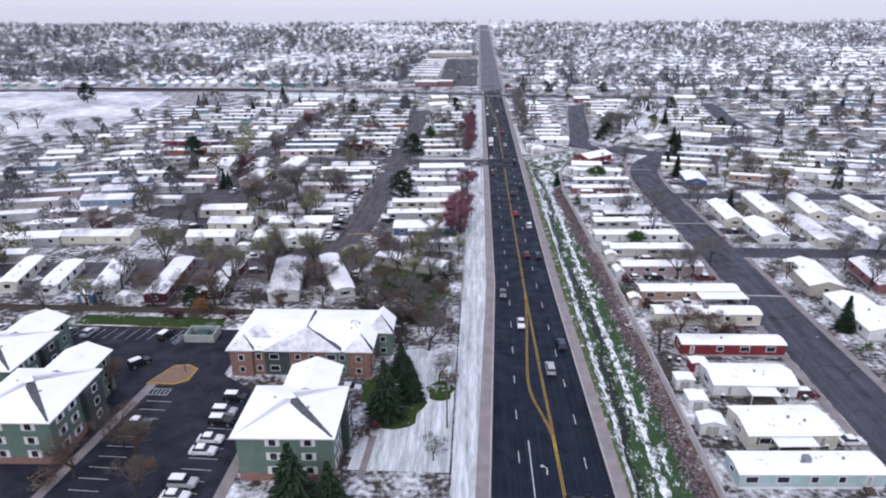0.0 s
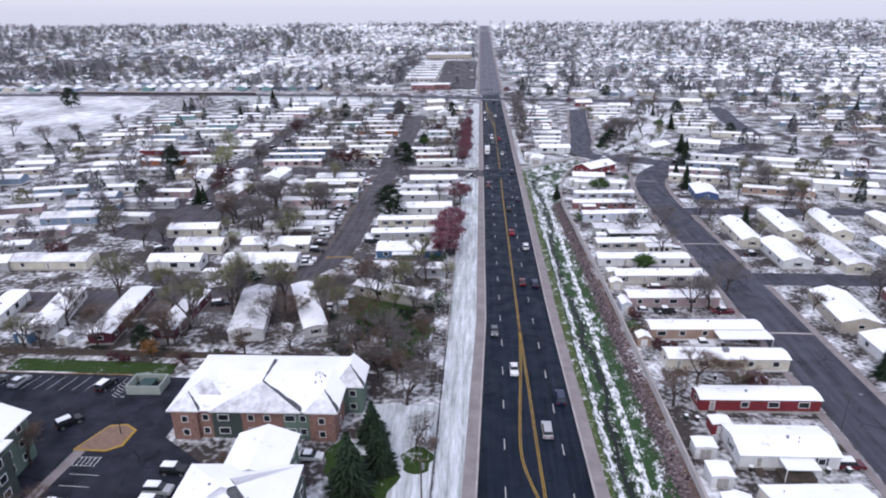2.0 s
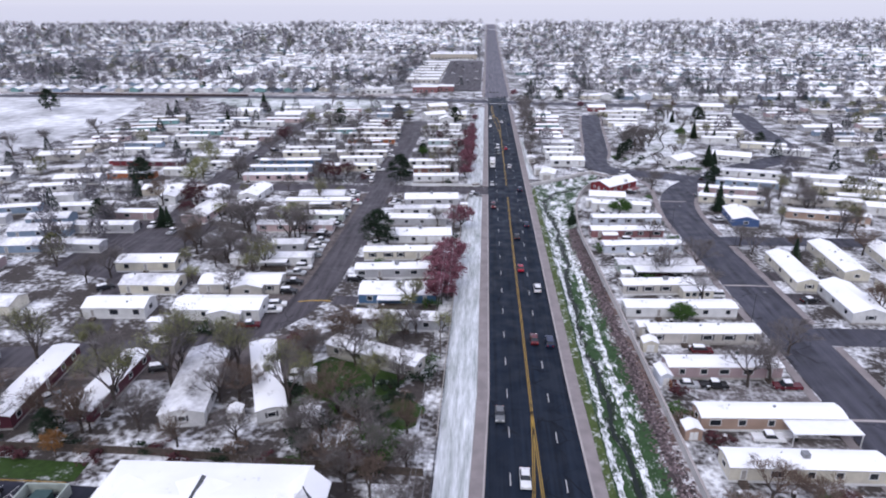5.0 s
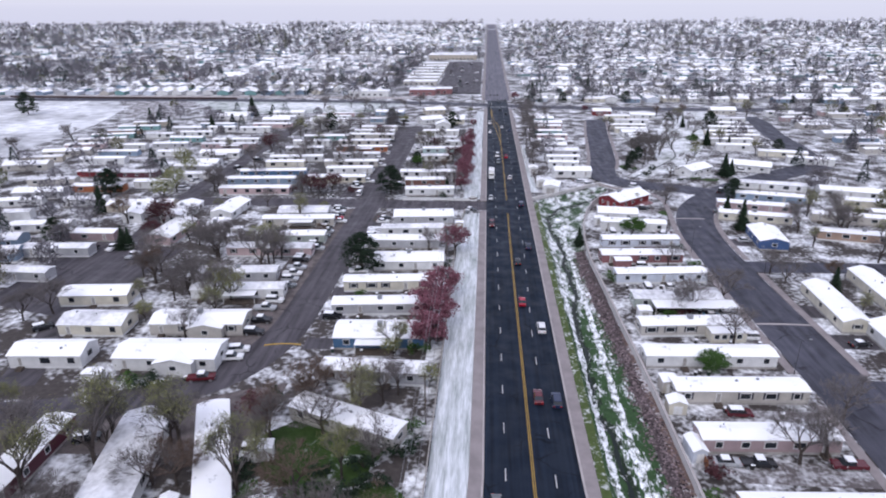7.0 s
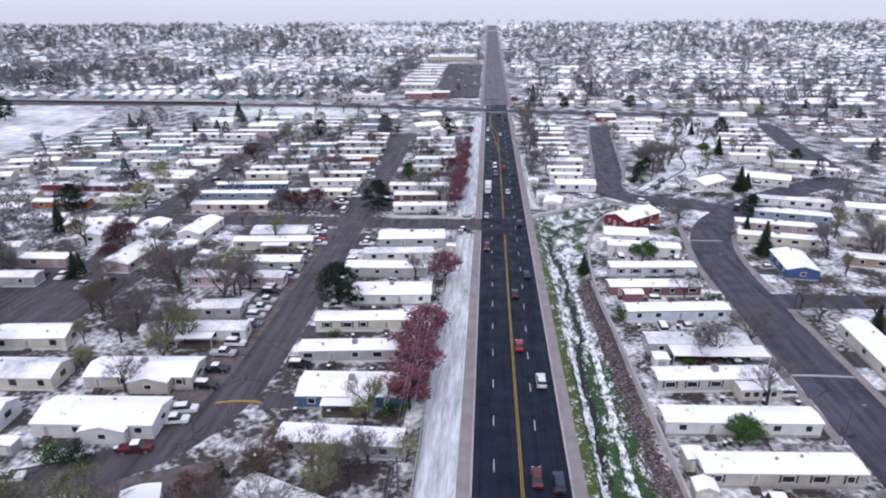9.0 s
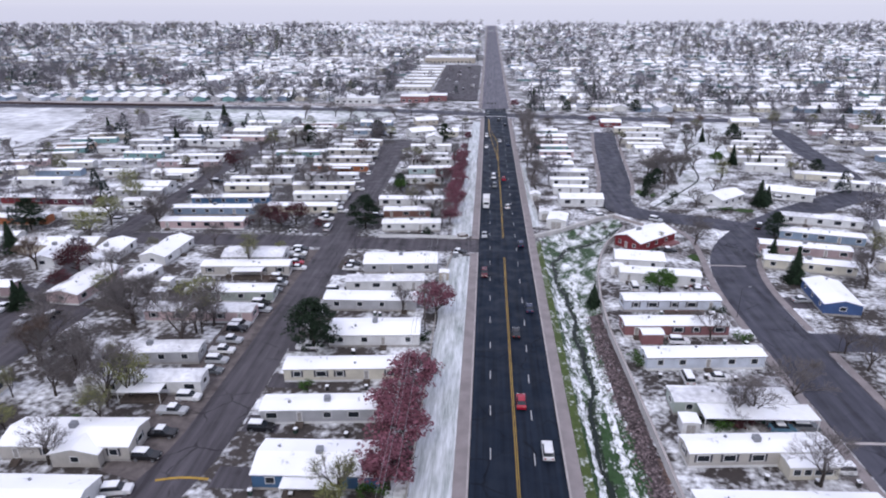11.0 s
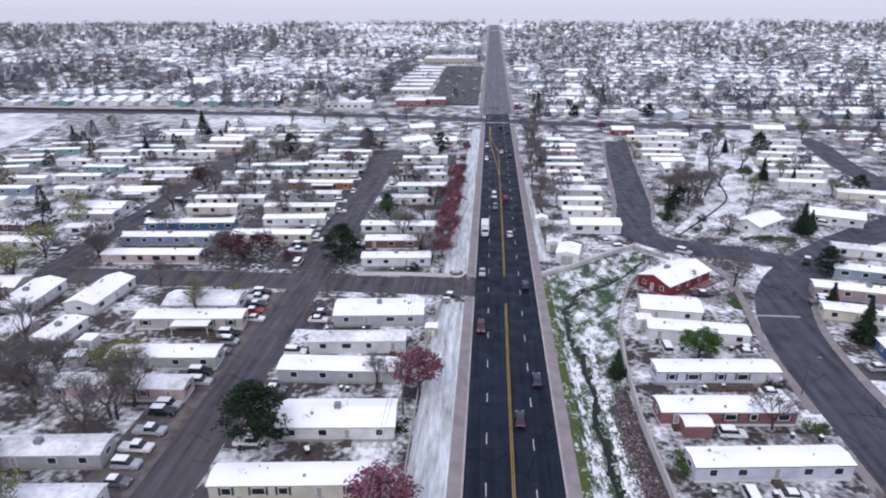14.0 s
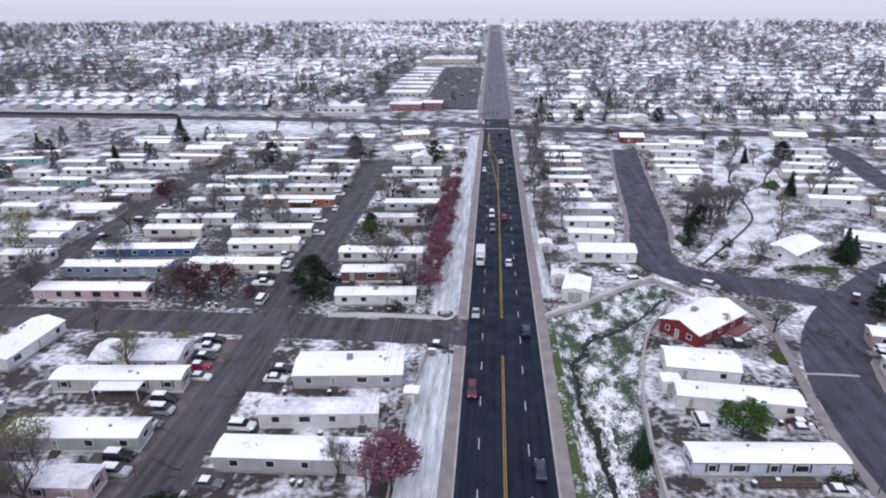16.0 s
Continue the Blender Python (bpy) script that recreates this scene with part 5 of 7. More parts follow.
fill_columns(139, 250, 197, 16.5, 24)
fill_columns(153, 270, 226, 16.5, 24)
fill_columns(121, 215, 164, 16.5, 22)
fill_columns(106, 190, 136, 16.5, 22)
for k in range(8):
    for row in range(5):
        hx = 134 + 30 * k - 3.0 * row
        home(hx + fill_rng.uniform(0, 2), 274 - 7.6 * k + 14.5 * row + 16 * (k > 3) + fill_rng.uniform(-1, 1), fill_rng.uniform(20, 26), fill_rng.choice((4.8, 5.0, 7.4)), -14 + fill_rng.uniform(-2, 2), fill_rng.choice(TONES), "", True)
        if fill_rng.random() < 0.6:
            YARD.append((fill_rng.choice(("bare", "bare", "brown", "bud", "plum", "pine")), hx + fill_rng.uniform(0, 26), 282.5 - 7.6 * k + 14.5 * row, fill_rng.uniform(7, 12)))
fill_rows(182, 360, 380, 540, 36, 14.0)
fill_rows(182, 400, 528, 552, 33, 30.0)
fill_rows(20, 30, 358, 520, 40, 13.2, 18)
for a in ((73.3, 492, 21.5, 5, -2, "white"), (68.1, 474.6, 21, 5, -2, "greige"), (70.5, 508, 16, 5, 0, "cream"), (70.5, 450, 14.5, 8, 0, "white"), (72, 436, 9, 11, 0, "white"), (69, 462, 18, 4.8, 0, "cream"),
          (108.5, 431, 28, 5, 0, "white"), (112.5, 416.5, 26, 5, -6, "white"), (119.3, 443, 25, 5, -2, "greige"), (119.3, 455, 26, 5, -2, "cream"), (125.5, 470, 22, 5, -8, "white"), (128, 484, 20, 5, -4, "white"),
          (128, 402, 22, 6, -14, "cream"), (136, 388, 20, 5, -14, "white"), (140, 500, 18, 5, 0, "white"), (88, 514, 16, 7, -10, "white")):
    home(*a, far=True)


# ---- trees ----
def limbs(rng, hgt, spread, levels=5, upright=0.75, trunk_r=0.22, twig_r=0.022):
    """A branching skeleton: list of tapered limbs, the thick ones apart from the fine ones."""
    thick, fine = Mesh(), Mesh()

    def grow(p, d, length, r, lev):
        q = p + d * length
        if lev <= 1:
            thick.tube(p, q, r, r * 0.7, 5, cap=False)
        elif lev <= 3:
            fine.tube(p, q, r, r * 0.65, 3, cap=False)
        else:
            w = d.cross(Vector((rng.uniform(-1, 1), rng.uniform(-1, 1), rng.uniform(-1, 1)))).normalized() * max(r, twig_r)
            fine.face([p - w, p + w, q + d * length * 0.25])
        if lev >= levels:
            return
        for _ in range(4 if lev == 0 else 3):
            side = Vector((rng.uniform(-1, 1), rng.uniform(-1, 1), rng.uniform(-0.35, 0.75)))
            nd = (d * upright + side * spread).normalized()
            grow(q - d * length * rng.uniform(0, 0.45), nd, length * rng.uniform(0.62, 0.88), max(r * rng.uniform(0.5, 0.66), twig_r), lev + 1)

    grow(Vector((0, 0, -0.1)), Vector((rng.uniform(-0.06, 0.06), rng.uniform(-0.06, 0.06), 1)).normalized(), hgt * 0.27, trunk_r, 0)
    return thick, fine


def leaves(rng, mb, centre, radius, count, size, squash=0.8):
    for _ in range(count):
        u, t = rng.uniform(-1, 1), rng.uniform(0, 6.283)
        s = math.sqrt(1 - u * u)
        rr = radius * (rng.random() ** 0.45)
        c = Vector(centre) + Vector((rr * s * math.cos(t), rr * s * math.sin(t), rr * u * squash))
        a = Vector((rng.uniform(-1, 1), rng.uniform(-1, 1), rng.uniform(-0.6, 0.6))).normalized() * size * rng.uniform(0.6, 1.3)
        b = Vector((rng.uniform(-1, 1), rng.uniform(-1, 1), rng.uniform(-0.6, 0.6))).normalized() * size * rng.uniform(0.6, 1.3)
        mb.face([c - a * 0.5, c + b * 0.5, c + a * 0.5, c - b * 0.4])


def sized(thick, fine, hgt, mat):
    """Both parts scaled so that the tree stands hgt tall."""
    s = hgt / max(v[2] for v in fine.v)
    for mb in (thick, fine):
        mb.v = [(x * s, y * s, z * s if z > 0 else z) for x, y, z in mb.v]
    return thick.data("trunk", BARK), fine.data("crown", mat)


def make_bare(seed, twig):
    rng = random.Random(seed)
    thick, fine = limbs(rng, 9.0, 0.54, 7, 0.8, 0.2, 0.015)
    return sized(thick, fine, 10.0, twig)


def make_leafy(seed, mat, dense=1.0, size=0.33, reach=3.0):
    """Limbs inside a lumpy, gappy crown of small leaves."""
    rng = random.Random(seed)
    thick, fine = limbs(rng, 8.0, 0.6, 3, 0.75, 0.2, 0.04)
    mb = Mesh()
    for _ in range(74):
        u, t = rng.uniform(-0.8, 1), rng.uniform(0, 6.283)
        s = math.sqrt(1 - u * u)
        rr = reach * rng.uniform(0.45, 1.0)
        c = (rr * s * math.cos(t), rr * s * math.sin(t), 4.9 + 0.85 * rr * u)
        leaves(rng, mb, c, rng.uniform(0.55, 1.15), int(40 * dense), size)
    n = len(thick.v)
    thick.v += fine.v
    thick.f += [tuple(n + i for i in f) for f in fine.f]
    thick.m += fine.m
    return thick.data("trunk", BARK), mb.data("crown", mat)


def make_bud(seed):
    """A bare tree dusted with small opening leaves."""
    rng = random.Random(seed)
    thick, fine = limbs(rng, 9.0, 0.46, 6, 0.84, 0.2, 0.022)
    s = 8.2 / max(v[2] for v in fine.v)
    tips = [f[2] for f in fine.f if len(f) == 3]
    mb = Mesh()
    for k in rng.sample(tips, min(len(tips), 900)):
        leaves(rng, mb, Vector(fine.v[k]) * s, 0.4, 4, 0.115)
    n = len(mb.v)
    mb.v += [(x * s, y * s, z * s) for x, y, z in fine.v]
    mb.f += [tuple(n + i for i in f) for f in fine.f]
    mb.m += [1] * len(fine.f)
    thick.v = [(x * s, y * s, z * s if z > 0 else z) for x, y, z in thick.v]
    return thick.data("trunk", BARK), mb.data("crown", BUD, TWIG)


def make_conifer(seed, narrow=0.24, hgt=10.0):
    rng = random.Random(seed)
    trunk = Mesh().tube((0, 0, -0.1), (0, 0, hgt * 0.95), 0.2, 0.03, 6)
    mb = Mesh()
    z = 0.5
    while z < hgt:
        r = hgt * narrow * (1 - z / hgt) ** 0.85 + 0.12
        n = max(6, int(r * 14))
        for i in range(n):
            t = rng.uniform(0, 6.283)
            ln = r * rng.uniform(0.65, 1.12)
            c, s = math.cos(t), math.sin(t)
            for k in range(3):
                a, b = ln * k / 3, ln * (k + 1.3) / 3
                w = 0.42 * (1.1 - k * 0.25)
                zz = z - 0.28 * a + rng.uniform(-0.1, 0.1)
                mb.face([(c * a - s * w, s * a + c * w, zz), (c * a + s * w, s * a - c * w, zz - 0.08), (c * b, s * b, zz - 0.3 + rng.uniform(-0.1, 0.12))])
        z += 0.34
    return trunk.data("trunk", BARK), mb.data("crown", NEEDLE)


def make_pine(seed):
    rng = random.Random(seed)
    thick, fine = limbs(rng, 8.5, 0.5, 2, 0.85, 0.24, 0.06)
    mb = Mesh()
    for i in range(130):
        z = rng.uniform(1.4, 9.3)
        r = 3.5 * math.sin(math.pi * min(1, (z + 1.9) / 11.6)) ** 0.8
        t = rng.uniform(0, 6.283)
        rr = r * math.sqrt(rng.random())
        leaves(rng, mb, (rr * math.cos(t), rr * math.sin(t), z), rng.uniform(0.5, 1.15), 58, 0.31, 0.6)
    return thick.data("trunk", BARK), mb.data("crown", NEEDLE)


def make_shrub(seed, mat):
    rng = random.Random(seed)
    thick = Mesh()
    for i in range(6):
        thick.tube((0, 0, -0.05), (rng.uniform(-0.6, 0.6), rng.uniform(-0.6, 0.6), 1.0), 0.05, 0.02, 4)
    mb = Mesh()
    for i in range(12):
        leaves(rng, mb, (rng.uniform(-1, 1), rng.uniform(-0.9, 0.9), rng.uniform(0.4, 1.3)), rng.uniform(0.35, 0.7), 36, 0.24, 0.8)
    return thick.data("stem", BARK), mb.data("crown", mat)


TREES = dict(
    bare=[make_bare(i, TWIG) for i in (1, 2, 3, 4)], brown=[make_bare(i, TWIGB) for i in (5, 6)],
    pink=[make_leafy(i, PINKL, 1.0, 0.34) for i in (7, 8, 9)], plum=[make_leafy(i, PLUM, 0.7) for i in (10, 11)],
    bud=[make_bud(i) for i in (12, 13, 14)], spring=[make_leafy(i, BUD, 0.5, 0.27, 2.8) for i in (41, 42)], green=[make_leafy(i, GREENL, 1.2, 0.36) for i in (15, 16)],
    conifer=[make_conifer(i) for i in (17, 18)], spruce=[make_conifer(19, 0.34), make_conifer(20, 0.30)], pine=[make_pine(i) for i in (21, 22)],
    rust=[make_leafy(23, RUSTL, 0.9)], shrub=[make_shrub(24, GREENL), make_shrub(25, NEEDLE)], dryshrub=[make_shrub(26, TWIGB), make_shrub(27, PLUM)])
SIZE = dict(bare=10.0, brown=9.5, pink=8.2, plum=8.2, bud=8.2, spring=8.2, green=8.2, conifer=10.0, spruce=10.0, pine=10.0, rust=8.2, shrub=1.9, dryshrub=1.9)
SAY = dict(bare="bare grey deciduous tree with fine twigs", brown="bare brown-twigged tree in early spring", pink="blossoming dark pink crab apple tree", plum="dark purple-leaved plum tree",
           bud="deciduous tree budding yellow-green", spring="tree in fresh yellow-green spring leaf", green="leafy bright green tree", conifer="narrow dark green conifer tree", spruce="broad dark green spruce", pine="large dark bushy pine",
           rust="tree with dry rust-brown leaves", shrub="dark green evergreen shrub", dryshrub="leafless reddish-brown garden shrub")
tree_rng = random.Random(31)


def clear_of_homes(x, y, gap):
    """The place itself, or the nearest one outside the walls of a home."""
    for hx, hy, L, W, a in PLOTS:
        c, s = math.cos(a), math.sin(a)
        u, v = (x - hx) * c + (y - hy) * s, -(x - hx) * s + (y - hy) * c
        if -gap < u < L + gap and -gap < v < W + gap:
            d = min((u + gap, 0), (L + gap - u, 1), (v + gap, 2), (W + gap - v, 3))[1]
            u, v = ((-gap, v), (L + gap, v), (u, -gap), (u, W + gap))[d]
            x, y = hx + u * c - v * s, hy + u * s + v * c
    return x, y


def tree(kind, x, y, hgt, wide=1.0, z=0.0):
    me = tree_rng.choice(TREES[kind])
    x, y = clear_of_homes(x, y, 0.9)
    s = hgt / SIZE[kind]
    name = {"conifer": "conifer_tree", "spruce": "spruce_tree", "pine": "pine_tree", "shrub": "shrub", "dryshrub": "shrub"}.get(kind, "tree")
    t = thing(name, pose(x, y, z, 0, 0, tree_rng.uniform(0, 360)), SAY[kind], "shrub" if "shrub" in kind else "tree", "trees of the neighbourhood")
    m = Matrix.Diagonal((s * wide, s * wide, s, 1))
    part("stem" if "shrub" in kind else "trunk", me[0], t, m)
    part("crown", me[1], t, m)


# blossom row along the main road
for x, y, h in ((-16.8, 264, 8.4), (-18.2, 231, 8.6), (-20.5, 221.5, 9.0), (-18.6, 213, 8.8), (-19.4, 205, 8.4), (-17.4, 334, 6.0)):
    tree("pink", x, y, h * 1.12, 1.4)
for k in range(10):
    tree("pink", -17.2 + 0.8 * math.sin(k * 2.1), 344 + 9.2 * k, 7.2 + 0.9 * math.sin(k * 1.7), 1.4)
for x, y, h in ((-17, 452, 5), (-15.5, 478, 6), (15, 600, 8), (62, 540, 6)):
    tree("pink", x, y, h, 1.1)
for x, y, h in ((-80, 331, 7.5), (-71, 331, 7.5), (-75, 327, 6), (47, 136, 4.2), (-49, 178, 5.5), (-140, 200, 6)):
    tree("plum", x, y, h * 1.15, 1.5)
tree("pine", -42.5, 247, 12.8, 1.25)
for x, y, h in ((-46, 328, 12.5), (-40.5, 378, 7)):
    tree("pine", x, y, h, 1.3)
for x, y, h, k in ((-29.5, 103.5, 11.5, "spruce"), (-25.6, 109.5, 9, "spruce"), (-28, 117, 8, "spruce"), (-40.5, 78.5, 12.0, "spruce"), (-34.5, 78, 9.5, "spruce"), (79, 290.5, 10, "conifer"), (22.3, 273, 5.5, "spruce"),
                   (98, 363, 9.5, "spruce"), (102, 366, 6.5, "spruce"), (-172, 520, 13, "spruce"), (-225, 478, 11, "conifer"), (90, 328, 8, "pine"), (-120, 262, 7, "conifer"), (-86, 147, 6, "pine"),
                   (29, 610, 14, "conifer"), (78, 640, 15, "conifer"), (100, 590, 9, "pine"), (52, 590, 8, "pine"), (-338, 520, 16, "pine")):
    tree(k, x, y, h * 1.08, 1.2)
for x, y, h in ((40.5, 280, 7.6), (39.5, 198.5, 4.8)):
    tree("green", x, y, h, 1.5 if h > 6 else 1.9)
for x, y, h, k in ((-34, 377, 5, "bud"), (-40, 374, 5, "green"), (-135, 326, 12.5, "spring"), (-73, 217, 9, "bud"), (-27, 202, 8, "bud"), (-233, 530, 9, "bud"), (-72, 170, 11, "bud"), (-80, 157, 12, "bud"),
                   (118, 428, 9, "bud"), (160, 505, 13, "bud"), (66, 468, 8, "bud"), (-19, 520, 7, "bud"), (103, 428, 6, "green"), (-141, 398, 8, "bud"), (84, 226, 6, "bud"), (-96, 225, 6, "bud"), (50, 318, 4, "bud"),
                   (-104, 300, 5, "bud"), (-82, 238, 6, "bud"), (-115, 440, 9, "bud"), (-88, 480, 9, "bud")):
    tree(k, x, y, h * (1.2 if k != "spring" else 1.0), 1.05 if k == "bud" else 1.2)
for x, y, h in ((-130, 305, 14), (-140, 349, 11), (-33.5, 357, 7), (-73, 226.5, 11), (-90, 215, 6), (-27, 200, 6.5), (-76, 268, 9), (-80, 266, 8), (-104, 270, 8), (-150, 362, 12), (-19, 190, 6), (-67, 300, 5), (-112, 470, 10), (-60, 482, 9)):
    tree("spring", x, y, h, 1.15)
for x, y, h, k in ((-122, 262, 8, "spruce"), (-147, 268, 9, "pine"), (-152, 300, 10, "spruce"), (-160, 320, 12, "pine"), (-104, 470, 11, "pine"), (-68, 486, 11, "pine"), (-33, 478, 11, "pine"), (-180, 470, 9, "spruce"), (-23.5, 334, 6, "spruce")):
    tree(k, x, y, h, 1.2)
for x, y, h in ((-118, 272, 7), (-39, 190, 5.5), (-45, 172, 5)):
    tree("plum" if x < -110 else "brown", x, y, h, 1.3)
for x, y in ((-31, 158), (-27, 155), (-24, 162), (-35, 158), (-38, 153), (-29, 150), (-22, 170), (-46, 163), (-43, 158), (-33, 146), (-26, 146), (-40, 147), (-20, 176), (-48, 182)):
    tree("shrub", x, y, tree_rng.uniform(2.2, 3.6), 1.35)
for x, y, h in ((-66, 163, 13), (-59, 168, 11), (-46, 158, 10), (-30, 163, 9), (-104, 170, 11), (-92, 172, 9)):
    tree("bud", x, y, h * 1.45, 0.9)
for x, y, h in ((-71, 150, 9), (-56, 160, 9), (-41, 150, 9), (-36, 158, 10), (-90, 152, 9), (-100, 155, 8), (-26, 136, 8), (-21, 143, 8), (-32, 141, 9), (-62, 146, 7), (-39, 143, 7), (-22, 152, 8)):
    tree("bare" if x % 2 else "brown", x, y, h, 1.35)
for k in range(16):
    tree("dryshrub" if k % 3 else "shrub", -96 + 4.6 * k + 1.5 * math.sin(k * 2.3), 143.5 + 2 * math.cos(k * 1.9), 2.0 + 0.8 * math.sin(k * 3.1) ** 2, 1.5)
for x, y, h, k in ((63, 388, 6, "pine"), (60, 381, 4.5, "pine"), (67, 393, 7, "pine"), (57, 370, 4, "pine"), (71, 402, 12, "bare"), (66, 397, 11, "bare"), (75, 394, 9, "bare"), (70, 385, 8, "bare"), (99, 406, 9, "bud"), (96, 399, 7, "spring"), (74, 360, 8, "bare")):
    tree(k, x, y, h, 1.3)
for k in range(6):
    tree("shrub", 76 + 1.9 * k, 353.6 + 0.5 * k, 1.7, 1.0)
tree("rust", -81.5, 142, 6.0, 0.9)
for x, y, h in ((-77, 227, 10), (-88, 226, 9), (-87, 237, 9), (-64, 170, 9), (-120, 213, 8), (-70, 252, 8), (-92, 261, 9), (44, 230, 8.5), (50, 231, 8.5), (40, 228, 6), (74, 245, 7), (58.5, 184, 7.5), (-25, 266, 7), (-70.6, 243, 12),
                (-89, 256, 10), (61, 318, 9), (-123, 142, 8), (-20, 115, 6), (-19.5, 91, 4), (50, 173, 9), (45, 171, 8), (-115, 217, 9), (-86, 164, 10), (-68, 168, 9), (-35, 176, 9), (-24, 187, 8), (48, 210, 8), (-91, 309, 6),
                (-257, 370, 11), (-142, 263, 9), (-89, 264, 8), (-69, 256, 9), (-100, 243, 9), (-106, 250, 9), (-98, 236, 8), (-97, 147, 7), (-110, 146, 8), (-60, 160, 8), (-52, 148, 7), (-30, 150, 8), (-37, 149, 8), (-27, 143, 9),
                (-30, 137, 8), (-23, 128, 9), (-45, 137, 6), (70, 392, 12), (75, 398, 11), (66, 404, 10), (80, 404, 10), (72, 415, 10), (90, 418, 9), (86, 378, 6), (95, 448, 10), (110, 450, 10), (66, 378, 5), (130, 340, 8),
                (16, 345, 7), (15, 372, 8), (14, 388, 9), (16, 402, 9), (14, 420, 10), (17, 438, 11), (15, 455, 11), (19, 470, 10), (16, 490, 11), (20, 508, 11), (17, 528, 10), (24, 540, 9), (33, 522, 8), (30, 500, 8), (-240, 420, 10),
                (-300, 400, 12), (-312, 398, 10), (-252, 392, 9), (-232, 350, 9), (-110, 560, 9), (-128, 548, 9), (-97, 548, 8), (-66, 548, 7), (-58, 566, 8), (46, 258, 6), (73, 252, 6), (-141, 372, 8), (-100, 395, 8), (-76, 392, 7),
                (-69, 377, 6), (-75, 366, 6), (-144, 240, 8), (-136, 224, 8), (-148, 206, 8), (102, 152, 9), (97, 180, 10), (98, 128, 8), (116, 300, 9), (108, 262, 8)):
    tree("bare", x, y, h * 1.22, 1.3)
for x, y, h in ((-75, 92, 7), (-70, 88, 7.5), (-79, 84, 8), (-66, 80, 7), (-86, 108, 7), (-50, 104, 6), (-42, 106, 6), (42, 133, 7), (36, 138, 7), (29, 130, 7), (-47, 178, 6), (-41, 185, 7), (-33, 186, 7), (118, 270, 8), (88, 247, 6), (-62, 275, 5), (80, 173, 5)):
    tree("brown", x, y, h * 1.2, 1.3)
for x, y, k in ((46, 139.5, "shrub"), (30, 168, "dryshrub"), (27.8, 246, "shrub"), (29, 158, "dryshrub"), (28.5, 160.5, "shrub"), (33, 152, "dryshrub"), (52, 270.5, "shrub"), (53.5, 257, "shrub"), (-79.5, 187.5, "shrub"), (-76, 187, "shrub"),
                (-73, 186.5, "shrub"), (-34, 164, "shrub"), (-28, 160, "shrub"), (-32, 156, "dryshrub"), (-24, 150, "shrub"), (-27, 166, "shrub"), (-40, 162, "shrub"), (-22, 205, "shrub"), (-40, 231.5, "shrub"), (-22, 252, "shrub"),
                (38, 224, "shrub"), (35, 225, "shrub"), (41, 224.5, "dryshrub"), (76, 133, "shrub"), (88, 130, "shrub"), (-68, 217, "shrub"), (-80, 217.5, "shrub"), (-88, 330, "dryshrub"), (-62, 330, "dryshrub"), (-33, 366, "shrub"),
                (-31, 336, "shrub"), (-24.5, 323, "shrub"), (69, 372, "shrub"), (60.5, 372, "shrub"), (64, 362, "shrub"), (-18, 116, "dryshrub"), (-32, 97.5, "dryshrub"), (-108, 90, "dryshrub"), (-83, 82, "dryshrub")):
    tree(k, x, y, tree_rng.uniform(1.8, 3.2), 1.3)


def scatter(x0, x1, y0, y1, count, kinds, seed, far=False):
    """Yard trees among the homes, kept off the lanes."""
    rng = random.Random(seed)
    for _ in range(count):
        x, y = rng.uniform(x0, x1), rng.uniform(y0, y1)
        if abs(x + 52.5) < 6 or abs(y - 314) < 7 or abs(x + 128) < 6 or abs(x - 63.5) < 8:
            continue
        if far:
            YARD.append((rng.choice(kinds), x, y, rng.uniform(6, 12)))
        else:
            tree(rng.choice(kinds), x, y, rng.uniform(7, 12), 1.25)


MIXED = ("bare", "bare", "bare", "brown", "bare", "bare", "bud", "bare", "bare", "plum")
scatter(-135, -70, 205, 300, 15, MIXED, 1)
scatter(-135, -62, 322, 480, 30, MIXED, 2)
scatter(-46, -22, 325, 480, 9, MIXED, 3)
scatter(-140, -30, 145, 158, 5, ("bare", "brown", "bare", "bud"), 4)
scatter(-48, -19, 160, 186, 6, ("bare", "brown", "bud"), 5)
scatter(74, 124, 110, 330, 24, ("bare", "bare", "brown", "bud", "conifer"), 6)
scatter(106, 150, 400, 545, 12, ("bare", "bare", "brown", "bud", "pine", "conifer"), 7)
scatter(-330, -150, 170, 520, 90, ("bare", "bare", "bare", "bud", "conifer"), 8, True)
scatter(130, 400, 120, 540, 130, ("bare", "bare", "brown", "bud", "conifer", "pine"), 9, True)


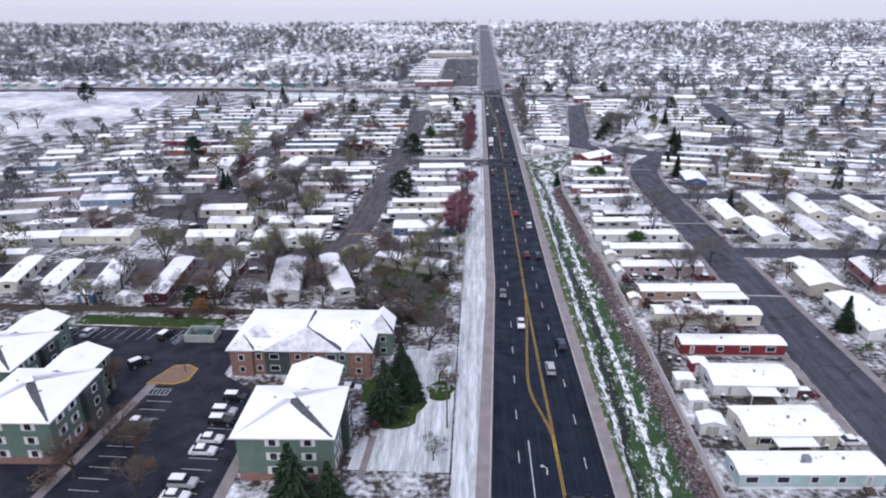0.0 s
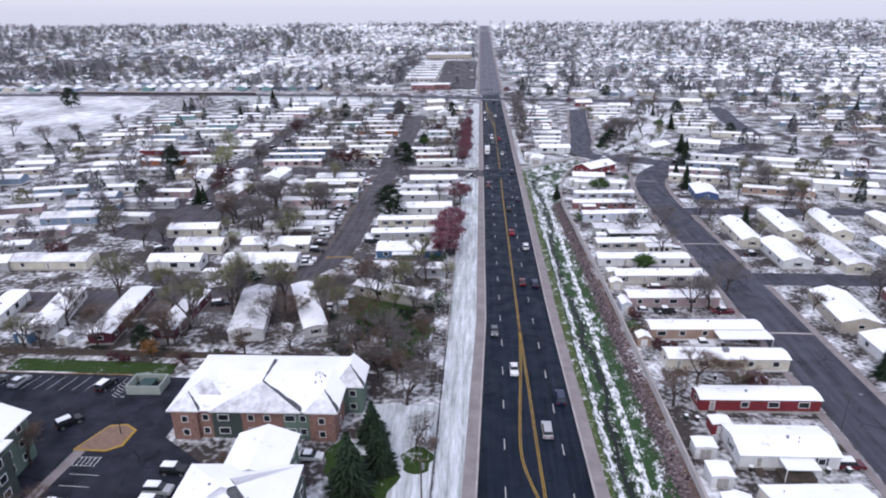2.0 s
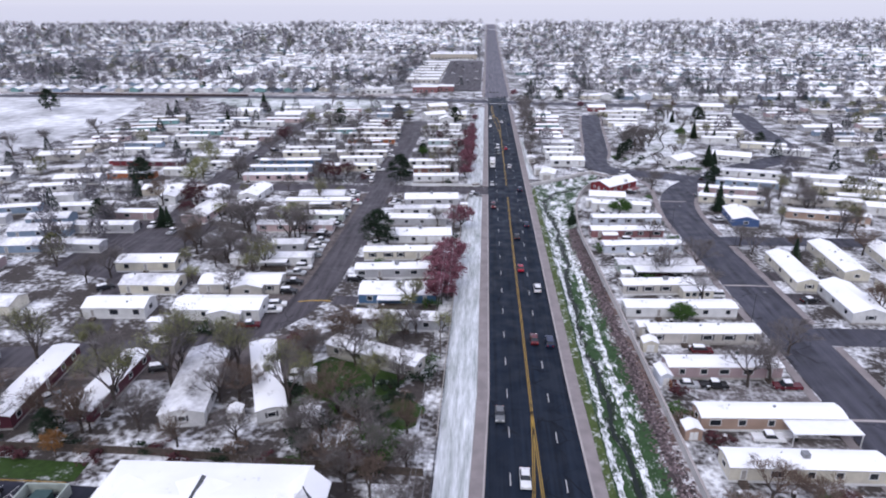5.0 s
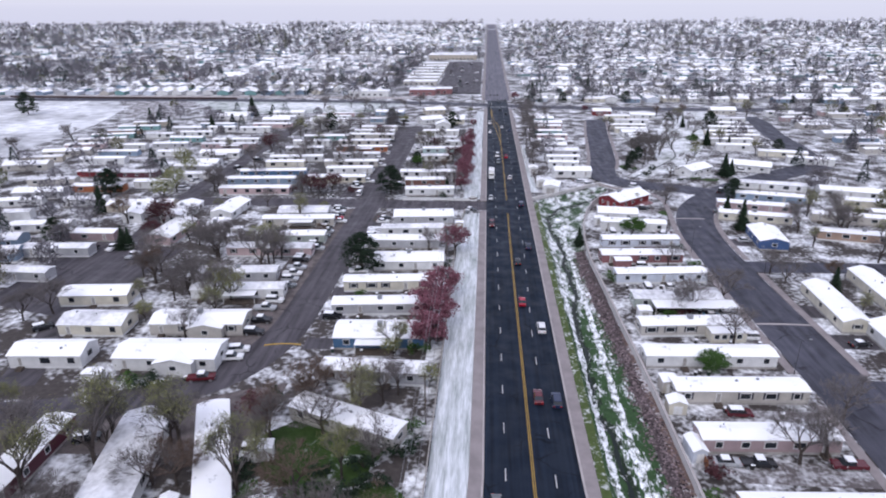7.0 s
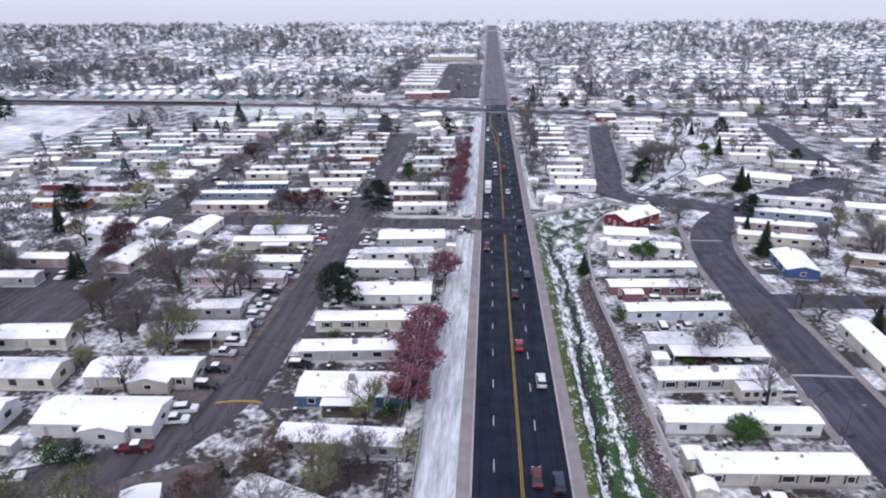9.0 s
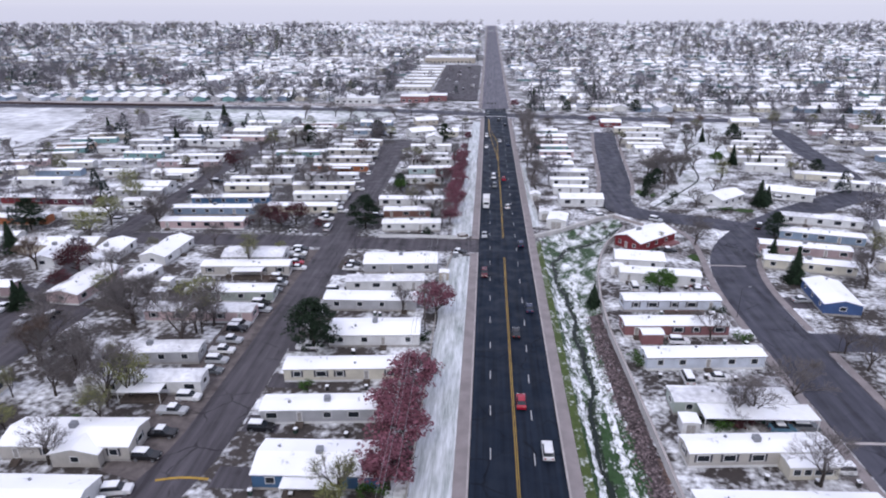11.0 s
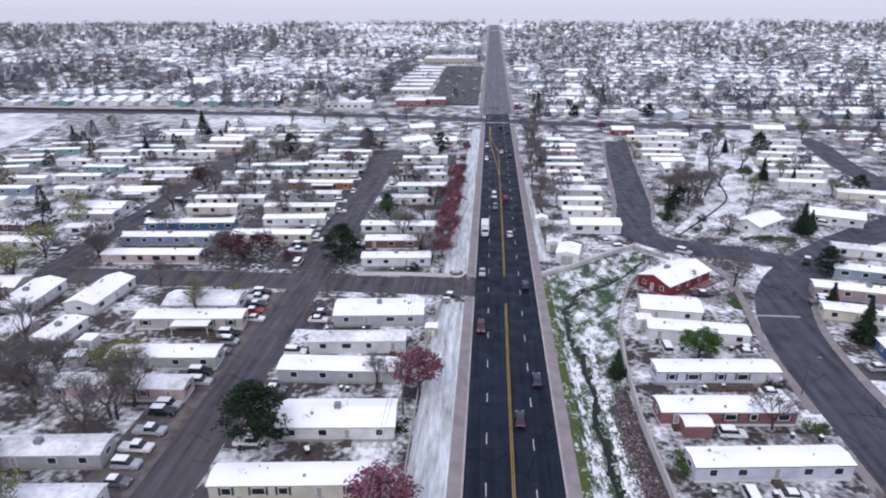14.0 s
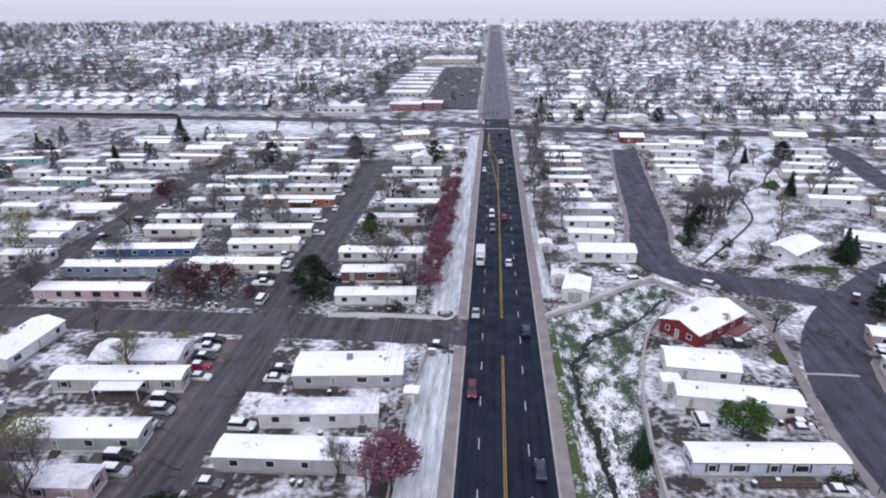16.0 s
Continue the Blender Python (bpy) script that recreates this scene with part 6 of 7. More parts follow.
# ---- vehicles ----
PAINT = {k: plain("paint_" + k, c, 0.25, 0.1, 0.8) for k, c in dict(white=(0.75, 0.75, 0.76), black=(0.015, 0.015, 0.018), grey=(0.14, 0.15, 0.16), silver=(0.42, 0.43, 0.45), red=(0.33, 0.01, 0.03),
                                                                      maroon=(0.10, 0.012, 0.02), blue=(0.10, 0.20, 0.27), navy=(0.02, 0.03, 0.07), tan=(0.32, 0.28, 0.22)).items()}
HEAD = plain("headlight", (0.6, 0.6, 0.6), 0.2, 0.1)
TAIL = plain("tail_light", (0.30, 0.01, 0.01), 0.3, 0.1)
SHAPES = dict(
    sedan=([(-2.3, 0.35), (-2.3, 0.8), (-2.15, 0.95), (-1.3, 1.0), (1.0, 1.0), (2.1, 0.85), (2.3, 0.65), (2.3, 0.35)], [(-1.75, 0.97), (-1.05, 1.43), (0.25, 1.45), (1.05, 0.97)], 1.8),
    suv=([(-2.3, 0.4), (-2.3, 1.0), (-2.2, 1.1), (1.05, 1.12), (2.15, 1.0), (2.3, 0.8), (2.3, 0.4)], [(-2.2, 1.08), (-1.95, 1.72), (0.3, 1.75), (1.1, 1.08)], 1.9),
    pickup=([(-2.8, 0.5), (-2.8, 1.1), (-0.75, 1.1), (1.4, 1.1), (2.6, 1.05), (2.75, 0.9), (2.75, 0.5)], [(-0.75, 1.08), (-0.6, 1.78), (0.7, 1.8), (1.45, 1.08)], 1.95),
    van=([(-2.5, 0.4), (-2.5, 1.1), (1.6, 1.1), (2.3, 0.95), (2.5, 0.75), (2.5, 0.4)], [(-2.48, 1.08), (-2.35, 1.85), (0.9, 1.85), (1.75, 1.08)], 1.95))


def extrude(profile, w, taper=0.0):
    """A side profile widened across y, its upper points drawn in."""
    zs = [z for _, z in profile]
    lo, hi = min(zs), max(zs)
    half = [w / 2 - taper * (z - lo) / (hi - lo + 1e-6) for _, z in profile]
    mb = Mesh()
    L = [(x, -h, z) for (x, z), h in zip(profile, half)]
    R = [(x, h, z) for (x, z), h in zip(profile, half)]
    mb.face(L[::-1])
    mb.face(R)
    k = len(profile)
    for i in range(k):
        j = (i + 1) % k
        mb.face([L[i], L[j], R[j], R[i]])
    return mb


def car_meshes(kind, colour):
    body, cabin, w = SHAPES[kind]
    out = {}
    b = extrude(body, w, 0.06)
    out["body"] = b.data("body", PAINT[colour])
    c = extrude(cabin, w - 0.14, 0.2)
    out["cabin"] = c.data("cabin", GLASS)
    (xa, za), (xb, zb) = cabin[1], cabin[2]
    out["roof"] = B(xa - 0.04, -w / 2 + 0.24, za - 0.01, xb + 0.05, w / 2 - 0.24, zb + 0.04).data("roof", PAINT[colour])
    out["snow"] = Mesh().box(xa - 0.05, -w / 2 + 0.22, za + 0.03, xb + 0.06, w / 2 - 0.22, zb + 0.12).data("snow_cap", SNOW)
    wh = Mesh().tube((0, -0.11, 0), (0, 0.11, 0), 0.34, 0.34, 12, 0)
    wh.m[-2:] = [1, 1]
    out["wheel"] = shared("wheel", lambda: wh.data("wheel", RUBBER, METAL))
    x0, x1 = body[0][0], body[-1][0]
    out["head"] = shared("headlight", lambda: B(-0.05, -0.2, -0.08, 0.04, 0.2, 0.08).data("headlight", HEAD))
    out["tail"] = shared("tail_light", lambda: B(-0.04, -0.16, -0.12, 0.05, 0.16, 0.12).data("tail_light", TAIL))
    out["ends"] = (x0, x1, w)
    return out


KINDWORD = dict(sedan="sedan", suv="SUV", pickup="pickup truck", van="van")


def car(kind, x, y, rz, colour, snow=True, z=0.0):
    me = shared(("car", kind, colour), lambda: car_meshes(kind, colour))
    if abs(x) > 10:
        x, y = clear_of_homes(x, y, 1.5)
    c = thing("car" if kind != "pickup" else "pickup_truck", pose(x, y, z, 0, 0, rz), f"{colour} {KINDWORD[kind]} {'parked with snow on its roof' if snow else 'on the wet road'}", "car", "parked cars" if snow else "cars on the road")
    part("body", me["body"], c)
    part("cabin", me["cabin"], c)
    part("roof", me["roof"], c)
    if snow:
        part("snow_cap", me["snow"], c)
    x0, x1, w = me["ends"]
    for wx in (x0 + 0.85, x1 - 0.85):
        for wy in (-w / 2 + 0.12, w / 2 - 0.12):
            part("wheel", me["wheel"], c, pose(wx, wy, 0.34))
    for wy in (-w / 2 + 0.32, w / 2 - 0.32) if y < 360 and abs(x) < 105 else ():
        part("headlight", me["head"], c, pose(x1 - 0.02, wy, 0.7))
        part("tail_light", me["tail"], c, pose(x0, wy, 0.75))


# on the road
for a in (("sedan", -1.4, 141, -90, "white"), ("suv", 3.6, 120.5, 90, "silver"), ("suv", 7.2, 131, 90, "navy"), ("sedan", -5.2, 158, -90, "grey"), ("sedan", 3.2, 187, 90, "maroon"), ("suv", 6.6, 186, 90, "navy"),
          ("suv", 6.0, 215, 90, "white"), ("sedan", 2.3, 256, 90, "black"), ("sedan", 6.1, 269, 90, "navy"), ("sedan", 2.2, 229, 90, "red"), ("sedan", 3.0, 354, 90, "white"), ("suv", -5.2, 290, -90, "maroon"), ("sedan", -5.4, 322, -90, "silver"),
          ("suv", -1.6, 383, -90, "grey"), ("sedan", 2.4, 395, 90, "red"), ("van", -1.9, 398, -90, "white"), ("suv", 6.0, 314, 90, "navy"), ("sedan", 6.2, 468, 90, "navy"), ("sedan", 2.0, 478, 90, "white"), ("sedan", -5.4, 462, -90, "white"),
          ("suv", 2.2, 547, 90, "black"), ("sedan", 6.0, 530, 90, "black"), ("suv", -5.4, 492, -90, "white"), ("sedan", 2.2, 590, 90, "grey"), ("suv", -4.8, 575, -90, "grey")):
    car(*a, snow=False, z=0.06)
# parked, home park by the curving street
for a in (("suv", 40, 184, 0, "maroon"), ("pickup", 38, 170.2, 0, "black"), ("pickup", 52.5, 170.6, 180, "maroon"), ("suv", 52.5, 214, 180, "white"), ("sedan", 76, 211.5, 10, "black"), ("sedan", 75.5, 278, 5, "silver"), ("suv", 53.5, 113.5, 0, "maroon"),
          ("sedan", 54.5, 99, 5, "white"), ("sedan", 33, 170.3, 0, "silver"), ("pickup", 42, 153.8, 0, "white"), ("suv", 38.5, 254.5, 0, "white"), ("van", 36, 239.5, 90, "white"), ("sedan", 42.5, 240, 0, "white"), ("sedan", 48, 224, 0, "blue"),
          ("suv", 52.2, 224.6, 0, "grey"), ("pickup", 78.5, 308.5, 0, "grey"), ("pickup", 50.5, 311, 0, "black"), ("van", 34.7, 283.5, 90, "white"), ("sedan", 52, 285.3, 0, "maroon"), ("sedan", 51.3, 282.3, 0, "silver"), ("sedan", 50.2, 267.5, 0, "white"),
          ("suv", 54.5, 341.5, -35, "silver"), ("pickup", 87.5, 336, 60, "black"), ("suv", 110, 374, -35, "white"), ("suv", 81, 312.5, 0, "white"), ("sedan", 96, 205, 60, "grey"), ("suv", 93, 212, 70, "black"), ("sedan", 84, 226, 20, "black"),
          ("suv", 36, 344, 15, "white"), ("sedan", 33, 349, 15, "silver"), ("sedan", 83, 295, 0, "silver"), ("pickup", 80, 305, 0, "black")):
    car(*a)
# parked along the lane of the other park
for a in (("suv", -61.5, 201.5, 10, "white"), ("pickup", -63, 198, 10, "white"), ("suv", -61, 209.5, 0, "black"), ("pickup", -61.5, 215.5, 0, "black"), ("pickup", -62, 244, 0, "white"), ("pickup", -62, 248.5, 0, "silver"), ("suv", -62.5, 254, 0, "black"),
          ("suv", -62.5, 258, 0, "silver"), ("suv", -44.5, 219, 0, "black"), ("sedan", -43.5, 295, 0, "black"), ("sedan", -43.5, 291.5, 0, "white"), ("sedan", -13, 306.5, -8, "black"), ("suv", -60, 264, 0, "silver"), ("suv", -61.5, 267.5, 0, "black"),
          ("van", -61, 280, 0, "silver"), ("suv", -62, 283.5, 0, "black"), ("sedan", -59, 291, 0, "white"), ("sedan", -60.5, 295, 0, "red"), ("sedan", -61, 298.5, 0, "black"), ("pickup", -62, 302, 0, "white"), ("suv", -62, 305.5, 0, "black"),
          ("pickup", -61.5, 335.5, 0, "white"), ("van", -58.5, 326, 90, "white"), ("suv", -59, 345, 0, "white"), ("pickup", -62, 355, 0, "silver"), ("pickup", -43.5, 246.8, 5, "white"), ("pickup", -82, 181.5, 15, "white"), ("suv", -77, 170, 20, "black"),
          ("pickup", -65, 190, 10, "maroon"), ("pickup", -47.5, 168.5, 95, "white"), ("suv", -134, 343.5, 10, "silver"), ("sedan", -134.5, 340, 10, "white"), ("suv", -112, 209, 40, "black"), ("suv", -131, 260, 90, "black"), ("pickup", -125, 261, 90, "white"),
          ("suv", -120, 263, 90, "silver"), ("sedan", -125, 368, 60, "black"), ("suv", -137, 366, 40, "black"), ("sedan", -136, 376, 20, "white"), ("sedan", -97, 158, 60, "grey"), ("suv", -136, 160, 60, "white"), ("sedan", -59, 375, 0, "white"),
          ("suv", -60, 388, 0, "white"), ("sedan", -58, 402, 90, "white"), ("suv", -47.5, 446, 90, "white"), ("pickup", -44, 410, 0, "white"), ("suv", -66, 492, 20, "black"), ("suv", -61, 497, 30, "black"), ("sedan", -70, 486, 0, "grey"),
          ("pickup", -62.5, 222, 0, "silver"), ("suv", -61.5, 227, 0, "white"), ("sedan", -61, 236, 0, "grey"), ("suv", -61.5, 240, 0, "silver"), ("suv", -61.5, 272, 0, "white"), ("sedan", -61, 276, 0, "grey"), ("suv", -44.5, 276.5, 0, "white"), ("sedan", -44.5, 262.5, 0, "grey"),
          ("suv", -62, 340, 0, "black"), ("sedan", -61, 350, 0, "white"), ("pickup", -61.5, 362, 0, "white"), ("suv", -61.5, 368, 0, "grey"), ("suv", -44, 340, 0, "black"), ("sedan", -44.5, 362, 0, "white"), ("suv", -134, 330, 5, "white"), ("pickup", -135, 352, 5, "black"),
          ("sedan", -134, 356, 5, "silver"), ("pickup", -115, 255, 80, "silver"), ("suv", -110, 258, 80, "black"), ("suv", -120, 345, 0, "white"), ("sedan", -121, 360, 0, "grey"), ("suv", -121, 384, 0, "black"), ("pickup", -120, 398, 0, "white"), ("suv", -61, 420, 0, "white"), ("sedan", -61, 432, 0, "black")):
    car(*a)
# shopping plaza beyond the lights
plaza_rng = random.Random(6)
for k in range(11):
    px, py = plaza_rng.choice((-45, -36, -27, -19)), 655 + 24 * k + plaza_rng.uniform(-4, 4)
    car(plaza_rng.choice(("sedan", "suv", "van")), px, py, plaza_rng.choice((0, 90, 180)), plaza_rng.choice(("white", "black", "silver", "grey")), z=rise(py) + 0.9)
# apartment car park
for a in (("sedan", -75.5, 98.3, 0, "blue"), ("suv", -86, 119, 50, "black"), ("suv", -86, 131.5, 78, "black"), ("sedan", -105, 132, 78, "silver"), ("sedan", -110, 132, 78, "grey"), ("suv", -60, 107, 0, "black"), ("suv", -60.5, 102.3, 0, "silver"),
          ("suv", -60, 99.4, 0, "black"), ("sedan", -60, 94.2, 0, "white"), ("sedan", -60, 91, 0, "white"), ("suv", -60, 83, 0, "silver"), ("sedan", -60, 80, 0, "white"), ("suv", -123, 133, 78, "black"), ("sedan", -128, 133, 78, "white"), ("sedan", -48, 111.5, 0, "white"), ("sedan", -38, 111.5, 0, "white")):
    car(*a)


def box_truck(x, y, rz):
    c = thing("box_truck", pose(x, y, 0.06, 0, 0, rz), "white box truck driving on the wet road", "truck")
    part("cargo_box", B(-4.2, -1.25, 0.9, 2.0, 1.25, 3.6).data("cargo_box", TRIM), c)
    part("cab", extrude([(2.1, 0.5), (2.1, 2.5), (3.2, 2.5), (3.7, 1.5), (4.3, 1.4), (4.3, 0.5)], 2.2, 0.1).data("cab", PAINT["white"]), c)
    part("windscreen", extrude([(3.22, 2.4), (3.68, 1.6), (3.74, 1.6), (3.28, 2.4)], 2.0).data("windscreen", GLASS), c)
    part("chassis", B(-4.1, -0.5, 0.5, 4.0, 0.5, 0.9).data("chassis", BLACKPLASTIC), c)
    for wx in (-2.8, 3.0):
        for wy in (-1.05, 1.05):
            part("wheel", CACHE["wheel"], c, Matrix.Translation((wx, wy, 0.45)) @ Matrix.Diagonal((1.35, 1.5, 1.35, 1)))


box_truck(-5.0, 356, -90)


# ---- poles, wires, fences, signals ----
def utility_pole(x, y, h=11.0, arm=True):
    p = thing("utility_pole", pose(x, y, 0), "weathered wooden utility pole with crossarm", "pole", "utility poles")
    part("mast", Mesh().tube((0, 0, -0.2), (0, 0, h), 0.17, 0.11, 8).data("mast", WOOD), p)
    part("crossarm", B(-1.2, -0.07, h - 0.9, 1.2, 0.07, h - 0.75).data("crossarm", WOOD), p)
    part("transformer", Mesh().tube((0.35, 0, h - 2.6), (0.35, 0, h - 1.6), 0.24, 0.24, 10).data("transformer", METAL), p)
    for x0 in (-1.1, -0.4, 1.1):
        part("insulator", shared("insulator", lambda: Mesh().tube((0, 0, 0), (0, 0, 0.2), 0.05, 0.04, 6).data("insulator", TRIM)), p, pose(x0, 0, h - 0.75))


POLES = [(-17.6, 100), (-17.8, 178), (-18.8, 257), (-20.5, 330), (-19.5, 405), (-19, 480), (-18, 550)]
for x, y in POLES:
    utility_pole(x, y)
for dx in (-1.1, -0.4, 1.1):
    for (xa, ya), (xb, yb) in zip(POLES, POLES[1:]):
        mb = Mesh()
        pts = [(xa + (xb - xa) * t + dx, ya + (yb - ya) * t, 10.45 - 1.1 * 4 * t * (1 - t)) for t in [i / 8 for i in range(9)]]
        for px, py, pz in pts:
            mb.v += [(px - 0.028, py, pz), (px, py, pz - 0.028), (px + 0.028, py, pz), (px, py, pz + 0.028)]
        for i in range(8):
            for k in range(4):
                mb.f.append((4 * i + k, 4 * i + (k + 1) % 4, 4 * i + 4 + (k + 1) % 4, 4 * i + 4 + k))
                mb.m.append(0)
        thing("power_line", Matrix.Identity(4), "thin grey overhead power line", "cable", "power lines", me=mb.data("power_line", METAL))


def street_lamp(x, y, rz, h=8.0):
    p = thing("street_lamp", pose(x, y, 0, 0, 0, rz), "dark metal street lamp post", "street lamp", "street lamps")
    part("post", Mesh().tube((0, 0, 0), (0, 0, h), 0.1, 0.06, 8).data("post", DARKTRIM), p)
    part("arm", Mesh().tube((0, 0, h - 0.1), (1.6, 0, h + 0.25), 0.05, 0.04, 6).data("arm", DARKTRIM), p)
    part("lamp_head", B(1.4, -0.14, h + 0.18, 2.1, 0.14, h + 0.32).data("lamp_head", METAL), p)


for a in ((56.4, 199, 0), (57, 123, 0), (-45, 305.8, 90), (-10.4, 300, 0), (71.5, 252, 180), (56, 268, 0), (-74.6, 116.5, 0), (57, 60, 0), (-9.6, 420, 0), (10.8, 500, 180)):
    street_lamp(*a)


def signal(x, y, rz, reach):
    p = thing("traffic_signal", pose(x, y, 0, 0, 0, rz), "dark traffic signal mast arm over the lanes", "traffic light", "traffic signals")
    part("post", Mesh().tube((0, 0, 0), (0, 0, 6.4), 0.16, 0.12, 8).data("post", DARKTRIM), p)
    part("arm", Mesh().tube((0, 0, 6.0), (reach, 0, 6.5), 0.1, 0.06, 8).data("arm", DARKTRIM), p)
    for k in range(3):
        part("signal_head", shared("signal_head", lambda: Mesh().box(-0.22, -0.18, -0.55, 0.22, 0.18, 0.55).box(-0.34, 0.18, -0.65, 0.34, 0.2, 0.65).data("signal_head", BLACKPLASTIC)), p, pose(reach * (0.45 + 0.25 * k), 0, 6.35))


signal(11.6, 76.4, 180, 11.0)
signal(10.8, 556, 180, 11)
signal(-9.8, 584, 0, 11)


def fence(name, pts, h, mat, label, gap=2.4, solid=True):
    f = thing(name, Matrix.Identity(4), label, "fence", kind="structure")
    post = shared(("fpost", h, mat.name), lambda: B(-0.06, -0.06, -0.1, 0.06, 0.06, h + 0.08).data("post", mat))
    for a, b in zip(pts, pts[1:]):
        a, b = Vector(a), Vector(b)
        d = b - a
        ang = math.degrees(math.atan2(d.y, d.x))
        n = max(1, int(d.length / gap))
        panel = B(0, -0.02, 0.08, d.length / n, 0.02, h).data("panel", mat)
        if not solid:
            mb = Mesh()
            for z in (0.1, h * 0.5, h):
                mb.box(0, -0.02, z - 0.03, d.length / n, 0.02, z + 0.03)
            for i in range(8):
                mb.box(d.length / n * i / 8, -0.008, 0.1, d.length / n * i / 8 + 0.02, 0.008, h)
            panel = mb.data("panel", mat)
        for i in range(n):
            p = a + d * (i / n)
            part("panel", panel, f, pose(p.x, p.y, 0, 0, 0, ang))
            part("post", post, f, pose(p.x, p.y, 0))


fence("verge_fence", [(-16.6, 60), (-16.5, 150)], 1.3, DARKTRIM, "dark rail fence between lawn and verge", 2.4, False)
fence("verge_fence", [(-16.5, 150), (-16.4, 240), (-17.0, 280), (-15.0, 304)], 1.8, plain("pale_fence_board", (0.50, 0.46, 0.42), 0.9, 0.3), "weathered pale board fence along the verge")
fence("lot_fence", [(-150, 144), (-88, 143.5), (-66, 143.5), (-18, 141)], 1.7, WOOD, "weathered wooden fence behind the car park")
fence("corner_fence", [(-40, 318.8), (-30, 319.6), (-14, 319.2)], 1.2, TRIM, "white low fence along the cross lane")
fence("street_fence", [(13.4, 346), (11.6, 380), (11.3, 420)], 1.7, TRIM, "white board fence behind the sidewalk")
fence("deck_fence", [(29.2, 168.5), (29.4, 173)], 1.8, plain("orange_cedar", (0.30, 0.12, 0.05)), "orange cedar privacy fence")


def entrance_sign():
    s = thing("park_sign", pose(-12.6, 321.5, 0, 0, 0, 20), "white curved planter kerb with entrance sign", "sign")
    part("planter", Mesh().tube((0, 0, 0), (0, 0, 0.45), 2.3, 2.3, 16).data("planter", TRIM), s)
    part("soil", Mesh().tube((0, 0, 0.4), (0, 0, 0.5), 2.0, 2.0, 16).data("soil", WOOD), s)
    part("board", B(-1.1, -0.06, 0.5, 1.1, 0.06, 1.5).data("board", TRIM), s)


entrance_sign()


def letterboxes(x, y):
    s = thing("mailbox_cluster", pose(x, y, 0), "pale metal cluster mailbox with snow on top", "mailbox")
    part("cabinet", B(-0.8, -0.3, 0.4, 0.8, 0.3, 1.6).data("cabinet", METAL), s)
    part("foot", B(-0.3, -0.2, 0, 0.3, 0.2, 0.4).data("foot", DARKTRIM), s)
    part("snow_cap", B(-0.85, -0.35, 1.6, 0.85, 0.35, 1.75).data("snow_cap", SNOW), s)


letterboxes(-14.0, 303)

# ---- the valley and the town beyond ----
VALLEY = snowy("valley_grass", (0.11, 0.135, 0.095), 0.60, 0.15, soft=0.25, fine=0.8)


def creek_upper():
    """Snowy drainage valley going on past the culvert."""
    left = [(57, 362), (65.7, 375.5), (76.4, 392), (81.8, 425.6), (96, 471), (112.6, 520), (120, 545)]
    right = [(62, 357), (81, 376.5), (95, 393), (106, 420), (118.5, 452.6), (125, 483), (146, 529), (152, 545)]
    slab("drainage_valley", left[::-1] + right, 0.03, VALLEY, "snowy drainage valley between the streets", "valley")
    ribbon("valley_creek", [(57, 357), (67.5, 371), (77, 384), (87, 399), (90, 412), (92.7, 434), (98.4, 461), (116.7, 488.5), (140, 515)], 0.8, 0.06, WATER, "dark narrow creek in the snowy valley", "water")


creek_upper()


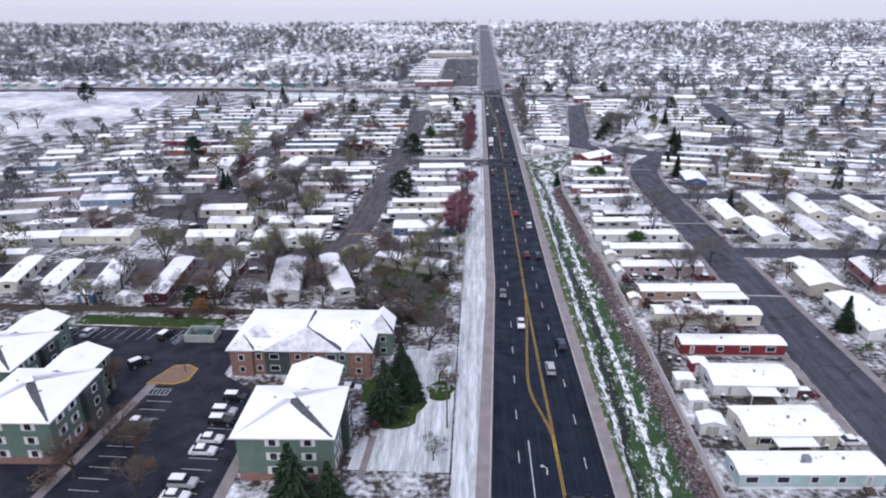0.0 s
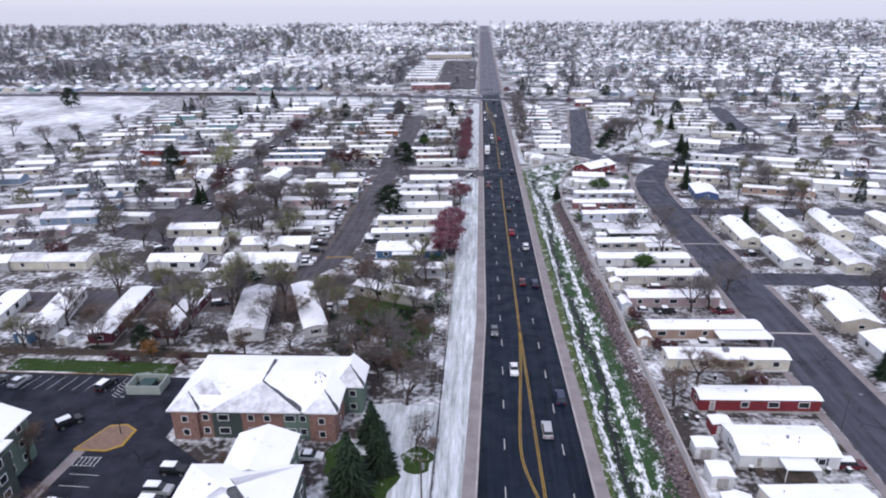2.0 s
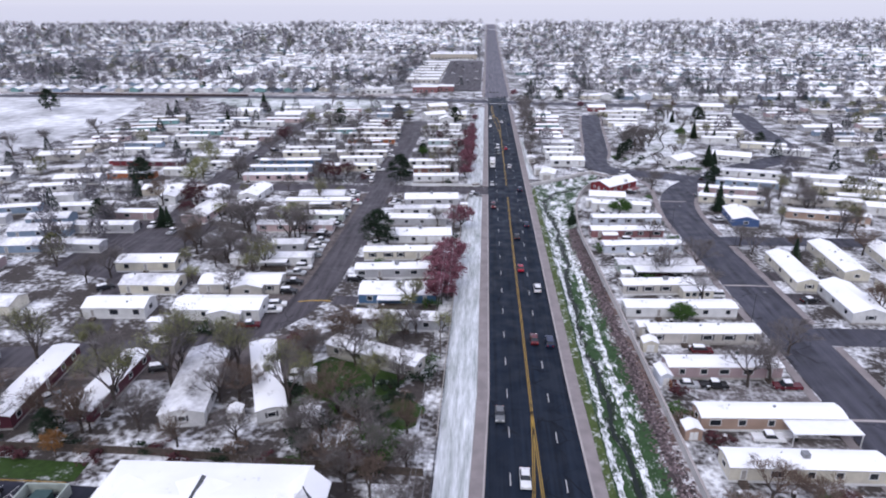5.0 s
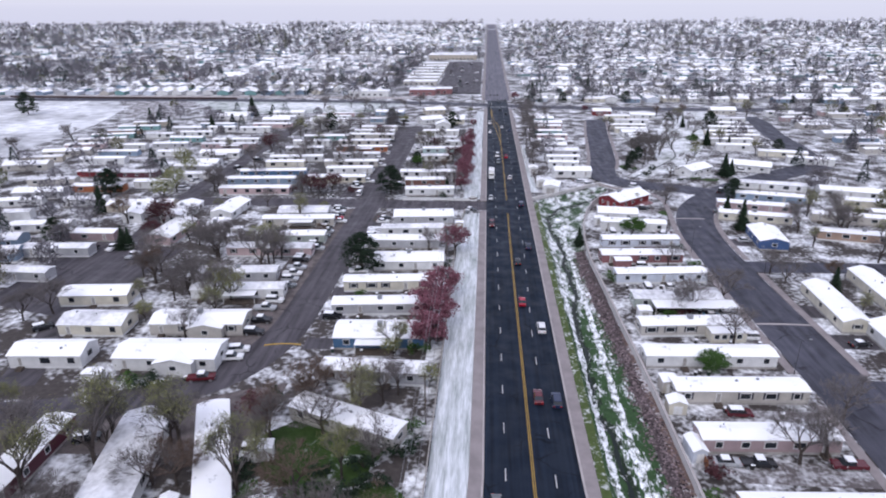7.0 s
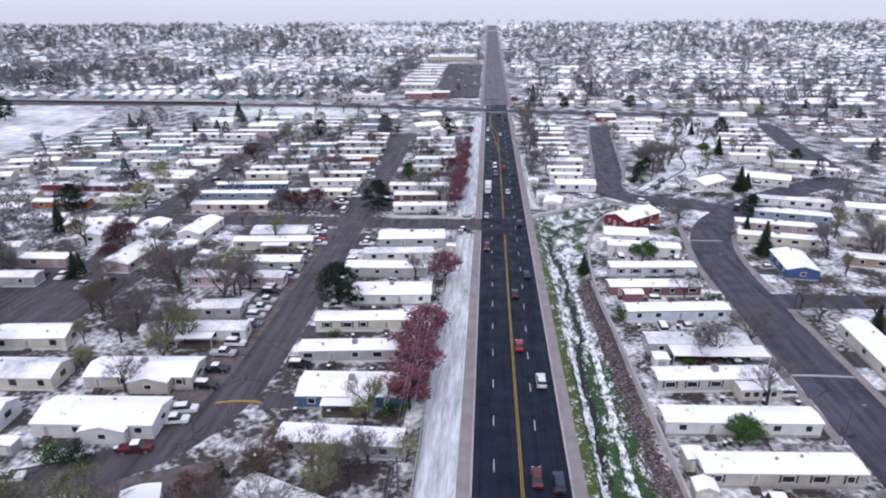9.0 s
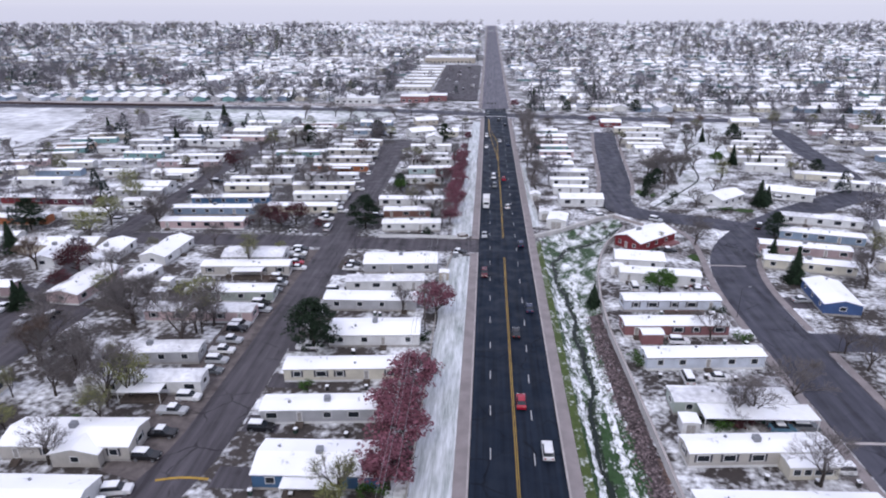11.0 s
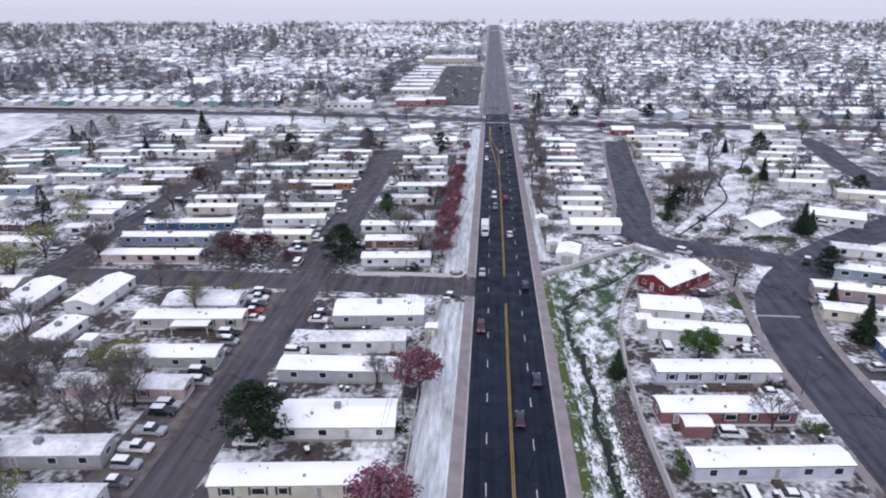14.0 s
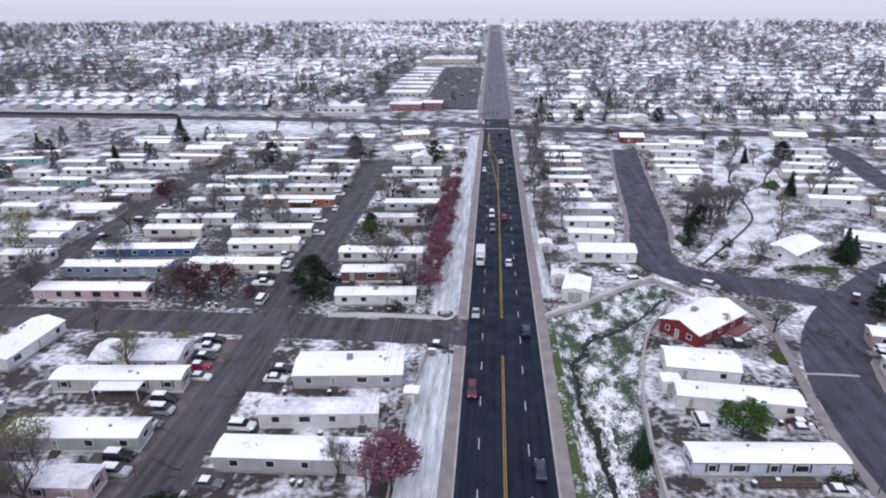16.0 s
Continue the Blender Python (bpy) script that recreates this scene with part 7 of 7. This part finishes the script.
def suburb():
    """Houses beyond the intersection: the nearest as things, the rest in one mesh."""
    rng = random.Random(9)
    near, spots = 0, []
    y, k = 588, 0
    while y < 1900:
        half = 0.74 * (y + 60)
        x = -half
        while x < half:
            w = rng.uniform(10.5, 15)
            turned = y < 700 and x < -100 or rng.random() < 0.15
            pitch = (8.5 if turned else w) + (rng.uniform(3.5, 6) if rng.random() < 0.9 else rng.uniform(9, 14))
            open_park = x < -300 - 0.1 * (y - 600) and 800 < y < 1250 and rng.random() < 0.4
            trailers = -300 + 0.06 * (y - 760) < x < -120 and 750 < y < 1010
            if not (-100 < x < 16 and y < 1110) and abs(x) > 15 and not (-16 < x + w and x < 14) and not open_park and not trailers and not (x < 16 and y < 630) and rng.random() < 0.93:
                spots.append((x + (8.5 if turned else 0), y + rng.uniform(-2.5, 2.5) + 6 * math.sin(x * 0.006 + y * 0.002), w, rng.uniform(7.5, 9.5), rng.uniform(-5, 5) + (90 if turned else 0)))
            x += pitch
        y += ((17, 27) if y < 1250 else (20, 30))[k % 2] * rng.uniform(0.95, 1.08)
        k += 1
    for row in range(19):
        for col in range(6):
            if rng.random() < 0.12:
                continue
            spots.append((-292 + 27.5 * col + 0.85 * row * 1.0, 755 + 13.2 * row, 20 + rng.uniform(-2, 3), 5.2, rng.uniform(-1, 1)))
    mats = [WALL[k] for k in ("white", "white", "cream", "greige", "grey", "bluegrey", "whiteblue", "teal")]
    rest = Mesh()
    for x, y, L, W, rz in spots:
        if near < 190 and y < 690 and -330 < x < 320:
            near += 1
            h = thing("house", pose(x, y, rise(y) - 0.1, 0, 0, rz), "single-storey suburban house with snowy gabled roof", "house", "suburban houses")
            key = rng.randrange(6)
            mat = rng.choice(mats)
            Lk, Wk = 11.5 + key, 7.6 + 0.4 * key
            part("wall", shared(("hb", key, mat.name), lambda: gable_body(Lk, Wk, 0, 2.9, 1.5, mat)), h)
            part("roof", shared(("hr", key), lambda: gable_roof(Lk, Wk, 2.9, 1.5, 0.5, ROOF)), h)
            for wx in (0.25, 0.7):
                plain_window(h, Lk * wx, 0, 1.6, 0, 1.5, 1.2, TRIM)
            continue
        c, s = math.cos(radians(rz)), math.sin(radians(rz))
        n = len(rest.v)
        e, r, o = 2.9, rng.uniform(1.0, 1.9), 0.4
        q = [(0, 0, 0), (L, 0, 0), (L, W, 0), (0, W, 0), (0, 0, e), (L, 0, e), (L, W, e), (0, W, e), (0, W / 2, e + r), (L, W / 2, e + r),
             (-o, -o, e), (L + o, -o, e), (L + o, W + o, e), (-o, W + o, e), (-o, W / 2, e + r + 0.15), (L + o, W / 2, e + r + 0.15)]
        zb = rise(y) - 0.3
        rest.v += [(x + px * c - py * s, y + px * s + py * c, pz + zb) for px, py, pz in q]
        rest.f += [tuple(n + i for i in f) for f in ((0, 1, 5, 4), (1, 2, 6, 9, 5), (2, 3, 7, 6), (3, 0, 4, 8, 7), (10, 11, 15, 14), (12, 13, 14, 15))]
        wm = 1 + rng.randrange(len(mats))
        rest.m += [wm] * 4 + [0 if rng.random() < 0.48 else len(mats) + 1] * 2
    tagged(new("distant_houses", rest.data("distant_houses", ROOF, *mats, ROOF_THIN)), "far snowy roofs of a low suburb", "houses", kind="stuff")
    return spots


spots = suburb()


# Distance haze is put into these base colours: bluer twigs, paler needles.
FARTWIG = leafy("hazed_twigs", (0.165, 0.155, 0.172), 0.95, 0.3)
FARNEEDLE = leafy("hazed_needles", (0.045, 0.06, 0.058), 0.9, 0.5)


def far_trees():
    """Trees past the homes, each a trunk with a crown of fine twigs or needles."""
    rng = random.Random(13)
    dice = np.random.default_rng(13)
    groups = {"twig": [], "dark": [], "bud": [], "plum": []}

    def grow(x, y, h, g, count, size):
        z0 = rise(y)
        u = dice.random(count)
        t = dice.uniform(0, 6.283, count)
        if g == "dark":
            u = u ** 1.35
            slim = 0.22 + 0.2 * dice.random()
            rr = h * slim * (1.04 - u) ** 0.75 * (0.45 + 0.55 * dice.random(count))
            base = 0.08
        else:
            lobes = 1 + 0.3 * np.sin(3 * t + 6 * dice.random()) * np.sin(5 * u + 6 * dice.random())
            rr = h * 0.40 * np.sin(np.pi * (0.16 + 0.80 * u)) ** 0.7 * np.sqrt(dice.random(count)) * lobes
            base = 0.22
        c = np.stack([x + rr * np.cos(t), y + rr * np.sin(t), z0 + h * (base + (1 - base) * u)], 1)
        out = np.stack([np.cos(t), np.sin(t), np.full(count, -0.25 if g == "dark" else 0.7)], 1) + dice.normal(0, 0.55, (count, 3))
        out /= np.linalg.norm(out, axis=1)[:, None]
        side = np.cross(out, dice.normal(0, 1, (count, 3)))
        side /= np.linalg.norm(side, axis=1)[:, None] + 1e-9
        length = size * dice.uniform(0.7, 1.5, (count, 1))
        width = length * (0.42 if g != "twig" else 0.2)
        groups[g].append(np.stack([c - side * width, c + side * width, c + out * length], 1).reshape(-1, 3))
        foot = np.array([x, y, z0 - 0.2])
        tip = np.array([x, y, z0 + h * 0.6])
        for a in (0.0, 1.57):
            d = np.array([math.cos(a), math.sin(a), 0]) * 0.022 * h
            groups[g].append(np.stack([foot - d, foot + d, tip]))

    for kind, x, y, h in YARD:
        g = {"conifer": "dark", "pine": "dark", "bud": "bud", "plum": "plum"}.get(kind, "twig")
        if (x < -236 and y > 362) or (38 < x < 72 and 335 < y < 515) or (150 < x < 178 and 390 < y < 525):
            continue
        x, y = clear_of_homes(x, y, 1.2)
        grow(x, y, h, g, 400, 0.9 if g == "twig" else 0.6)
    for _ in range(12000):
        y = 585 + 1330 * rng.random() ** 1.25
        x = rng.uniform(-0.78, 0.78) * (y + 60)
        if (-100 < x < 18 and y < 640) or abs(x) < 17 or (x < -250 and y < 640) or (-90 < x < -14 and y < 960 and rng.random() < 0.9) or abs(y - (566 if x > 0 else 600)) < 20:
            continue
        if (x < -110 and y < 690 and rng.random() < 0.6) or (-300 < x < -120 and 750 < y < 1010 and rng.random() < 0.8):
            continue
        dense = 0.62 + 1.0 * noise.noise((x * 0.006, y * 0.0035, 4.4))
        dense *= 0.42 if x > 0 and y < 830 else 0.62 if x > 0 and y < 950 else 1.4 if x < 0 else 1
        if rng.random() > dense:
            continue
        near_side = x > 0 and y < 900
        k = rng.random()
        g = "dark" if k < (0.34 if near_side else 0.2) else "bud" if k < 0.24 else "plum" if k < 0.25 else "twig"
        h = rng.choice((7, 8, 9, 10, 12, 14, 17)) * rng.uniform(0.85, 1.15) * (0.85 if y > 1500 else 1)
        near = y < 900
        grow(x, y, h, g, int((310 if near else 120 if y < 1300 else 54) * (0.4 + h / 18)), (0.85 if near else 1.25 if y < 1300 else 1.9) * (1 if g == "twig" else 0.75))
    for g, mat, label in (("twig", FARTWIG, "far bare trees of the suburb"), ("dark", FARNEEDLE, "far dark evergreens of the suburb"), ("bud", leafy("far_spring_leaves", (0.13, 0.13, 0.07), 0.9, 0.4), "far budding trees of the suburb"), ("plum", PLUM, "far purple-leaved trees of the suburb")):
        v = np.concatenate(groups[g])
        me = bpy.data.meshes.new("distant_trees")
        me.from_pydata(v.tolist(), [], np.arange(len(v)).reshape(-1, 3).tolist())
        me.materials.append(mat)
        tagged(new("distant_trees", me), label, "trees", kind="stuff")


far_trees()
